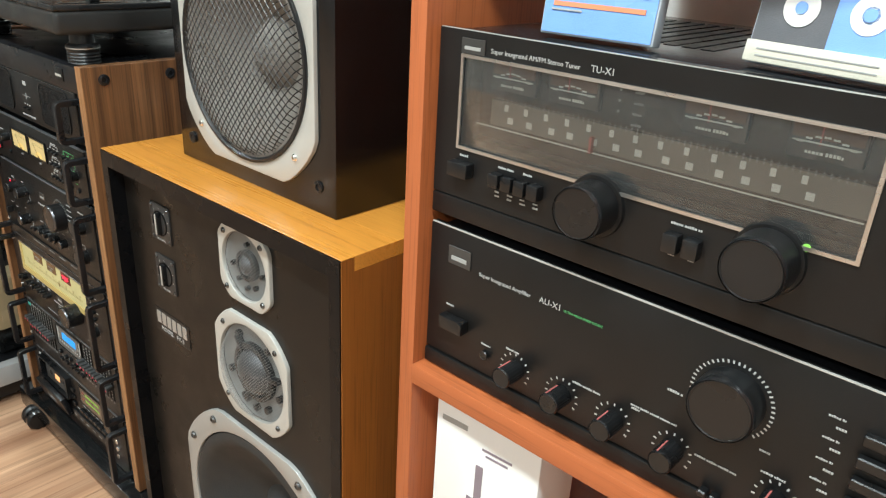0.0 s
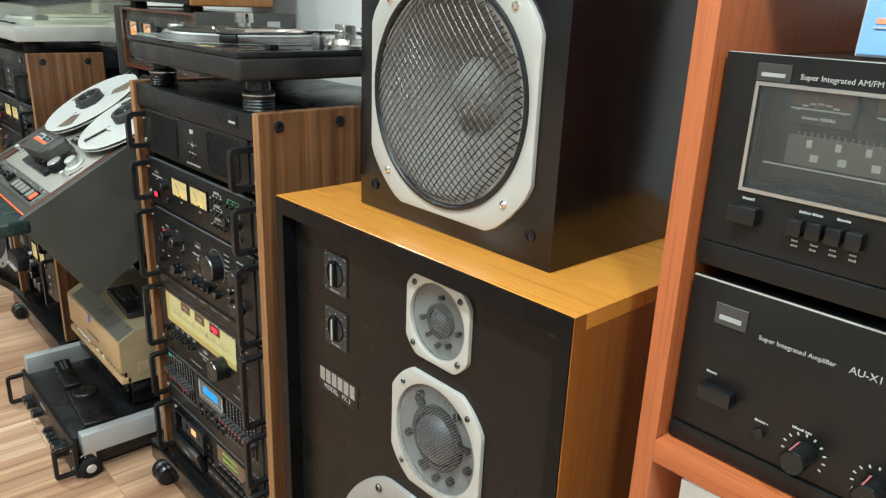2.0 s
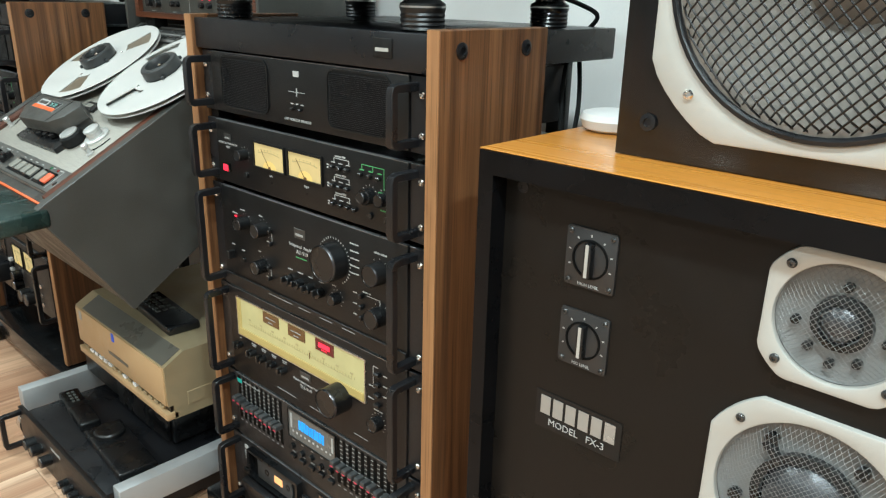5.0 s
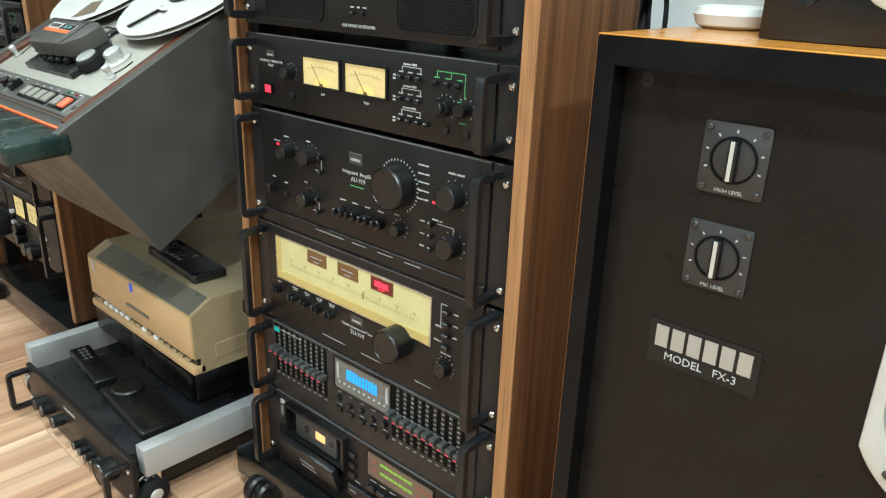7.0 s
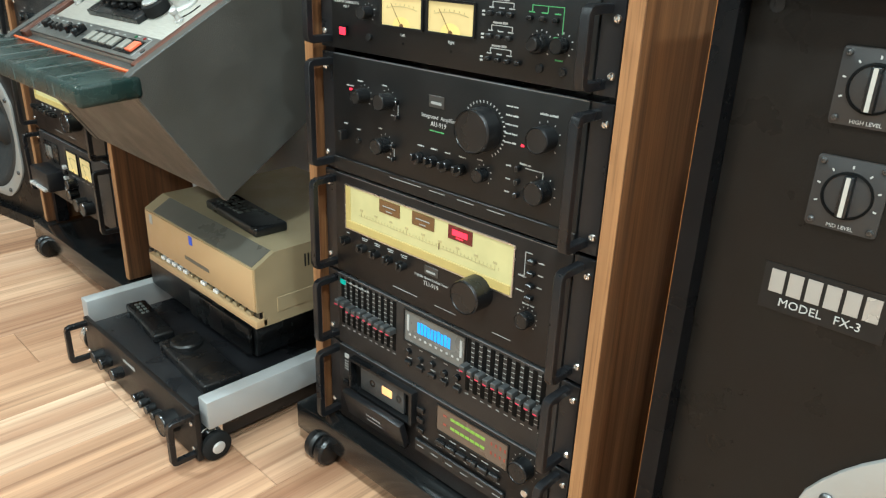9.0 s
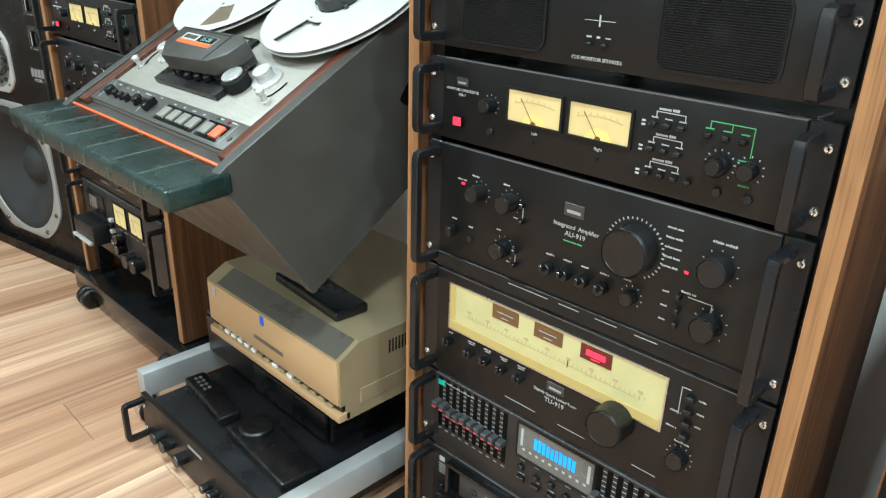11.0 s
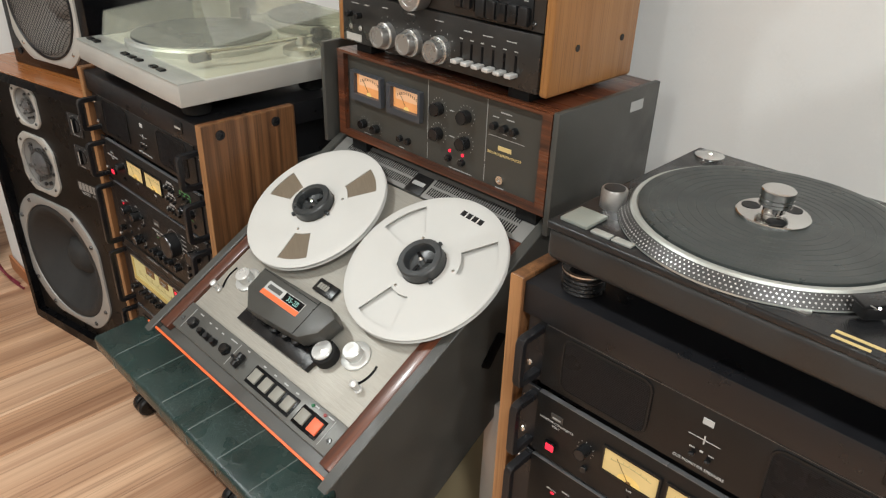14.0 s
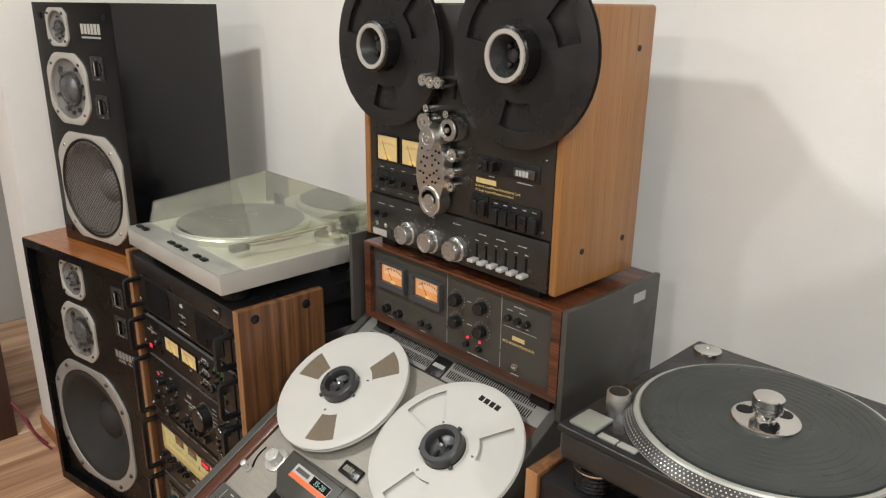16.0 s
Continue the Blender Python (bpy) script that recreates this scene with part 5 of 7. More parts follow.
    rest = box(x0, x1, -0.047, 0.043, -0.019, 0.012, 0.007, 4)
    rest.transform(o @ pose(0, 0.240, 0.6495, 4, 0, 0))
    pad = part("armrest", rest, LEATHER, s, "dark green leather armrest pad with scuffs")
    for i in range(1, n):
        x = x0 + (x1 - x0) * i / n
        seam = tube([(x, 0.041, 0.0116), (x, 0.02, 0.0121), (x, -0.038, 0.0121), (x, -0.0445, 0.0095), (x, -0.0468, 0.004), (x, -0.0471, -0.012)], 0.0011, 6)
        seam.transform(o @ pose(0, 0.240, 0.6495, 4, 0, 0))
        part("seam", seam, LEATHER_SEAM, pad, "raised leather seam")
    bm = box(x0 + 0.03, x1 - 0.005, -0.004, 0.0, -0.008, 0.0045, 0.001)
    bm.transform(o @ pose(0, 0.282, 0.6645, 30, 0, 0))
    part("orange_strip", bm, ORANGE, s, "orange painted edge strip")
    bm = box(CX - 0.235, CX + 0.235, -0.05, 0.0, -0.015, -0.012)
    bm.transform(o @ pose(0, 0.316, 0.690, 30, 0, 0))
    part("dark_gap", bm, BLACK, s)
    return s


def tape_transport():
    s = thing("tape_transport", DECKM, "champagne reel tape transport with rosewood side strips", "tape deck")
    part("deck_plate", box(-0.2145, 0.2145, -0.024, 0.392, -0.010, 0.0, 0.001), DECK, s, "champagne metal deck plate")
    for sx in (-1, 1):
        part("wood_strip", box(sx * 0.2275 - 0.0125, sx * 0.2275 + 0.0125, -0.034, 0.392, -0.012, 0.006, 0.002), ROSEWOOD_V, s, "rosewood side strip")
    v = part("vent_strip", box(-0.24, 0.24, 0.394, 0.446, -0.008, 0.003, 0.001), GREY_LIGHT, s, "grey strip with rows of vent slots")
    bm = bmesh.new()
    for i in range(88):
        x = -0.21 + 0.42 * i / 87
        if abs(x + 0.003) < 0.024:
            continue
        for y0, y1 in ((0.402, 0.4175), (0.4225, 0.438)):
            box(x - 0.0011, x + 0.0011, y0, y1, 0.0028, 0.0034, bm=bm)
    tagged(part("vent_slots", bm, BLACK, v, shade=False), kind="stuff")
    b = part("badge", box(-0.026, 0.014, 0.393, 0.433, 0.003, 0.006, 0.0008), PANEL, s, "square dark badge")
    part("badge_mark", box(-0.020, 0.008, 0.4095, 0.4175, 0.006, 0.0064), PRINT_DIM, b, shade=False)
    # control strip along the lower edge
    c = part("control_strip", box(-0.2145, 0.2145, -0.0235, 0.0265, 0.0003, 0.0045, 0.001), DECK_DARK, s, "dark grey control strip")
    for i, x in enumerate((0.019, 0.0478, 0.0762, 0.1045, 0.1415, 0.1702)):
        part("key", box(x - 0.0098, x + 0.0098, -0.0120, 0.0090, 0.004, 0.0085, 0.0012, 2), ORANGE_KEY if i == 5 else KEY_GREY, c, "orange record key" if i == 5 else "grey square transport key")
    part("key_well", box(0.005, 0.119, -0.017, 0.014, 0.0042, 0.0052, 0.001), BLACK, c)
    part("key_well", box(0.128, 0.184, -0.017, 0.014, 0.0042, 0.0052, 0.001), BLACK, c)

    def dknob(x, y, r, h, mat=PLASTIC):
        part("knob", lathe([(r * 1.15, 0.0045), (r * 1.1, 0.006), (r, 0.006), (r, 0.0045 + h), (r * 0.85, 0.006 + h), (0, 0.006 + h)], 28, at=(x, y, 0), flute=28, depth=r * 0.06), mat, c)
    dknob(-0.172, 0.0, 0.0088, 0.009)
    for x in (-0.142, -0.122, -0.102):
        dknob(x, -0.003, 0.0058, 0.009)
    dknob(-0.070, 0.0, 0.0085, 0.010)
    part("cue_lever", box(-0.034, -0.024, -0.012, 0.012, 0.0045, 0.016, 0.002), PLASTIC, c)
    part("cue_lever", box(-0.040, -0.018, -0.003, 0.003, 0.012, 0.020, 0.002), PLASTIC, c)
    for x in (-0.204, 0.204):
        part("screw", lathe([(0.0045, 0.0045), (0.004, 0.006), (0.002, 0.0062), (0, 0.005)], 14, at=(x, -0.004, 0)), STEEL_DARK, c)
    marks = bmesh.new()
    for x, y, w in ((-0.172, 0.019, 0.010), (-0.142, 0.017, 0.006), (-0.122, 0.017, 0.006), (-0.102, 0.017, 0.006), (-0.070, 0.019, 0.018), (-0.029, 0.021, 0.006), (0.019, 0.0185, 0.006), (0.0478, 0.0185, 0.006), (0.0762, 0.0185, 0.010), (0.1045, 0.0185, 0.006), (0.150, 0.0215, 0.008), (0.182, 0.0215, 0.012)):
        box(x - w / 2, x + w / 2, y - 0.001, y + 0.001, 0.0044, 0.0051, bm=marks)
    for x in (-0.052, -0.192, 0.192):
        box(x - 0.0004, x + 0.0004, -0.018, 0.022, 0.0044, 0.0051, bm=marks)
    tagged(part("marking", marks, PRINT, c, shade=False), kind="stuff")
    part("lamp", lathe([(0.003, 0.0045), (0.0025, 0.006), (0, 0.0065)], 12, at=(0.1415, 0.0195, 0)), GREEN_DARK, c)
    part("lamp", lathe([(0.003, 0.0045), (0.0025, 0.006), (0, 0.0065)], 12, at=(0.1702, 0.0195, 0)), RED_DARK, c)
    # head block and its cover
    part("head_base", prism([(-0.100, 0.050), (0.088, 0.051), (0.092, 0.075), (0.06, 0.090), (-0.10, 0.088)], 0.0, 0.010, bevel=0.002), PLASTIC, s, "black head base")
    for i, x in enumerate((-0.062, -0.038, -0.012, 0.014, 0.040)):
        part("head", lathe([(0.008, 0.012), (0.008, 0.018), (0.005, 0.020), (0, 0.020)], 16, at=(x, 0.072 + 0.005 * abs(i - 2) / 2, 0)), PLASTIC, s)
    cover = [(-0.056, 0.067), (0.066, 0.077), (0.092, 0.100), (0.098, 0.132), (0.075, 0.143), (-0.094, 0.138), (-0.092, 0.096)]
    hc = part("head_cover", prism(cover, 0.022, 0.047, bevel=0.003), GREY_BOX, s, "grey metal head cover")
    part("cover_lower", prism([(x * 0.92, y * 0.96 + 0.008) for x, y in cover], 0.008, 0.022), GREY_BOX, hc)
    part("cover_seam", box(0.0545, 0.0553, 0.078, 0.141, 0.0465, 0.0476), BLACK, hc)
    part("cover_seam", box(-0.088, 0.054, 0.1345, 0.1352, 0.0465, 0.0476), BLACK, hc)
    part("cover_label", box(-0.060, 0.036, 0.100, 0.1245, 0.047, 0.0480), PRINT, hc, "orange, white and black label")
    part("label_stripe", box(-0.060, 0.036, 0.100, 0.1085, 0.0480, 0.0485), ORANGE, hc)
    part("label_field", box(-0.012, 0.035, 0.1095, 0.1235, 0.0480, 0.0485), BLACK, hc)
    part("badge_mark", box(-0.054, -0.020, 0.1125, 0.1205, 0.0480, 0.0486), GREY_BOX, hc)
    put("lettering", text_mesh("35-2B", 0.012, PRINT_TEAL, "CENTER"), hc, pose(0.0115, 0.1122, 0.0487))
    # rollers, capstan and tension arms
    part("pinch_roller", lathe([(0.019, 0.001), (0.0205, 0.003), (0.0205, 0.018), (0.019, 0.020), (0.017, 0.020), (0.0165, 0.0215), (0.0, 0.0215)], 40, at=(0.099, 0.087, 0)), RUBBER, s, "black pinch roller with a steel cap")
    part("roller_cap", lathe([(0.0165, 0.021), (0.0165, 0.0235), (0.0155, 0.0245), (0.003, 0.0245), (0, 0.0255)], 40, at=(0.099, 0.087, 0)), ROLLER_METAL, s)
    part("tape_roller", lathe([(0.024, 0.0), (0.024, 0.003), (0.022, 0.0045), (0.0135, 0.005), (0.013, 0.013), (0.0145, 0.015), (0.0145, 0.019), (0.0125, 0.0205), (0.004, 0.0205), (0.0, 0.0215)], 40, at=(0.138, 0.1125, 0)), ROLLER_METAL, s, "silver tape roller")
    part("tape_roller", lathe([(0.023, 0.0), (0.023, 0.003), (0.020, 0.0045), (0.0125, 0.005), (0.012, 0.014), (0.0135, 0.016), (0.0135, 0.020), (0.0115, 0.0215), (0.0, 0.0215)], 40, at=(-0.155, 0.112, 0)), ROLLER_METAL, s, "silver tape roller")
    part("capstan", lathe([(0.004, 0.0), (0.004, 0.030), (0, 0.031)], 16, at=(0.080, 0.104, 0)), CHROME, s)
    for sx, cx in ((-1, -0.158), (1, 0.138)):
        arc = bmesh.new()
        for i in range(20):
            a = radians(166 + 54 * i / 19) if sx < 0 else radians(14 - 48 * i / 19)
            lathe([(0.0022, 0.0002), (0.0022, 0.0008), (0, 0.0008)], 8, at=(cx + 0.043 * math.cos(a), 0.106 + 0.043 * math.sin(a), 0), bm=arc)
        part("arm_slot", arc, BLACK, s)
        part("tension_arm", lathe([(0.0065, 0.0), (0.0065, 0.002), (0.0045, 0.003), (0.0042, 0.012), (0.0062, 0.014), (0.0062, 0.019), (0.004, 0.0205), (0, 0.0205)], 20, at=(-0.196 if sx < 0 else 0.181, 0.071 if sx < 0 else 0.076, 0)), SILVER, s, "silver tension arm post")
    ct = part("tape_counter", box(-0.024, 0.026, 0.160, 0.184, 0.0, 0.006, 0.002), PLASTIC, s, "small black tape counter")
    for i in range(4):
        part("counter_wheel", box(-0.016 + 0.0062 * i, -0.0112 + 0.0062 * i, 0.167, 0.177, 0.006, 0.0068), KEY_GREY, ct)
    for x in (-0.139, 0.139):
        part("reel_table", lathe([(0.045, 0.0), (0.045, 0.010), (0.040, 0.012), (0, 0.012)], 40, at=(x, 0.281, 0)), SATIN, s)
    return s


GREY_LIGHT = paint("mid_grey_strip", (0.17, 0.165, 0.155), 0.45, vary=0.08)
KEY_GREY = paint("warm_grey_key", (0.22, 0.21, 0.18), 0.5, vary=0.05)
ROLLER_METAL = paint("turned_aluminium", (0.60, 0.60, 0.58), 0.34, metal=0.45, vary=0.06, bump=0.05)
ORANGE_KEY = paint("orange_red_key", (0.80, 0.14, 0.06), 0.45, vary=0.05)
GREEN_DARK = paint("dark_green_lens", (0.02, 0.12, 0.05), 0.2)
RED_DARK = paint("dark_red_lens", (0.2, 0.02, 0.02), 0.2)
PRINT_TEAL = paint("teal_print", (0.22, 0.42, 0.38), 0.5, bump=0)


def tape_electronics():
    """The meter unit above the deck, in a rosewood case."""
    s = thing("tape_electronics", pose(-2.134, 0.688, 0.905), "rosewood-cased recorder electronics with two orange lit meters", "tape electronics")
    w, h, d, fx, fz = 0.2405, 0.182, 0.25, 0.0215, 0.026
    outer = [(fx - w, fz), (fx + w, fz), (fx + w, h), (fx - w, h)]
    inner = [(fx - w + 0.017, fz + 0.011), (fx + w - 0.017, fz + 0.011), (fx + w - 0.017, h - 0.005), (fx - w + 0.017, h - 0.005)]
    part("wood_frame", ring_slab(outer, inner, -0.02, 0.012, "y"), ROSEWOOD, s, "rosewood front frame", shade=False)
    part("case", box(fx - w, fx + w, 0.02, d, fz, h, 0.002), ROSEWOOD, s, "rosewood case")
    for x in (-0.20, 0.20):
        part("foot", box(x + fx - 0.02, x + fx + 0.02, 0.0, 0.03, 0.0, fz, 0.001), RUBBER, s)
        part("foot", box(x + fx - 0.02, x + fx + 0.02, 0.20, 0.23, 0.0, fz, 0.001), RUBBER, s)
    f = part("front_panel", box(fx - w + 0.017, fx + w - 0.017, -0.002, 0.01, fz + 0.011, h - 0.005), DECK_PANEL, s, "dark olive-grey front panel")
    y = -0.002

    def big_meter(x, z, label="orange lit meter"):
        m = part("meter", ring_slab(rounded(-0.0415, 0.0415, -0.027, 0.025, 0.001), rounded(-0.031, 0.036, -0.015, 0.0215, 0.001), 0.0, 0.009, "y"), METER_BEZEL, f, label, Matrix.Translation((x, y, z)))
        part("scale", box(-0.031, 0.036, -0.0012, 0.0, -0.015, 0.0215), METER_ORANGE, m)
        part("scale_upper", box(-0.025, 0.036, -0.0016, -0.001, 0.000, 0.0215), METER_PALE, m)
        part("hub", prism([(0.002 + 0.006 * math.cos(a), -0.015 + 0.006 * math.sin(a)) for a in [math.pi * i / 12 for i in range(13)]], 0.0016, 0.0026, "y"), BULB_GLOW, m)
        part("needle", prism([(0.0016, -0.012), (0.0024, -0.012), (-0.014, 0.012), (-0.0146, 0.012)], 0.002, 0.0024, "y"), PANEL_BROWN, m)
        bars([(0.003 + (i - 5) * 0.0046, 0.0135 - 0.00022 * (i - 5) ** 2, 0.0006, 0.0045) for i in range(11)], PANEL_BROWN, m, -0.0022, "scale_marks")
    big_meter(-0.1445, 0.126)
    big_meter(-0.047, 0.1245)
    for x in (0.006, 0.1345):
        bars([(x, 0.123, 0.0008, 0.100), (x, 0.054, 0.0008, 0.028)], PRINT_DIM, f, y - 0.0006)
    for x, z in ((0.032, 0.132), (0.092, 0.134), (0.0315, 0.0905), (0.092, 0.0905)):
        knob(x, z, 0.0108, 0.015, PLASTIC, f, y)
        dial_marks(x, z, 0.0172, 13, PRINT, f, y=y - 0.0006)
    for x, z in ((-0.158, 0.057), (-0.1235, 0.0555)):
        knob(x, z, 0.0078, 0.012, PLASTIC, f, y)
        dial_marks(x, z, 0.013, 9, PRINT_DIM, f, y=y - 0.0006)
    for x in (-0.0605, -0.040, 0.0575, 0.0875):
        part("switch_button", lathe([(0.0058, 0), (0.0058, 0.006), (0.0048, 0.008), (0, 0.008)], 20, "y", (x, y, 0.056)), PLASTIC, f)
    for x in (0.058, 0.087):
        part("lamp", lathe([(0.0028, 0), (0.0022, 0.002), (0, 0.003)], 12, "y", (x, y, 0.068)), RED_GLOW, f)
    for i, x in enumerate((0.152, 0.172, 0.191)):
        knob(x, 0.136, 0.0058, 0.010, PLASTIC, f, y)
    part("phone_jack", lathe([(0.007, 0), (0.007, 0.003), (0.0035, 0.003), (0.0035, 0.0008), (0, 0.0008)], 20, "y", (0.168, y, 0.052)), CHROME, f)
    bars([(0.172, 0.158, 0.022, 0.0022), (0.152, 0.149, 0.012, 0.0018), (0.181, 0.150, 0.016, 0.0018), (0.175, 0.119, 0.070, 0.0006), (0.172, 0.126, 0.008, 0.0018), (0.191, 0.126, 0.008, 0.0018), (0.168, 0.038, 0.016, 0.002), (0.060, 0.135, 0.010, 0.002), (0.062, 0.093, 0.012, 0.002), (-0.150, 0.040, 0.02, 0.0018), (-0.058, 0.040, 0.014, 0.0018), (0.083, 0.058, 0.007, 0.003), (0.083, 0.040, 0.05, 0.002)], PRINT, f, y - 0.0006)
    bars([(0.173, 0.1025, 0.026, 0.007)], PRINT_GOLD, f, y - 0.0006, "badge_mark")
    words("RECORDER/REPRODUCER", 0.173, 0.090, 0.0058, PRINT_GOLD, f, y - 0.0005, "CENTER")
    return s


DECK_PANEL = paint("olive_grey_panel", (0.052, 0.050, 0.043), 0.42, vary=0.08, metal=0.2)
METER_PALE = lamp_paint("pale_meter_glow", (1.0, 0.56, 0.30), 0.50)
METER_BEZEL = paint("blue_grey_meter_bezel", (0.045, 0.048, 0.055), 0.35, vary=0.1, bump=0)


def upright_recorder():
    """The upright reel recorder in a golden wooden case."""
    s = thing("reel_recorder", pose(-2.120, 0.686, 1.087), "upright black reel recorder in a golden wooden case", "tape recorder")
    z = -1.087
    w = 0.231
    part("case", box(-w + 0.0155, w - 0.0155, 0.006, 0.205, 0.018, 0.440, 0.001), SATIN, s)
    for sx in (-1, 1):
        x0 = sx * w - (0.0155 if sx > 0 else 0)
        c = part("side_cheek", box(x0, x0 + 0.0155, -0.006, 0.205, 0.016, 0.441, 0.005, 3), PINE, s, "golden wooden side panel")
        for y, zz in ((0.055, 0.078), (0.165, 0.078), (0.165, 0.378), (0.055, 0.378)):
            part("plug", lathe([(0.005, 0), (0.005, 0.0006), (0, 0.0006)], 16, "x"), PANEL_BROWN, c, "", pose(x0 + (0.0155 if sx > 0 else 0), y, zz, 0, 0, 0 if sx > 0 else 180))
    part("front_panel", box(-w + 0.016, w - 0.016, -0.004, 0.006, 0.102, 0.438, 0.0015), DECK_BLACK, s, "black front panel")
    lowp = part("lower_panel", box(-w + 0.016, w - 0.016, -0.008, 0.006, 0.019, 0.100, 0.0015), DECK_BLACK, s, "black lower control panel")
    for x, y in ((-0.18, 0.02), (0.17, 0.02)):
        part("foot", box(x - 0.02, x + 0.02, y - 0.012, y + 0.02, -0.001, 0.018, 0.002), RUBBER, s)
    for k, x in enumerate((-0.098, -0.036, 0.026)):
        zz = 1.133 + z
        kn = part("level_knob", lathe([(0.0215, 0.008), (0.0215, 0.018), (0.020, 0.0195), (0.0178, 0.0195), (0.0175, 0.032), (0.0165, 0.0335), (0.013, 0.0335), (0.0128, 0.0325), (0.0, 0.0325)], 48, "y", (x, 0, zz), flute=48, depth=0.0006), KNOB_STEEL, s, "stepped brushed steel knob")
        dial_marks(x, zz, 0.029, 11, PRINT, lowp, y=-0.0087)
    for i in range(6):
        x = 0.068 + 0.0212 * i
        part("lever", box(x - 0.0065, x + 0.0065, -0.026, -0.008, 0.036, 0.0425, 0.002), SILVER, s, "silver lever")
        part("lever_slot", box(x - 0.002, x + 0.002, -0.0086, -0.008, 0.042, 0.066), BLACK, lowp)
    bars([(0.068 + 0.0212 * i, 0.071, 0.007, 0.002) for i in range(6)] + [(0.08, 0.083, 0.016, 0.002), (0.12, 0.083, 0.020, 0.002), (0.165, 0.083, 0.018, 0.002), (-0.180, 0.085, 0.02, 0.0018), (-0.150, 0.085, 0.012, 0.0018), (-0.104, 0.088, 0.014, 0.0018), (-0.042, 0.088, 0.014, 0.0018), (0.02, 0.088, 0.018, 0.0018)], PRINT, lowp, -0.0086)
    for x in (-0.190, -0.165):
        part("jack", lathe([(0.0045, 0.008), (0.0045, 0.011), (0.0025, 0.011), (0.002, 0.0085), (0, 0.0085)], 16, "y", (x, 0, 0.046)), CHROME, s)
        knob(x - 0.002, 0.066, 0.0048, 0.012, PLASTIC, s, -0.008, flute=False)
    part("plate", box(-0.205, -0.165, -0.0092, -0.008, 0.022, 0.034), TRIM, s)
    # meters
    for x0, x1 in ((-0.192, -0.136), (-0.124, -0.066)):
        meter(s, x0, x1, 0.168, 0.212, METER_GLOW)
    part("switch_panel", box(-0.196, -0.070, -0.0056, -0.004, 0.118, 0.148, 0.001), PLASTIC, s)
    for x in (-0.180, -0.152, -0.120, -0.088):
        knob(x, 0.131, 0.0045, 0.010, PLASTIC, s, -0.0056, flute=False)
    bars([(x, 0.154, 0.010, 0.0018) for x in (-0.180, -0.152, -0.120, -0.088)] + [(x, 0.111, 0.010, 0.0016) for x in (-0.180, -0.13, -0.1)], PRINT_DIM, s, -0.0046)
    # transport keys, counter and lettering at the right
    kb = part("key_block", box(0.052, 0.088, -0.007, -0.004, 0.112, 0.148, 0.001), PLASTIC, s)
    for x in (0.0615, 0.0785):
        part("key", box(x - 0.008, x + 0.008, -0.015, -0.006, 0.115, 0.140, 0.003, 2), PLASTIC, kb)
    kb = part("key_block", box(0.095, 0.196, -0.007, -0.004, 0.104, 0.146, 0.001), PLASTIC, s)
    for i in range(5):
        part("key", box(0.098 + 0.0195 * i, 0.1155 + 0.0195 * i, -0.016, -0.006, 0.108, 0.134, 0.003, 2), PLASTIC, kb)
        bars([(0.1065 + 0.0195 * i, 0.141, 0.009, 0.002)], PRINT, kb, -0.0076)
    t = part("timer_panel", box(0.060, 0.190, -0.0055, -0.004, 0.186, 0.212, 0.001), SATIN, s)
    for x in (0.088, 0.100):
        lever(t, x, 0.199, -0.0055, 0.008, 0.016, 0.012)
    cnt = part("tape_counter", box(0.140, 0.182, -0.009, -0.0055, 0.190, 0.204, 0.001), STEEL_DARK, t)
    bars([(0.148 + 0.0065 * i, 0.197, 0.005, 0.009) for i in range(4)], PRINT, cnt, -0.0096)
    bars([(0.084, 0.171, 0.036, 0.008), (0.062, 0.171, 0.006, 0.008)], PRINT_GOLD, s, -0.0046, "badge_mark")
    words("Isolated Loop/Direct Drive/Quartz Lock", 0.058, 0.1605, 0.0058, PRINT_GOLD, s, -0.0046)
    words("IC Logic Control/Tension Control", 0.058, 0.1535, 0.0058, PRINT_GOLD, s, -0.0046)
    bars([(0.092, 0.181, 0.012, 0.002), (0.16, 0.181, 0.03, 0.002)], PRINT, s, -0.0046)
    # tape path: oval head plate, rollers and capstan
    ov = [(0.034 * math.cos(a) * (1 - 0.10 * math.sin(a)), 0.066 * math.sin(a)) for a in [2 * math.pi * i / 40 for i in range(40)]]
    hp = part("head_plate", prism(ov, 0.0, 0.020, "y", 0.002, at=(-0.022, -0.012, 0.182)), STEEL, s, "perforated steel head cover")
    bm = bmesh.new()
    rnd = random.Random(3)
    for i in range(30):
        a, q = 2.4 * i, math.sqrt((i + 2) / 34)
        lathe([(0.0022, 0.0205), (0.0022, 0.0211), (0, 0.0211)], 8, "y", (-0.022 + 0.027 * q * math.cos(a), -0.012, 0.186 + 0.052 * q * math.sin(a)), bm)
    tagged(part("perforation", bm, BLACK, hp), kind="stuff")
    part("capstan_disc", lathe([(0.026, -0.012), (0.026, 0.012), (0.024, 0.014), (0.019, 0.014), (0.0185, 0.012), (0.012, 0.012), (0.011, 0.015), (0.004, 0.015), (0, 0.014)], 40, "y", (-0.023, -0.020, 0.124)), STEEL, s, "brushed steel capstan disc")
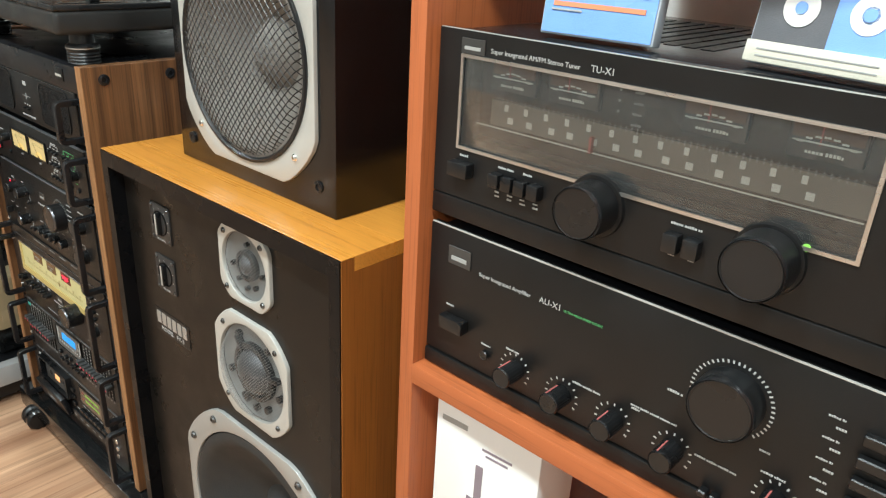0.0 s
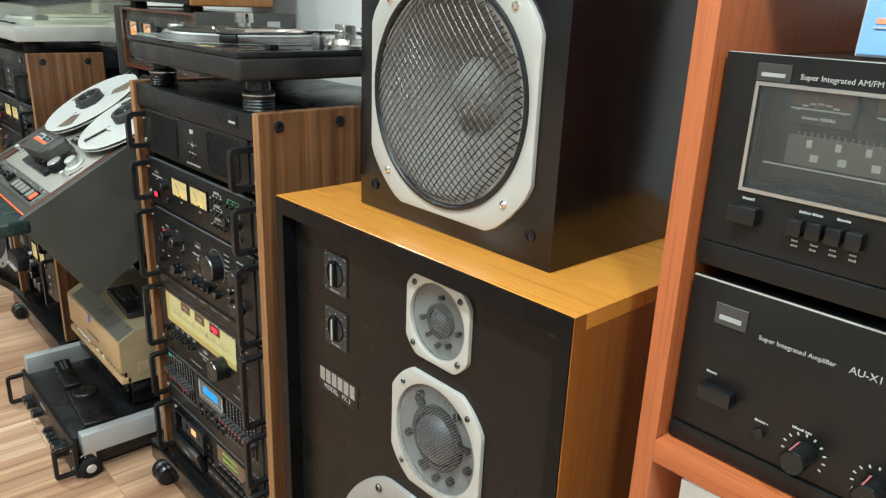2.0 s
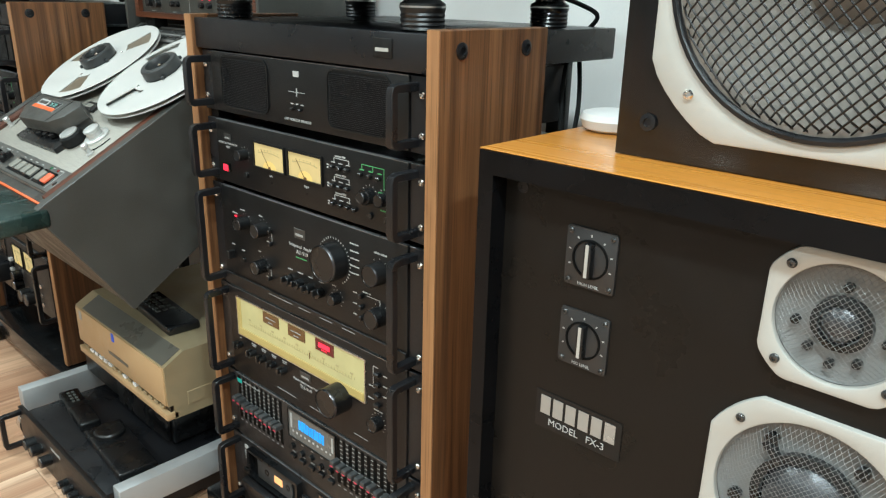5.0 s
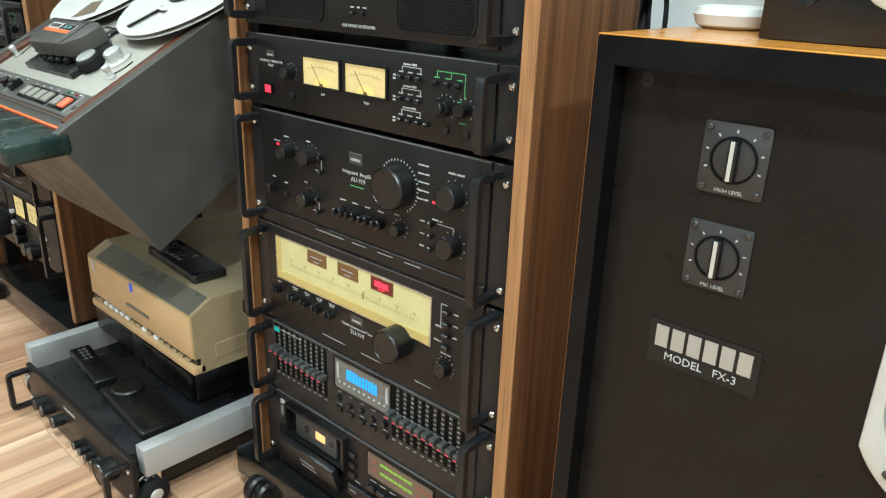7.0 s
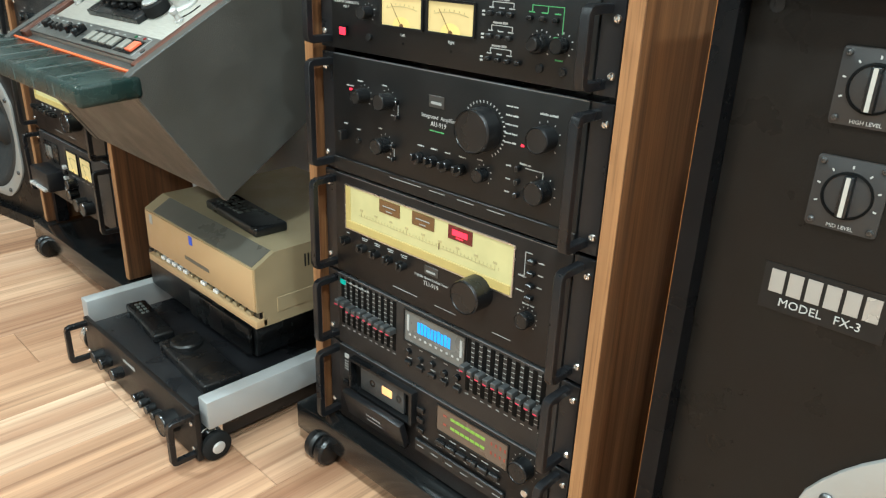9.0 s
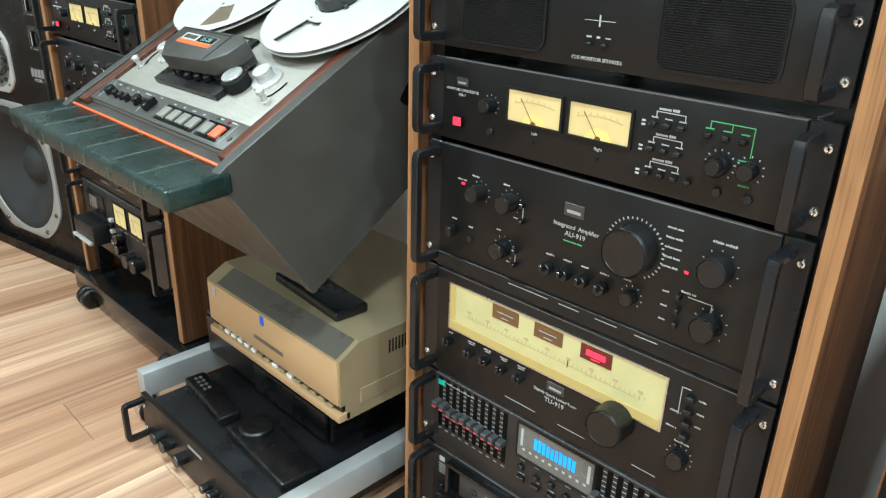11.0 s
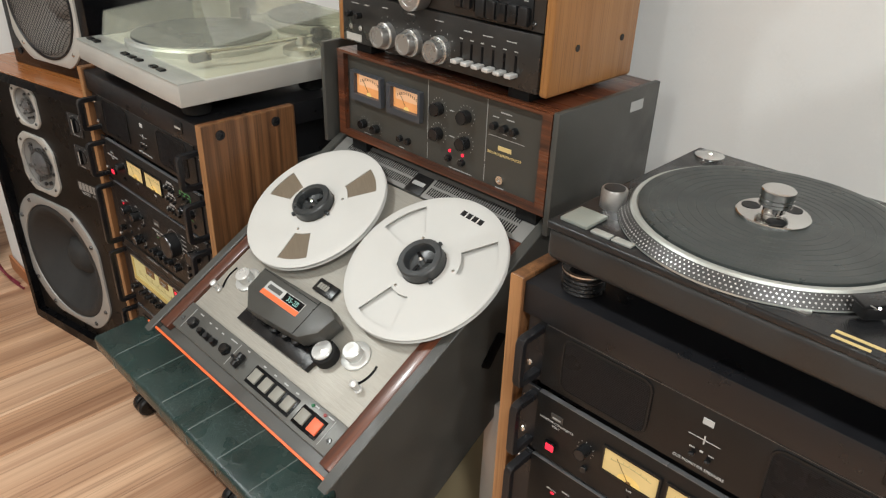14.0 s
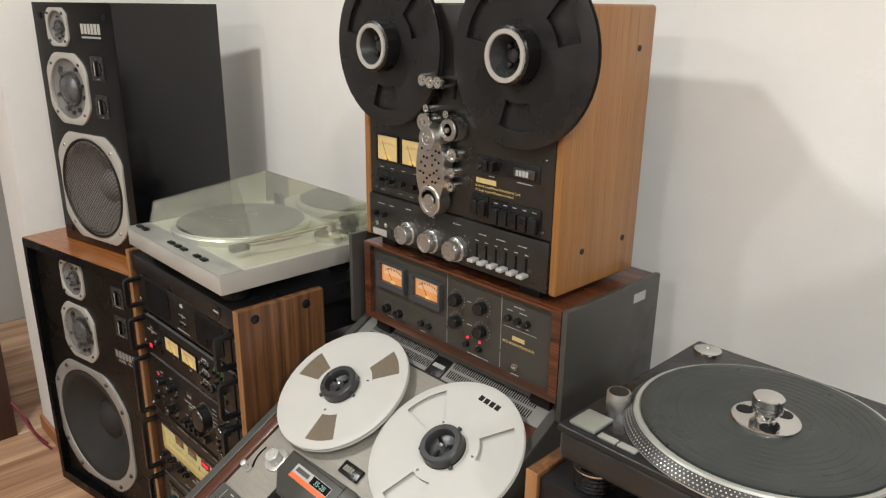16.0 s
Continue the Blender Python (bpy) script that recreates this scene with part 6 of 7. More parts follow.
    for x, zz, r, h in ((-0.037, 0.254, 0.016, 0.03), (0.020, 0.248, 0.019, 0.03), (-0.014, 0.232, 0.019, 0.044), (-0.033, 0.277, 0.007, 0.028), (0.014, 0.272, 0.007, 0.028), (-0.034, 0.322, 0.010, 0.036), (-0.016, 0.320, 0.010, 0.036), (0.002, 0.321, 0.010, 0.036), (0.020, 0.206, 0.012, 0.02), (0.020, 0.178, 0.009, 0.02), (0.018, 0.154, 0.009, 0.02)):
        part("roller", lathe([(r * 0.8, 0.0), (r * 0.8, 0.004), (r, 0.005), (r, h - 0.003), (r * 0.9, h), (r * 0.55, h), (r * 0.5, h - 0.002), (r * 0.25, h - 0.002), (r * 0.2, h + 0.002), (0, h + 0.002)], 28, "y", (x, -0.004, zz)), CHROME if r < 0.018 else STEEL, s, "polished tape roller")
    part("cap_ring", lathe([(0.0195, 0.024), (0.0195, 0.028)], 28, "y", (0.020, -0.004, 0.248)), RUBBER, s)
    for x0 in (-0.028, 0.008):
        part("arm_slot", prism(rounded(-0.003, 0.003, -0.016, 0.016, 0.0028), 0, 0.0006, "y"), BLACK, s, "", pose(x0, -0.004, 0.308, 0, 8 if x0 > -0.02 else -4, 0))
    for x in (-0.198, 0.198):
        for zz in (0.112, 0.222, 0.43):
            screw(x, -0.004, zz, 0.0038, STEEL_DARK, s)
    for x in (-0.10, 0.16, 0.08):
        part("corner_stud", box(x - 0.006, x + 0.006, 0.02, 0.03, 0.44, 0.445, 0.001), STEEL_DARK, s)
    return s


KNOB_STEEL = paint("turned_steel", (0.45, 0.445, 0.43), 0.28, metal=0.85, vary=0.06)
DECK_BLACK = paint("brown_black_panel", (0.017, 0.0158, 0.0145), 0.38, vary=0.1, fine=1300, bump=0.15)


# ---------------------------------------------------------------- turntables
def direct_turntable():
    s = thing("turntable", pose(-1.494, 0.647, 0.957, 0, 0, 0.2), "black direct-drive turntable with a dotted silver platter", "turntable", "turntables")
    w, d = 0.2265, 0.1715
    part("base", box(-w + 0.001, w - 0.001, -d + 0.001, d - 0.001, 0.045, 0.0865, 0.010, 4), TT_BASE, s, "dull black rubber base")
    part("plinth", box(-w, w, -d, d, 0.083, 0.093, 0.003, 3), TT_TOP, s, "dark grey metal plinth top")
    for x in (-w + 0.025, w - 0.030):
        for y in (-d + 0.052, d - 0.045):
            part("foot", lathe([(0.024, 0.0)] + [(0.0262 - 0.0012 * (k % 2), 0.0015 + 0.0026 * k) for k in range(9)] + [(0.0268, 0.0255), (0.0262, 0.030), (0.020, 0.034), (0.019, 0.054)], 36, at=(x, y, -0.004)), PLASTIC, s, "ribbed black adjustable foot")
            part("foot_ring", lathe([(0.0272, 0.0255), (0.0272, 0.0275)], 36, at=(x, y, -0.004), cap=False), STEEL, s)
    px, py = -0.047, -0.014
    top = 0.093
    pl = part("platter", lathe([(0.154, 0.0), (0.160, 0.001), (0.160, 0.003), (0.1485, 0.0145), (0.147, 0.0168), (0.142, 0.017), (0.141, 0.0155), (0.0, 0.0155)], 128, at=(px, py, top)), KEY_SILVER, s, "silver platter with strobe dots")
    verts, faces = [], []
    for row, (n, f, sz) in enumerate(((190, 0.12, 0.0009), (190, 0.36, 0.0013), (190, 0.61, 0.0011), (190, 0.84, 0.0009))):
        for i in range(n):
            a = 2 * math.pi * (i + 0.5 * (row % 2)) / n
            u = (-math.sin(a), math.cos(a))
            for dx, dz in ((-sz, 0), (0, -sz), (sz, 0), (0, sz)):
                rr, hh = 0.1608 - 0.0115 * f - 0.7 * dz, 0.0036 + 0.0115 * f + 0.7 * dz
                verts.append((px + rr * math.cos(a) + u[0] * dx, py + rr * math.sin(a) + u[1] * dx, top + hh))
            faces.append(tuple(range(len(verts) - 4, len(verts))))
    me = bpy.data.meshes.new("strobe_dots")
    me.from_pydata(verts, [], faces)
    me.materials.append(SILVER)
    part("dot_band", lathe([(0.1603, 0.0032), (0.1490, 0.0145)], 128, at=(px, py, top), cap=False), DOT_DARK, pl)
    put("strobe_dots", me, pl)
    prof = [(0.1402, 0.0155), (0.1402, 0.0195)]
    r = 0.1385
    while r > 0.056:
        prof += [(r, 0.0200), (r - 0.0090, 0.0200), (r - 0.0093, 0.01975), (r - 0.0097, 0.01975)]
        r -= 0.0100
    prof += [(0.05, 0.0198), (0.0, 0.0198)]
    part("mat", lathe(prof, 96, at=(px, py, top)), TT_MAT, s, "dark grey rubber mat")
    wgt = part("record_clamp", lathe([(0.0385, 0.0198), (0.0385, 0.0222), (0.0375, 0.0230), (0.0125, 0.0236), (0.0115, 0.0245), (0.0115, 0.0320), (0.0168, 0.0325), (0.0175, 0.0332), (0.0175, 0.0362), (0.0162, 0.0366), (0.0162, 0.0372), (0.0175, 0.0376), (0.0175, 0.0406), (0.0162, 0.0410), (0.0162, 0.0416), (0.0175, 0.0420), (0.0175, 0.0495), (0.0166, 0.0505), (0.0, 0.0505)], 48, at=(px, py, top)), SILVER_BRIGHT, s, "polished chrome record clamp")
    for k in range(3):
        a = radians(-60 + 120 * k)
        part("clamp_hole", lathe([(0.0100, 0.0), (0.0100, 0.0012), (0, 0.0012)], 24, at=(px + 0.0248 * math.cos(a), py + 0.0248 * math.sin(a), top + 0.0226)), BLACK, wgt)
    part("strobe_lamp", lathe([(0.0150, 0.0), (0.0150, 0.021), (0.0142, 0.023), (0.0125, 0.023), (0.0120, 0.022), (0, 0.022)], 40, at=(-0.197, -0.088, top), flute=40, depth=0.0005), STEEL, s, "round steel strobe switch")
    part("strobe_top", lathe([(0.0122, 0.0215), (0.0122, 0.0235), (0, 0.0235)], 32, at=(-0.197, -0.088, top)), PLASTIC, s)
    part("start_button", box(-0.2165, -0.181, -0.161, -0.121, top, top + 0.0045, 0.0012), START_GREY, s, "greenish grey start button")
    for x in (-0.176, -0.150):
        part("speed_button", box(x, x + 0.024, -0.162, -0.152, top, top + 0.003, 0.001), KEY_SILVER, s)
    part("adapter", lathe([(0.0195, 0.0), (0.0195, 0.002), (0.018, 0.003), (0.004, 0.0035), (0.003, 0.002), (0, 0.002)], 36, at=(-0.199, 0.147, top)), CHROME, s, "round metal adapter in its well")
    part("target_lamp", lathe([(0.006, 0.0), (0.006, 0.012), (0.004, 0.014), (0, 0.014)], 20, at=(0.019, -0.131, top - 0.002)), CHROME, s)
    part("lamp_slot", prism(rounded(-0.016, 0.016, -0.006, 0.006, 0.005), top, top + 0.0015, at=(0.034, -0.146, 0)), STEEL, s)
    bm = bmesh.new()
    for i, wd in enumerate((0.045, 0.032)):
        box(0.075, 0.075 + wd, -0.158 - 0.010 * i, -0.154 - 0.010 * i, top, top + 0.0006, bm=bm)
    part("marking", bm, PRINT_GOLD, s, shade=False)
    # tonearm on the right side
    ax, ay = 0.190, 0.058
    arm = part("tonearm", lathe([(0.040, 0.0), (0.040, 0.006), (0.034, 0.008), (0.030, 0.016), (0.012, 0.018), (0.012, 0.030), (0.008, 0.032), (0, 0.032)], 40, at=(ax, ay, top)), STEEL, s, "silver S-shaped tonearm")
    zt = top + 0.027
    hx, hy = ax - 0.082, ay - 0.150
    curve = [(ax, ay + 0.04, zt), (ax, ay, zt), (ax - 0.006, ay - 0.05, zt), (ax - 0.018, ay - 0.088, zt), (ax - 0.044, ay - 0.118, zt - 0.001), (hx + 0.012, hy + 0.012, zt - 0.003), (hx, hy, zt - 0.004)]
    part("arm_tube", tube(curve, 0.0048, 12), CHROME, arm)
    part("gimbal", box(ax - 0.017, ax + 0.017, ay - 0.012, ay + 0.012, zt - 0.012, zt + 0.014, 0.003), STEEL, arm)
    part("counterweight", lathe([(0.0155, 0.0), (0.0165, 0.002), (0.0165, 0.020), (0.0155, 0.022), (0.010, 0.022), (0.010, 0.028)], 32, "y", (ax, ay + 0.066, zt)), STEEL, arm)
    hs = part("headshell", turned(box(-0.010, 0.010, -0.048, 0.002, zt - 0.009, zt - 0.005, 0.0015), hx, hy), PLASTIC, arm)
    part("cartridge", turned(box(-0.009, 0.009, -0.044, -0.014, zt - 0.022, zt - 0.009, 0.002), hx, hy), PLASTIC, hs)
    part("finger_lift", turned(tube([(0.009, -0.042, zt - 0.006), (0.020, -0.044, zt - 0.003), (0.026, -0.048, zt + 0.003)], 0.0012, 6), hx, hy), CHROME, hs)
    part("arm_rest", box(ax - 0.012, ax + 0.012, ay - 0.062, ay - 0.050, top, zt - 0.0055, 0.002), STEEL, arm)
    part("lift_lever", tube([(ax + 0.03, ay - 0.01, top + 0.004), (ax + 0.032, ay - 0.01, top + 0.022), (ax + 0.034, ay - 0.03, top + 0.032)], 0.002, 8), CHROME, arm)
    part("pitch_slider", box(0.196, 0.212, -0.150, -0.045, top, top + 0.0012), STEEL_DARK, s)
    part("slider_cap", box(0.194, 0.214, -0.105, -0.088, top + 0.001, top + 0.010, 0.002), PLASTIC, s)
    return s


def turned(bm, x, y, degrees=-38):
    """Turns a small part about the upright and moves it to its place."""
    bmesh.ops.transform(bm, matrix=Matrix.Translation((x, y, 0)) @ Matrix.Rotation(radians(degrees), 4, "Z"), verts=bm.verts)
    return bm


DOT_DARK = paint("dark_grey_dot_band", (0.035, 0.034, 0.033), 0.45, metal=0.2, bump=0)
START_GREY = paint("greenish_grey_key", (0.25, 0.265, 0.235), 0.4, metal=0.25, vary=0.05)
SILVER_BRIGHT = paint("bright_polished_metal", (0.62, 0.62, 0.61), 0.12, metal=1.0, vary=0.04, bump=0)
TT_BASE = paint("dull_black_base", (0.020, 0.0195, 0.019), 0.40, vary=0.2, fine=600, bump=0.15, spec=0.45)
TT_TOP = paint("charcoal_metal_plinth", (0.020, 0.020, 0.021), 0.28, metal=0.3, vary=0.12)
TT_MAT = paint("charcoal_rubber_mat", (0.027, 0.032, 0.031), 0.38, vary=0.08, fine=600)
KEY_SILVER = paint("pale_silver_key", (0.42, 0.43, 0.40), 0.4, metal=0.5, vary=0.05)


def lidded_turntable():
    s = thing("lidded_turntable", pose(-2.725, 0.628, 0.957, 0, 0, 0.0), "silver-grey turntable under a closed tinted plastic lid", "turntable", "turntables")
    w, d, top = 0.2225, 0.185, 0.071
    part("plinth", box(-w, w, -d, d, 0.029, top, 0.003, 2), GREY_TT, s, "silver-grey plinth")
    part("front_ledge", box(-w + 0.001, w - 0.001, -d - 0.0005, -d + 0.052, top - 0.002, top + 0.0015, 0.001), KEY_SILVER, s)
    for x in (-0.17, 0.17):
        for y in (-0.13, 0.13):
            part("foot", lathe([(0.025, 0.0), (0.027, 0.004), (0.027, 0.020), (0.02, 0.0295)], 24, at=(x, y, 0)), RUBBER, s)
    for x in (-0.195, -0.165, -0.03, 0.0, 0.03, 0.09, 0.12):
        part("button", box(x - 0.010, x + 0.010, -d + 0.014, -d + 0.026, top + 0.001, top + 0.0055, 0.0012), PLASTIC, s)
    px = -0.045
    part("platter", lathe([(0.155, 0.0), (0.156, 0.012), (0.152, 0.016), (0.146, 0.016), (0.145, 0.018), (0, 0.0185)], 72, at=(px, 0.012, top)), KEY_SILVER, s, "silver platter")
    part("mat", lathe([(0.144, 0.018), (0.143, 0.0205), (0.05, 0.0205), (0.0, 0.02)], 72, at=(px, 0.012, top)), TT_MAT, s)
    ax, ay = 0.165, 0.115
    arm = part("tonearm", lathe([(0.038, 0.0), (0.038, 0.012), (0.030, 0.016), (0.012, 0.018), (0.012, 0.034), (0, 0.034)], 32, at=(ax, ay, top)), STEEL, s, "silver straight tonearm")
    part("arm_tube", tube([(ax, ay + 0.04, top + 0.030), (ax, ay - 0.02, top + 0.030), (ax - 0.004, ay - 0.12, top + 0.028), (ax - 0.02, ay - 0.20, top + 0.026)], 0.0045, 10), CHROME, arm)
    part("counterweight", lathe([(0.016, 0.0), (0.016, 0.024)], 28, "y", (ax, ay + 0.058, top + 0.030)), PLASTIC, arm)
    part("headshell", box(ax - 0.032, ax - 0.014, ay - 0.232, ay - 0.192, top + 0.012, top + 0.026, 0.002), PLASTIC, arm)
    # lid: a thin-walled plastic box with a sloping front
    bm = bmesh.new()
    prof = [(-d + 0.053, 0.001), (-d + 0.064, 0.052), (d - 0.004, 0.083), (d - 0.004, 0.001)]
    xs = w - 0.003

    def shell(inset):
        return [[bm.verts.new((sx * (xs - inset - (0.005 if z > 0.03 else 0)), y + (inset if y < 0 else -inset), top + z - (inset if z > 0.03 else 0))) for y, z in prof] for sx in (-1, 1)]
    for k, (a, b) in enumerate((shell(0.0), shell(0.0032))):
        fs = [a, b[::-1]] + [(a[i], a[i + 1], b[i + 1], b[i]) for i in range(3)]
        for f in fs:
            bm.faces.new(f if not k else f[::-1])
    bmesh.ops.recalc_face_normals(bm, faces=bm.faces)
    lid = part("lid", bm, LID_PLASTIC, s, "tinted clear plastic lid", shade=False)
    lid.visible_shadow = False
    for x in (-0.15, 0.15):
        part("hinge", box(x - 0.018, x + 0.018, d - 0.012, d + 0.006, top, top + 0.035, 0.002), PLASTIC, s)
    return s
# ---------------------------------------------------------------- shelf with tuner and amplifier
def shelf_unit():
    s = thing("shelf_unit", pose(0, 0, 0), "red-brown laminate shelf unit with equipment on it", "shelf")
    part("left_upright", box(-0.5115, -0.4905, 0.514, 0.92, 0.0, 1.75, 0.001), SHELF_WOOD, s, "red-brown upright")
    part("right_upright", box(0.030, 0.055, 0.510, 0.92, 0.0, 1.75, 0.001), SHELF_WOOD, s, "red-brown upright")
    # The board at 1.255 is unseen, added low to shade the space under it.
    for z in (0.06, 0.386, 0.7165, 1.255, 1.725):
        part("shelf_board", box(-0.4903, 0.0298, 0.512, 0.915, z, z + 0.0245, 0.001), SHELF_WOOD_X, s, "red-brown shelf board")
    return s


SHELF_WOOD_X = timber("red_brown_shelf_laminate_across", (0.27, 0.068, 0.020), (0.37, 0.102, 0.030), (0.42, 0.122, 0.037), "x", 0.42, streak=0.15)
SHELF_DARK = timber("dark_red_brown_backing", (0.10, 0.028, 0.012), (0.17, 0.05, 0.02), (0.22, 0.065, 0.03), "z", 0.5, streak=0.2)


def shelf_amplifier():
    s = thing("shelf_amplifier", pose(-0.258, 0.530, 0.741), "wide black amplifier with a large round volume knob", "amplifier", "shelf units")
    z = -0.741
    W = 0.2285
    part("case", box(-W + 0.006, W - 0.006, 0.008, 0.36, 0.006, 0.166, 0.002), SATIN, s)
    part("front_panel", box(-W, W, 0.0, 0.010, 0.021, 0.170, 0.0015, 2), PANEL, s, "black front panel")
    part("lower_lip", box(-W, W, -0.002, 0.010, 0.002, 0.0195, 0.0015, 2), PANEL, s)
    part("top_edge", box(-W + 0.001, W - 0.001, 0.0005, 0.003, 0.1695, 0.1705), TRIM, s)
    x0 = 0.260
    maker_plate(s, -0.447 + x0, 0.8825 + z, 0.030, 0.020, 0.0)
    words("Super Integrated Amplifier", -0.420 + x0, 0.8715 + z, 0.0060, PRINT, s, -0.0006)
    words("AU-X1", -0.3455 + x0, 0.8710 + z, 0.0088, PRINT, s, -0.0006)
    words("ULTRA HIGH SPEED DC-DC", -0.3175 + x0, 0.8715 + z, 0.0034, PRINT_GREEN, s, -0.0006)
    part("power_button", box(-0.462 + x0, -0.430 + x0, -0.012, 0, 0.800 + z, 0.815 + z, 0.0015), PLASTIC, s)
    knob(-0.404 + x0, 0.786 + z, 0.0050, 0.004, PLASTIC, s, 0.0, "phone_jack", False)
    for x, zz, r in ((-0.365, 0.786, 0.0108), (-0.308, 0.785, 0.0108), (-0.252, 0.785, 0.0108), (-0.193, 0.785, 0.0108), (-0.104, 0.787, 0.0108)):
        k = knob(x + x0, zz + z, r, 0.024, PLASTIC, s, 0.0)
        part("pointer", box(-0.0007, 0.0007, -0.0225, -0.004, r - 0.0004, r + 0.0005), RED_DARK2, k, at=Matrix.Rotation(radians(-20), 4, "Y"))
        dial_marks(x + x0, zz + z, r + 0.0065, 11, PRINT, s, 210, -30, 0.0022)
    knob(-0.155 + x0, 0.858 + z, 0.0275, 0.025, PLASTIC, s, 0.0, "volume_knob", label="large black volume knob")
    dial_marks(-0.155 + x0, 0.858 + z, 0.0330, 37, PRINT, s, 225, -45, 0.0022)
    for i in range(4):
        zz = 0.875 - 0.019 * i
        part("switch_button", box(-0.060 + x0, -0.034 + x0, -0.008, 0, zz + z - 0.0045, zz + z + 0.0045, 0.001, 1), PLASTIC, s)
        bars([(-0.080 + x0, zz + z + 0.005, 0.012, 0.002), (-0.075 + x0, zz + z - 0.003, 0.008, 0.002)], PRINT, s)
    for x in (-0.160, -0.150):
        lever(s, x + x0 + 0.002, 0.765 + z, 0.0, 0.008, 0.006, 0.010)
    marks = [(-0.456, 0.8245, 0.010, 0.0026), (-0.404, 0.7975, 0.012, 0.0024), (-0.370, 0.806, 0.016, 0.0024), (-0.283, 0.805, 0.030, 0.0024), (-0.232, 0.808, 0.008, 0.0022), (-0.215, 0.811, 0.044, 0.0022), (-0.200, 0.842, 0.014, 0.0026), (-0.155, 0.793, 0.036, 0.0022), (-0.170, 0.755, 0.006, 0.003), (-0.150, 0.755, 0.010, 0.0022), (-0.110, 0.808, 0.020, 0.0022), (-0.120, 0.826, 0.010, 0.0022)]
    bars([(x + x0, zz + z, w, h) for x, zz, w, h in marks], PRINT, s)
    for x in (-0.17, 0.17):
        for y in (0.04, 0.32):
            part("foot", lathe([(0.018, 0.0), (0.02, 0.003), (0.016, 0.008)], 20, at=(x, y, 0)), RUBBER, s)
    return s


RED_DARK2 = paint("dull_red_pointer", (0.42, 0.12, 0.11), 0.5, bump=0)


TUNER_TOP = paint("glossy_black_steel", (0.016, 0.016, 0.018), 0.16, vary=0.15, bump=0.03, spec=0.5, smudge=0.05)
DIAL_WHITE = paint("pale_dial_print", (0.72, 0.72, 0.69), 0.6, bump=0)
METER_TOP = paint("brown_meter_face", (0.16, 0.085, 0.055), 0.5)


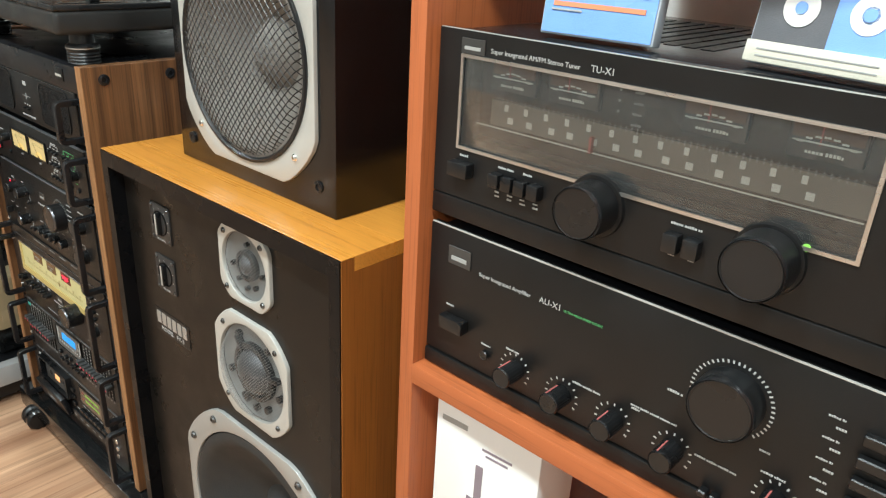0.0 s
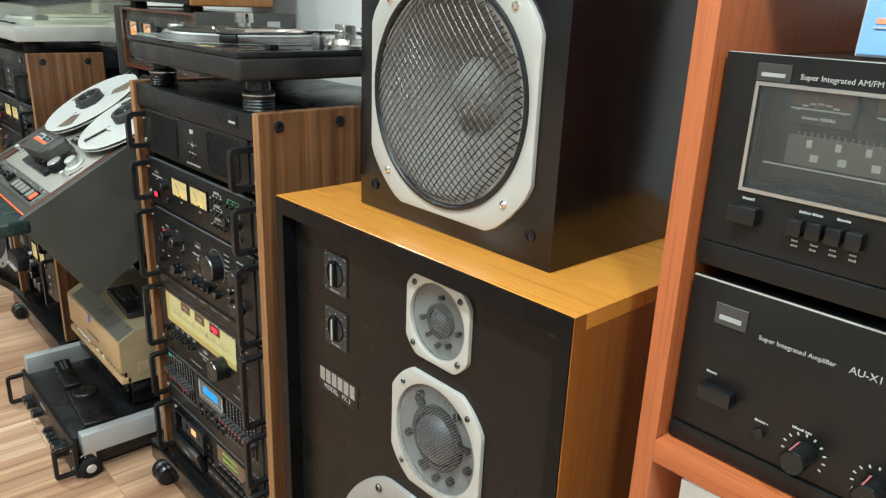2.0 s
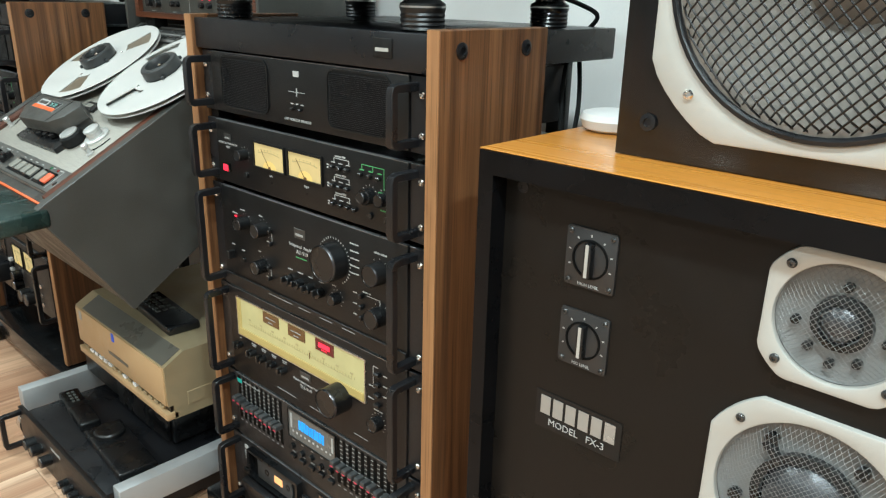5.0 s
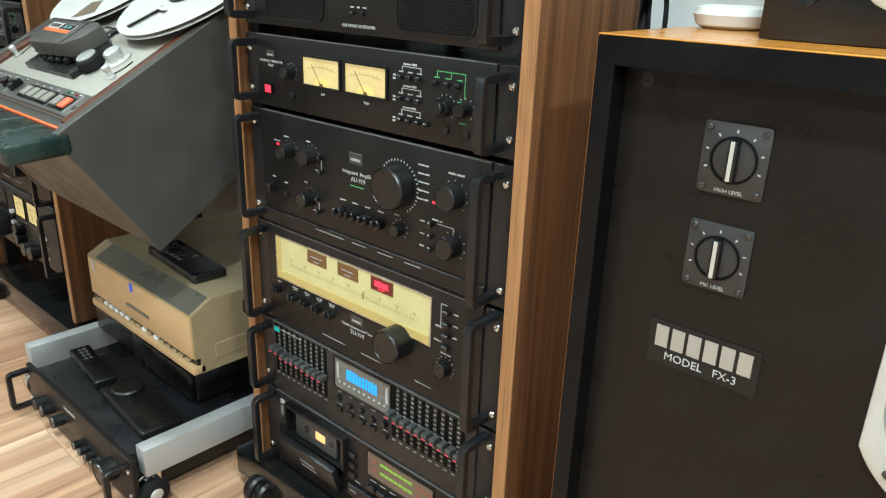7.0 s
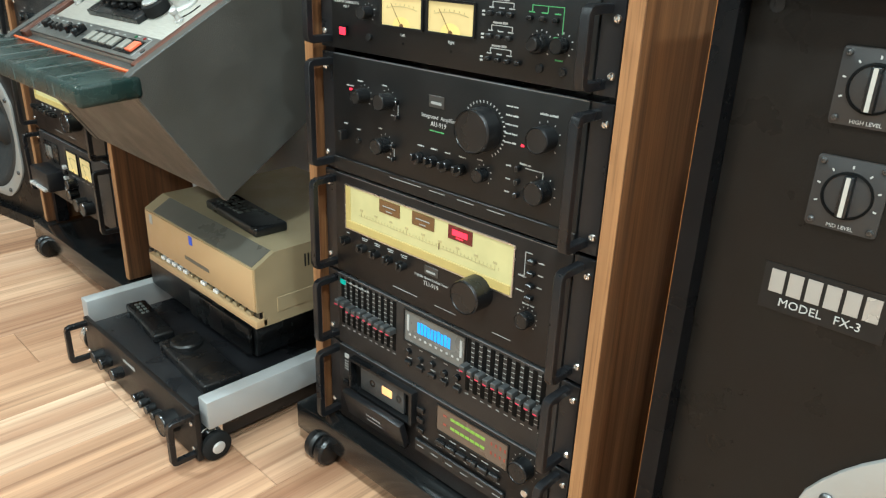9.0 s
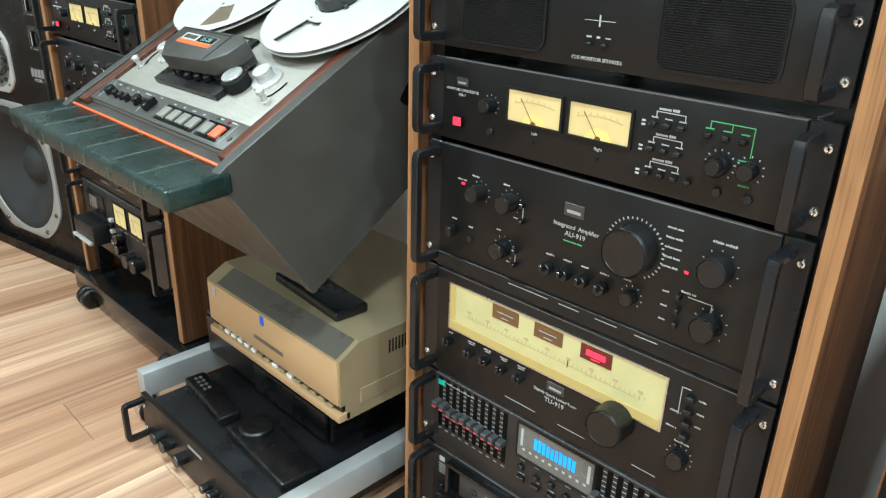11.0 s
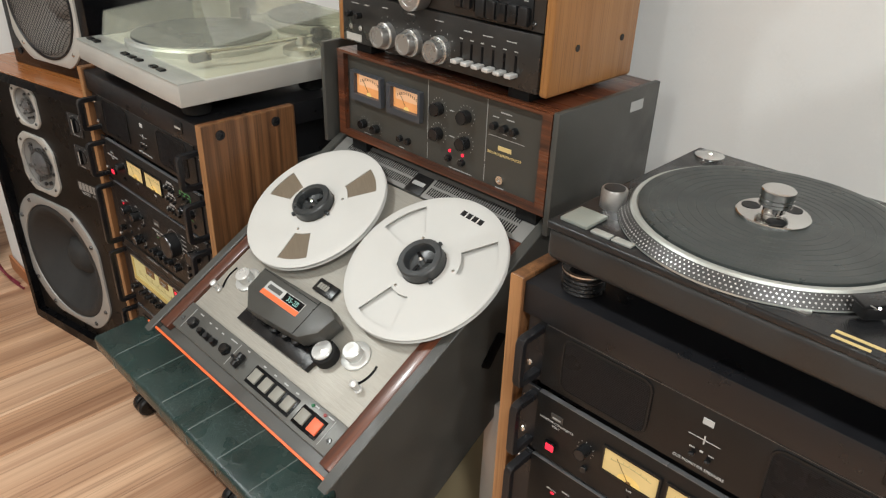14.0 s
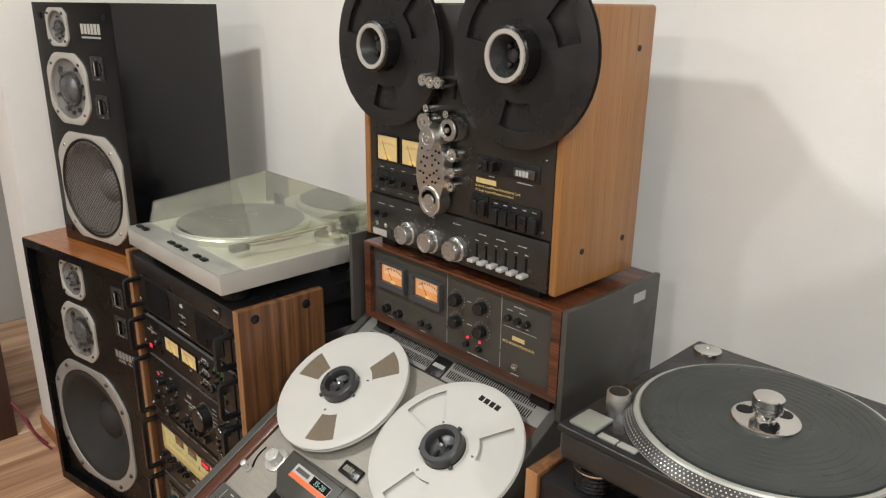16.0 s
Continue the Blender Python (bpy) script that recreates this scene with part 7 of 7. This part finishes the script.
def shelf_tuner():
    s = thing("shelf_tuner", pose(-0.258, 0.530, 0.911), "wide black tuner with a long glass dial window", "tuner", "shelf units")
    z, x0 = -0.911, 0.260
    W, H = 0.2285, 0.196
    part("case", box(-W + 0.004, W - 0.004, 0.038, 0.38, 0.010, H - 0.003, 0.002), TUNER_TOP, s, "glossy black ventilated case")
    part("front_top", box(-W + 0.004, W - 0.004, 0.0105, 0.0375, H - 0.006, H - 0.003), TUNER_TOP, s)
    part("front_bottom", box(-W + 0.004, W - 0.004, 0.0105, 0.0375, 0.012, 0.06), SATIN, s)
    for sx in (-1, 1):
        part("front_cheek", box(sx * (W - 0.006) - 0.002, sx * (W - 0.006) + 0.002, 0.0105, 0.0375, 0.06, H - 0.006), SATIN, s)
    part("lower_lip", box(-W, W, -0.001, 0.010, 0.012, 0.034, 0.0015, 2), PANEL, s)
    for x in (-0.17, 0.17):
        for y in (0.05, 0.33):
            part("foot", lathe([(0.018, 0.0), (0.02, 0.003), (0.017, 0.0115)], 20, at=(x, y, 0)), RUBBER, s)
    wx0, wx1, wz0, wz1 = -0.457 + x0, -0.098 + x0, 0.999 + z, 1.083 + z
    outer = [(-W, 0.035), (W, 0.035), (W, H), (-W, H)]
    part("front_panel", ring_slab(outer, [(wx0, wz0), (wx1, wz0), (wx1, wz1), (wx0, wz1)], -0.010, 0.0, "y"), PANEL, s, "black front panel", shade=False)
    part("top_edge", box(-W + 0.001, W - 0.001, 0.0005, 0.003, H - 0.0003, H + 0.0006), TRIM, s)
    fr = part("window_frame", ring_slab([(wx0 - 0.003, wz0 - 0.003), (wx1 + 0.003, wz0 - 0.003), (wx1 + 0.003, wz1 + 0.003), (wx0 - 0.003, wz1 + 0.003)], [(wx0, wz0), (wx1, wz0), (wx1, wz1), (wx0, wz1)], 0.0, 0.0018, "y"), STEEL, s, "thin steel window frame", shade=False)
    part("glass", box(wx0, wx1, 0.0005, 0.0022, wz0, wz1), GLASS, fr, "clear glass pane")
    d = part("dial_box", box(wx0 - 0.002, wx1 + 0.002, 0.030, 0.036, wz0 - 0.002, wz1 + 0.002), DIAL_BACK, s)
    sc = part("scale", box(wx0 + 0.022, wx1 - 0.004, 0.018, 0.022, 1.022 + z, 1.046 + z), SCALE_GREY, d, "grey tuning scale")
    rnd = random.Random(7)
    for i in range(13):
        x = wx0 + 0.040 + 0.0225 * i
        bars([(x, 1.040 + z, 0.0042, 0.0062)], DIAL_WHITE, sc, 0.0172)
        bars([(x + 0.004 + 0.005 * rnd.random(), 1.0290 + z, 0.0062, 0.0058)], DIAL_WHITE, sc, 0.0172)
    bars([(wx0 + 0.03 + 0.0052 * i, 1.0465 + z, 0.0010, 0.0045) for i in range(62)], PRINT_DIM, sc, 0.0172)
    bars([((wx0 + wx1) / 2, 1.0195 + z, wx1 - wx0 - 0.01, 0.0012)], DIAL_WHITE, sc, 0.0172)
    part("scale_ledge", box(wx0, wx1, 0.010, 0.030, wz0, wz0 + 0.006, 0.001), SATIN, d)
    for i, x in enumerate((-0.415, -0.350, -0.222, -0.140)):
        m = part("small_meter", box(x + x0 - 0.026, x + x0 + 0.026, 0.022, 0.029, 1.054 + z, 1.081 + z, 0.001), METER_DARK, d, "small dark meter")
        part("meter_face", box(x + x0 - 0.024, x + x0 + 0.024, 0.0214, 0.0222, 1.069 + z, 1.080 + z), METER_TOP, m)
        bars([(x + x0 - 0.018 + 0.006 * k, 1.066 + z + 0.0006 * (9 - (k - 3) ** 2), 0.0045, 0.0014) for k in range(7)] + [(x + x0, 1.0595 + z, 0.026, 0.003), (x + x0, 1.0665 + z, 0.046, 0.0012)], DIAL_WHITE, m, 0.0206)
        bars([(x + x0 - 0.004, 1.072 + z, 0.001, 0.014)], RED_DARK2, m, 0.0208)
    bars([(-0.290 + x0, 1.075 + z - 0.009 * k, 0.009, 0.0024) for k in range(4)] + [(-0.308 + x0, 1.075 + z - 0.009 * k, 0.002, 0.002) for k in range(3)], PRINT, d, 0.029)
    part("dial_pointer", box(-0.322 + x0, -0.3195 + x0, 0.012, 0.016, 1.020 + z, 1.034 + z), RED_DARK2, d)
    for x in (-0.300, -0.154):
        knob(x + x0, 0.981 + z, 0.0245 if x > -0.2 else 0.0235, 0.032, PLASTIC, s, 0.0, "tuning_knob", label="large black tuning knob")
        part("knob_collar", lathe([(0.028, 0.0), (0.027, 0.003), (0.024, 0.003)], 48, "y", (x + x0, 0, 0.981 + z)), PANEL, s)
    maker_plate(s, -0.447 + x0, 1.0935 + z, 0.028, 0.014, 0.0)
    words("Super Integrated AM/FM Stereo Tuner", -0.426 + x0, 1.0905 + z, 0.0060, PRINT, s, -0.0006)
    words("TU-X1", -0.3215 + x0, 1.0905 + z, 0.0080, PRINT, s, -0.0006)
    part("power_button", box(-0.462 + x0, -0.437 + x0, -0.012, 0, 0.970 + z, 0.985 + z, 0.0015), PLASTIC, s)
    for x in (-0.406, -0.391, -0.376, -0.361):
        part("switch_button", box(x + x0 - 0.006, x + x0 + 0.006, -0.010, 0, 0.970 + z, 0.984 + z, 0.0012), PLASTIC, s)
    for x in (-0.226, -0.209, -0.062, -0.047, -0.032):
        part("switch_button", box(x + x0 - 0.0065, x + x0 + 0.0065, -0.010, 0, 0.964 + z, 0.980 + z, 0.0012), PLASTIC, s)
    marks = [(-0.450, 0.990, 0.010, 0.0026), (-0.398, 0.989, 0.018, 0.0024), (-0.373, 0.9895, 0.010, 0.0024), (-0.218, 0.987, 0.026, 0.0024), (-0.045, 0.987, 0.034, 0.0024)]
    marks += [(x, q, 0.006, 0.0022) for x in (-0.406, -0.391, -0.376, -0.361, -0.226, -0.209, -0.062, -0.045) for q in (0.9645, 0.9605)]
    bars([(x + x0, q + z, w, h) for x, q, w, h in marks], PRINT, s)
    part("lamp", lathe([(0.003, 0.0), (0.003, 0.001), (0, 0.0015)], 12, "y", (-0.130 + x0, 0, 0.998 + z)), GREEN_GLOW, s)
    bm = bmesh.new()
    for i in range(9):
        box(-0.17 + 0.018 * i, -0.158 + 0.018 * i, 0.12, 0.34, H - 0.0032, H - 0.0022, bm=bm)
    part("top_vents", bm, BLACK, s, shade=False)
    return s


SCALE_GREY = paint("grey_scale_plate", (0.17, 0.152, 0.135), 0.35, vary=0.08)
DIAL_BACK = paint("brown_black_dial_backing", (0.030, 0.021, 0.016), 0.3, vary=0.3)
METER_DARK = paint("dark_meter_face", (0.06, 0.052, 0.05), 0.35, vary=0.1)
CASE_BLUE = paint("blue_print_card", (0.22, 0.38, 0.78), 0.25, vary=0.08)


def cassette_case(m, label, colour, body):
    s = thing("cassette_case", m, label, "cassette case", "cassettes on the tuner")
    part("case", box(-0.055, 0.055, -0.008, 0.008, 0, 0.070, 0.0015), CASE_PLASTIC, s, "clear plastic case")
    part("card", box(-0.053, 0.053, -0.0092, -0.0083, 0.002, 0.068), colour, s)
    return s


CASE_PLASTIC = paint("clear_grey_plastic", (0.45, 0.48, 0.52), 0.15, vary=0.05, bump=0)


def shelf_items():
    a = cassette_case(pose(-0.352, 0.588, 1.1075, -7, 0, 4), "blue printed cassette case standing on the tuner", CASE_BLUE, True)
    bars([(0.0, 0.027, 0.088, 0.004)], ORANGE_PRINT, a, -0.0100)
    bars([(0.022, 0.047, 0.046, 0.020)], PRINT_PALE, a, -0.0098)
    bars([(0.022, 0.051, 0.040, 0.0012), (0.022, 0.046, 0.040, 0.0012), (0.014, 0.063, 0.012, 0.007), (0.030, 0.063, 0.010, 0.007), (0.044, 0.063, 0.012, 0.007), (-0.035, 0.062, 0.028, 0.0014), (-0.03, 0.022, 0.03, 0.0014)], PRINT, a, -0.0104)
    b = cassette_case(pose(-0.165, 0.585, 1.1075, -9, 0, -10), "clear cassette case with white reels showing", CARD_GREY, False)
    part("card_half", box(0.004, 0.053, -0.0096, -0.0091, 0.017, 0.068), CASE_BLUE, b, "pale blue half of the card")
    for x in (-0.021, 0.028):
        part("cassette_reel", lathe([(0.0135, 0), (0.0135, 0.0008), (0.007, 0.0008), (0.006, 0.0002), (0, 0.0002)], 28, "y", (x, -0.0094, 0.043)), CARD, b)
        part("reel_print", lathe([(0.0045, 0.0002), (0.0045, 0.0012), (0, 0.0012)], 20, "y", (x, -0.0094, 0.043)), CASE_BLUE, b)
    part("label_strip", box(-0.055, 0.055, -0.012, -0.0090, 0.001, 0.017, 0.001), CARD_CREAM, b)
    bars([(0.0, 0.011, 0.09, 0.001), (0.0, 0.006, 0.09, 0.001)], PRINT_DIM, b, -0.0126)
    c = thing("cartridge_box", pose(-0.4335, 0.540, 0.411, 0, 0, 4), "white card box with a small product picture, under the amplifier", "box")
    part("carton", box(-0.037, 0.105, 0, 0.085, 0.0, 0.285, 0.002), CARD, c)
    bars([(-0.010, 0.262, 0.036, 0.007)], PRINT_DIM, c, -0.0006, "badge_mark")
    bars([(0.028, 0.195, 0.010, 0.050), (0.028, 0.160, 0.030, 0.020), (0.05, 0.245, 0.04, 0.003), (0.05, 0.238, 0.03, 0.003), (0.03, 0.13, 0.05, 0.002)], PRINT_MAUVE, c, -0.0006, "picture")


PRINT_MAUVE = paint("mauve_print", (0.22, 0.18, 0.21), 0.6, bump=0)
PRINT_PALE = paint("pale_blue_print", (0.55, 0.62, 0.75), 0.6, bump=0)
ORANGE_PRINT = paint("orange_print", (0.8, 0.25, 0.12), 0.6, bump=0)
CARD_GREY = paint("grey_cassette_shell", (0.10, 0.10, 0.11), 0.4)
CARD_CREAM = paint("cream_label_card", (0.62, 0.58, 0.48), 0.6)


# ---------------------------------------------------------------- below the console
def floor_stack():
    a = thing("floor_amplifier", pose(-2.100, 0.300, 0.0), "black rack amplifier with handles on the floor", "amplifier")
    part("chassis", box(-0.205, 0.205, 0.01, 0.36, 0.012, 0.100, 0.002), SATIN, a)
    part("front_panel", box(-0.235, 0.235, 0.0, 0.01, 0.008, 0.104, 0.0015), PANEL_BROWN, a)
    for x in (-0.16, 0.16):
        for y in (0.04, 0.32):
            part("foot", lathe([(0.018, 0.0), (0.019, 0.003), (0.016, 0.0125)], 16, at=(x, y, 0)), RUBBER, a)
    handle(a, -0.222, 0.018, 0.094)
    handle(a, 0.222, 0.018, 0.094)
    knob(0.158, 0.055, 0.021, 0.028, PLASTIC, a)
    for i, x in enumerate((0.10, 0.075, 0.05, 0.025)):
        knob(x, 0.040, 0.008, 0.018, PLASTIC, a)
    for x in (-0.06, -0.115, -0.15):
        knob(x, 0.052, 0.012, 0.022, PLASTIC, a)
    for sx in (-0.222, 0.222):
        for zz in (0.03, 0.08):
            screw(sx, -0.0005, zz, 0.0045, CHROME, a)
    bars([(-0.02, 0.085, 0.05, 0.006)], PRINT_DIM, a)
    b = thing("black_recorder", pose(-2.165, 0.475, 0.1005), "flat black video recorder stacked on the floor amplifier", "video recorder")
    part("case", box(-0.215, 0.215, 0, 0.36, 0.006, 0.108, 0.004, 3), PLASTIC, b)
    part("front_flap", box(-0.208, 0.10, -0.006, 0.002, 0.016, 0.10, 0.003), PANEL, b)
    part("lower_flap", box(-0.02, 0.208, -0.012, 0.0, 0.012, 0.07, 0.003), PLASTIC, b)
    for x in (-0.18, 0.18):
        for y in (0.04, 0.32):
            part("foot", lathe([(0.015, 0.0), (0.014, 0.0065)], 14, at=(x, y, 0)), RUBBER, b)
    knob(0.2152, 0.05, 0.004, 0.002, STEEL_DARK, b, 0.08, "side_screw", False)
    g = thing("gold_recorder", pose(-2.069, 0.432, 0.2085), "champagne gold video recorder with a dark sloping upper edge", "video recorder")
    W, H = 0.204, 0.144
    bm = bmesh.new()
    prof = [(0.0, 0.040), (0.0, 0.122), (0.040, H), (0.36, H), (0.36, 0.010), (0.012, 0.010), (0.012, 0.040)]
    va = [bm.verts.new((-W, y, z)) for y, z in prof]
    vb = [bm.verts.new((W, y, z)) for y, z in prof]
    bm.faces.new(va), bm.faces.new(vb[::-1])
    for i in range(len(prof)):
        j = (i + 1) % len(prof)
        bm.faces.new((va[i], vb[i], vb[j], va[j]))
    bmesh.ops.recalc_face_normals(bm, faces=bm.faces)
    part("case", bm, GOLD_CASE, g, "champagne gold case", shade=False)
    part("front_flap", box(-W + 0.004, W - 0.004, -0.003, 0.001, 0.041, 0.120, 0.001), GOLD_FRONT, g, "tan gold front flap")
    bm = box(-W + 0.035, W - 0.010, 0.0, 0.0435, 0.0002, 0.0012)
    bm.transform(pose(0, 0.001, 0.1225, math.degrees(math.atan2(0.022, 0.040)), 0, 0))
    part("dark_slope", bm, SLOPE_GREY, g, "dark grey sloping strip")
    part("lower_lip", box(-W, W, -0.004, 0.02, 0.010, 0.025, 0.002), GOLD_FRONT, g)
    part("key_gap", box(-W + 0.004, W - 0.004, 0.006, 0.013, 0.024, 0.041), PLASTIC, g)
    rnd = random.Random(5)
    for i in range(16):
        x = -W + 0.025 + 0.023 * i
        part("key", box(x, x + 0.014, 0.0, 0.008, 0.0255, 0.0325, 0.001, 1), GOLD_CASE if rnd.random() < 0.7 else CARD, g)
    bars([(0.005, 0.068, 0.09, 0.007)], SLOPE_GREY, g, -0.0038, "badge_mark")
    bars([(-0.175, 0.106, 0.012, 0.020)], PRINT, g, -0.0038, "sticker")
    part("blue_lamp", box(-0.016, -0.006, -0.0045, -0.003, 0.101, 0.118), BLUE_GLOW2, g, "small blue sticker lamp")
    bm = bmesh.new()
    for i in range(16):
        box(W - 0.0004, W + 0.0008, 0.10 + 0.007 * i, 0.103 + 0.007 * i, 0.100, 0.124, bm=bm)
    part("side_vents", bm, PLASTIC, g, shade=False)
    part("side_plate", box(W - 0.0005, W + 0.0012, 0.04, 0.24, 0.030, 0.058, 0.0006, 1), GOLD_CASE, g)
    for x in (-0.17, 0.17):
        for y in (0.05, 0.32):
            part("foot", lathe([(0.014, 0.0), (0.013, 0.0105)], 14, at=(x, y, 0)), RUBBER, g)

    def remote(m, w, l, h, label, keys):
        r = thing("remote_control", m, label, "remote control", "remote controls")
        part("shell", box(-w / 2, w / 2, -l / 2, l / 2, 0, h, min(h * 0.35, 0.005), 3), PLASTIC, r)
        for i in range(keys[0]):
            for j in range(keys[1]):
                x, y = (i - (keys[0] - 1) / 2) * w * 0.22, l * 0.38 - j * l * 0.085
                part("key", box(x - w * 0.07, x + w * 0.07, y - l * 0.022, y + l * 0.022, h - 0.0005, h + 0.0022, 0.0007, 1), KEY_DARK, r)
        return r
    remote(pose(-2.034, 0.520, 0.3526, 0, 0, 86), 0.066, 0.20, 0.018, "dark grey remote control lying on the gold recorder", (3, 6))
    remote(pose(-2.215, 0.388, 0.101, 0, 0, 84), 0.042, 0.17, 0.020, "slim black remote control on the floor amplifier", (2, 4))
    r = remote(pose(-2.005, 0.386, 0.101, 0, 0, 86), 0.075, 0.20, 0.020, "wide black remote control with a jog dial", (3, 2))
    part("jog_dial", lathe([(0.030, 0.019), (0.030, 0.028), (0.027, 0.031), (0.010, 0.031), (0, 0.029)], 36, at=(0.0, 0.055, 0)), PLASTIC, r)


SLOPE_GREY = paint("dark_grey_slope", (0.10, 0.092, 0.075), 0.35, vary=0.08)
BLUE_GLOW2 = paint("blue_sticker", (0.03, 0.10, 0.75), 0.4, bump=0)
KEY_DARK = paint("grey_remote_keys", (0.12, 0.13, 0.12), 0.5)


def cables(name, m, lines, r, material, label):
    s = thing(name, m, label, "cable")
    for pts in lines:
        dense = []
        pv = [Vector(p) for p in pts]
        for i in range(len(pv) - 1):
            p0, p1, p2, p3 = pv[max(i - 1, 0)], pv[i], pv[i + 1], pv[min(i + 2, len(pv) - 1)]
            for k in range(6):
                t = k / 6
                dense.append(0.5 * (2 * p1 + (p2 - p0) * t + (2 * p0 - 5 * p1 + 4 * p2 - p3) * t * t + (3 * p1 - p0 - 3 * p2 + p3) * t ** 3))
        dense.append(pv[-1])
        part("cord", tube(dense, r, 7), material, s)
    return s


def small_things():
    s = thing("white_dish", pose(-1.122, 0.675, 0.845), "small white round plastic device on the speaker", "device")
    part("shell", lathe([(0.028, 0.0), (0.036, 0.004), (0.040, 0.014), (0.037, 0.021), (0.030, 0.023), (0.0, 0.0235)], 40), WHITE_PLASTIC, s)
    cables("rack_cable", pose(0, 0, 0), [[(-1.30, 0.83, 0.91), (-1.285, 0.80, 0.86), (-1.275, 0.79, 0.76), (-1.29, 0.80, 0.55)], [(-1.31, 0.84, 0.91), (-1.295, 0.82, 0.84), (-1.285, 0.81, 0.74), (-1.30, 0.82, 0.5)], [(-1.30, 0.86, 0.91), (-1.275, 0.83, 0.85), (-1.27, 0.81, 0.78), (-1.31, 0.83, 0.6)], [(-1.33, 0.80, 1.0), (-1.31, 0.86, 0.985), (-1.30, 0.90, 0.965), (-1.34, 0.905, 0.93)]], 0.0035, RUBBER, "black cables hanging behind the rack")
    cables("wall_cable", pose(0, 0, 0), [[(-3.98, 0.36, 0.10), (-3.94, 0.38, 0.05), (-3.93, 0.40, 0.006), (-3.86, 0.41, 0.006)], [(-4.0, 0.34, 0.16), (-3.96, 0.37, 0.10), (-3.97, 0.39, 0.03), (-3.90, 0.41, 0.007)]], 0.004, RED_CORD, "red and blue cables beside the bookcase")
    c = thing("bookcase", pose(-4.23, 0.20, 0), "dark brown wooden bookcase with open shelves", "bookcase")
    part("side", box(0.165, 0.185, -0.35, 0.15, 0, 0.56, 0.001), DARK_WOOD, c)
    part("side", box(-0.185, -0.165, -0.35, 0.15, 0, 0.56, 0.001), DARK_WOOD, c)
    for z in (0.03, 0.27, 0.54):
        part("shelf_board", box(-0.165, 0.165, -0.34, 0.15, z, z + 0.02, 0.001), DARK_WOOD, c)


RED_CORD = paint("dark_red_cord", (0.16, 0.02, 0.035), 0.5)
DARK_WOOD = timber("dark_brown_wood", (0.02, 0.009, 0.006), (0.05, 0.022, 0.014), (0.07, 0.032, 0.02), "z", 0.45)

# ---------------------------------------------------------------- everything in its place
floor_planks()
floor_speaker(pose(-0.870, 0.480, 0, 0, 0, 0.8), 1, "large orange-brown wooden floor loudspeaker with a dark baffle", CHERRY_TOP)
floor_speaker(pose(-3.385, 0.443, 0, 0, 0, 11), -1, "large orange-brown wooden floor loudspeaker toed in beside the pier", CHERRY_DIMMED)
monitor_speaker(pose(-0.8645, 0.560, 0.8455), -1, "black studio monitor loudspeaker standing on a wooden loudspeaker")
monitor_speaker(pose(-3.397, 0.528, 0.8455, 0, 0, 12), 1, "black studio monitor loudspeaker on the toed-in wooden loudspeaker")

R1, R2 = pose(-1.503, 0.489, 0, 0, 0, 1), pose(-2.739, 0.456, 0, 0, 0, 0.5)
first = [stereo_rack(R1, "black equipment rack on casters with walnut side panels")]
for build in (cue_panel, monitor_console, amplifier, tuner, equalizer, cassette_deck):
    first.append(build(R1))
meter_deck(R2)
for ob in first[:5]:
    copy_thing(ob, R2 @ R1.inverted() @ ob.matrix_basis)

tape_console()
tape_transport()
reel(DECKM @ pose(-0.137, 0.281, 0.0135, 0, 0, -34), REEL, 0.118, CONE_HUB, "tape_reel", "white metal tape reel full of brown tape", group="tape reels", wide=15, rin_out=(0.062, 0.116))
rr = reel(DECKM @ pose(0.139, 0.281, 0.0135, 0, 0, -61), REEL, 0.0, CONE_HUB, "tape_reel", "empty white metal tape reel", group="tape reels", wide=17, rin_out=(0.060, 0.118))
for k in range(4):
    part("badge_mark", box(-0.024 + 0.0125 * k, -0.0145 + 0.0125 * k, -0.005, 0.005, 0.0121, 0.0124), PANEL, rr, "dark printed mark", pose(-0.086, 0.062, 0, 0, 0, 61 - 4))
tape_electronics()
upright_recorder()
for x in (-0.1535, 0.1455):
    reel(pose(-2.126 + x + 0.016, 0.686 - 0.012, 1.457) @ pose(0, 0, 0, 90, 0, 0) @ pose(0, 0, 0, 0, 0, 60), REEL_BLACK, 0.0, PLASTIC, "black_tape_reel", "black metal tape reel with a silver-ringed hub", group="black tape reels", wide=17, rin_out=(0.068, 0.108), ringed=True)
direct_turntable()
lidded_turntable()
shelf_unit()
shelf_amplifier()
shelf_tuner()
shelf_items()
floor_stack()
small_things()
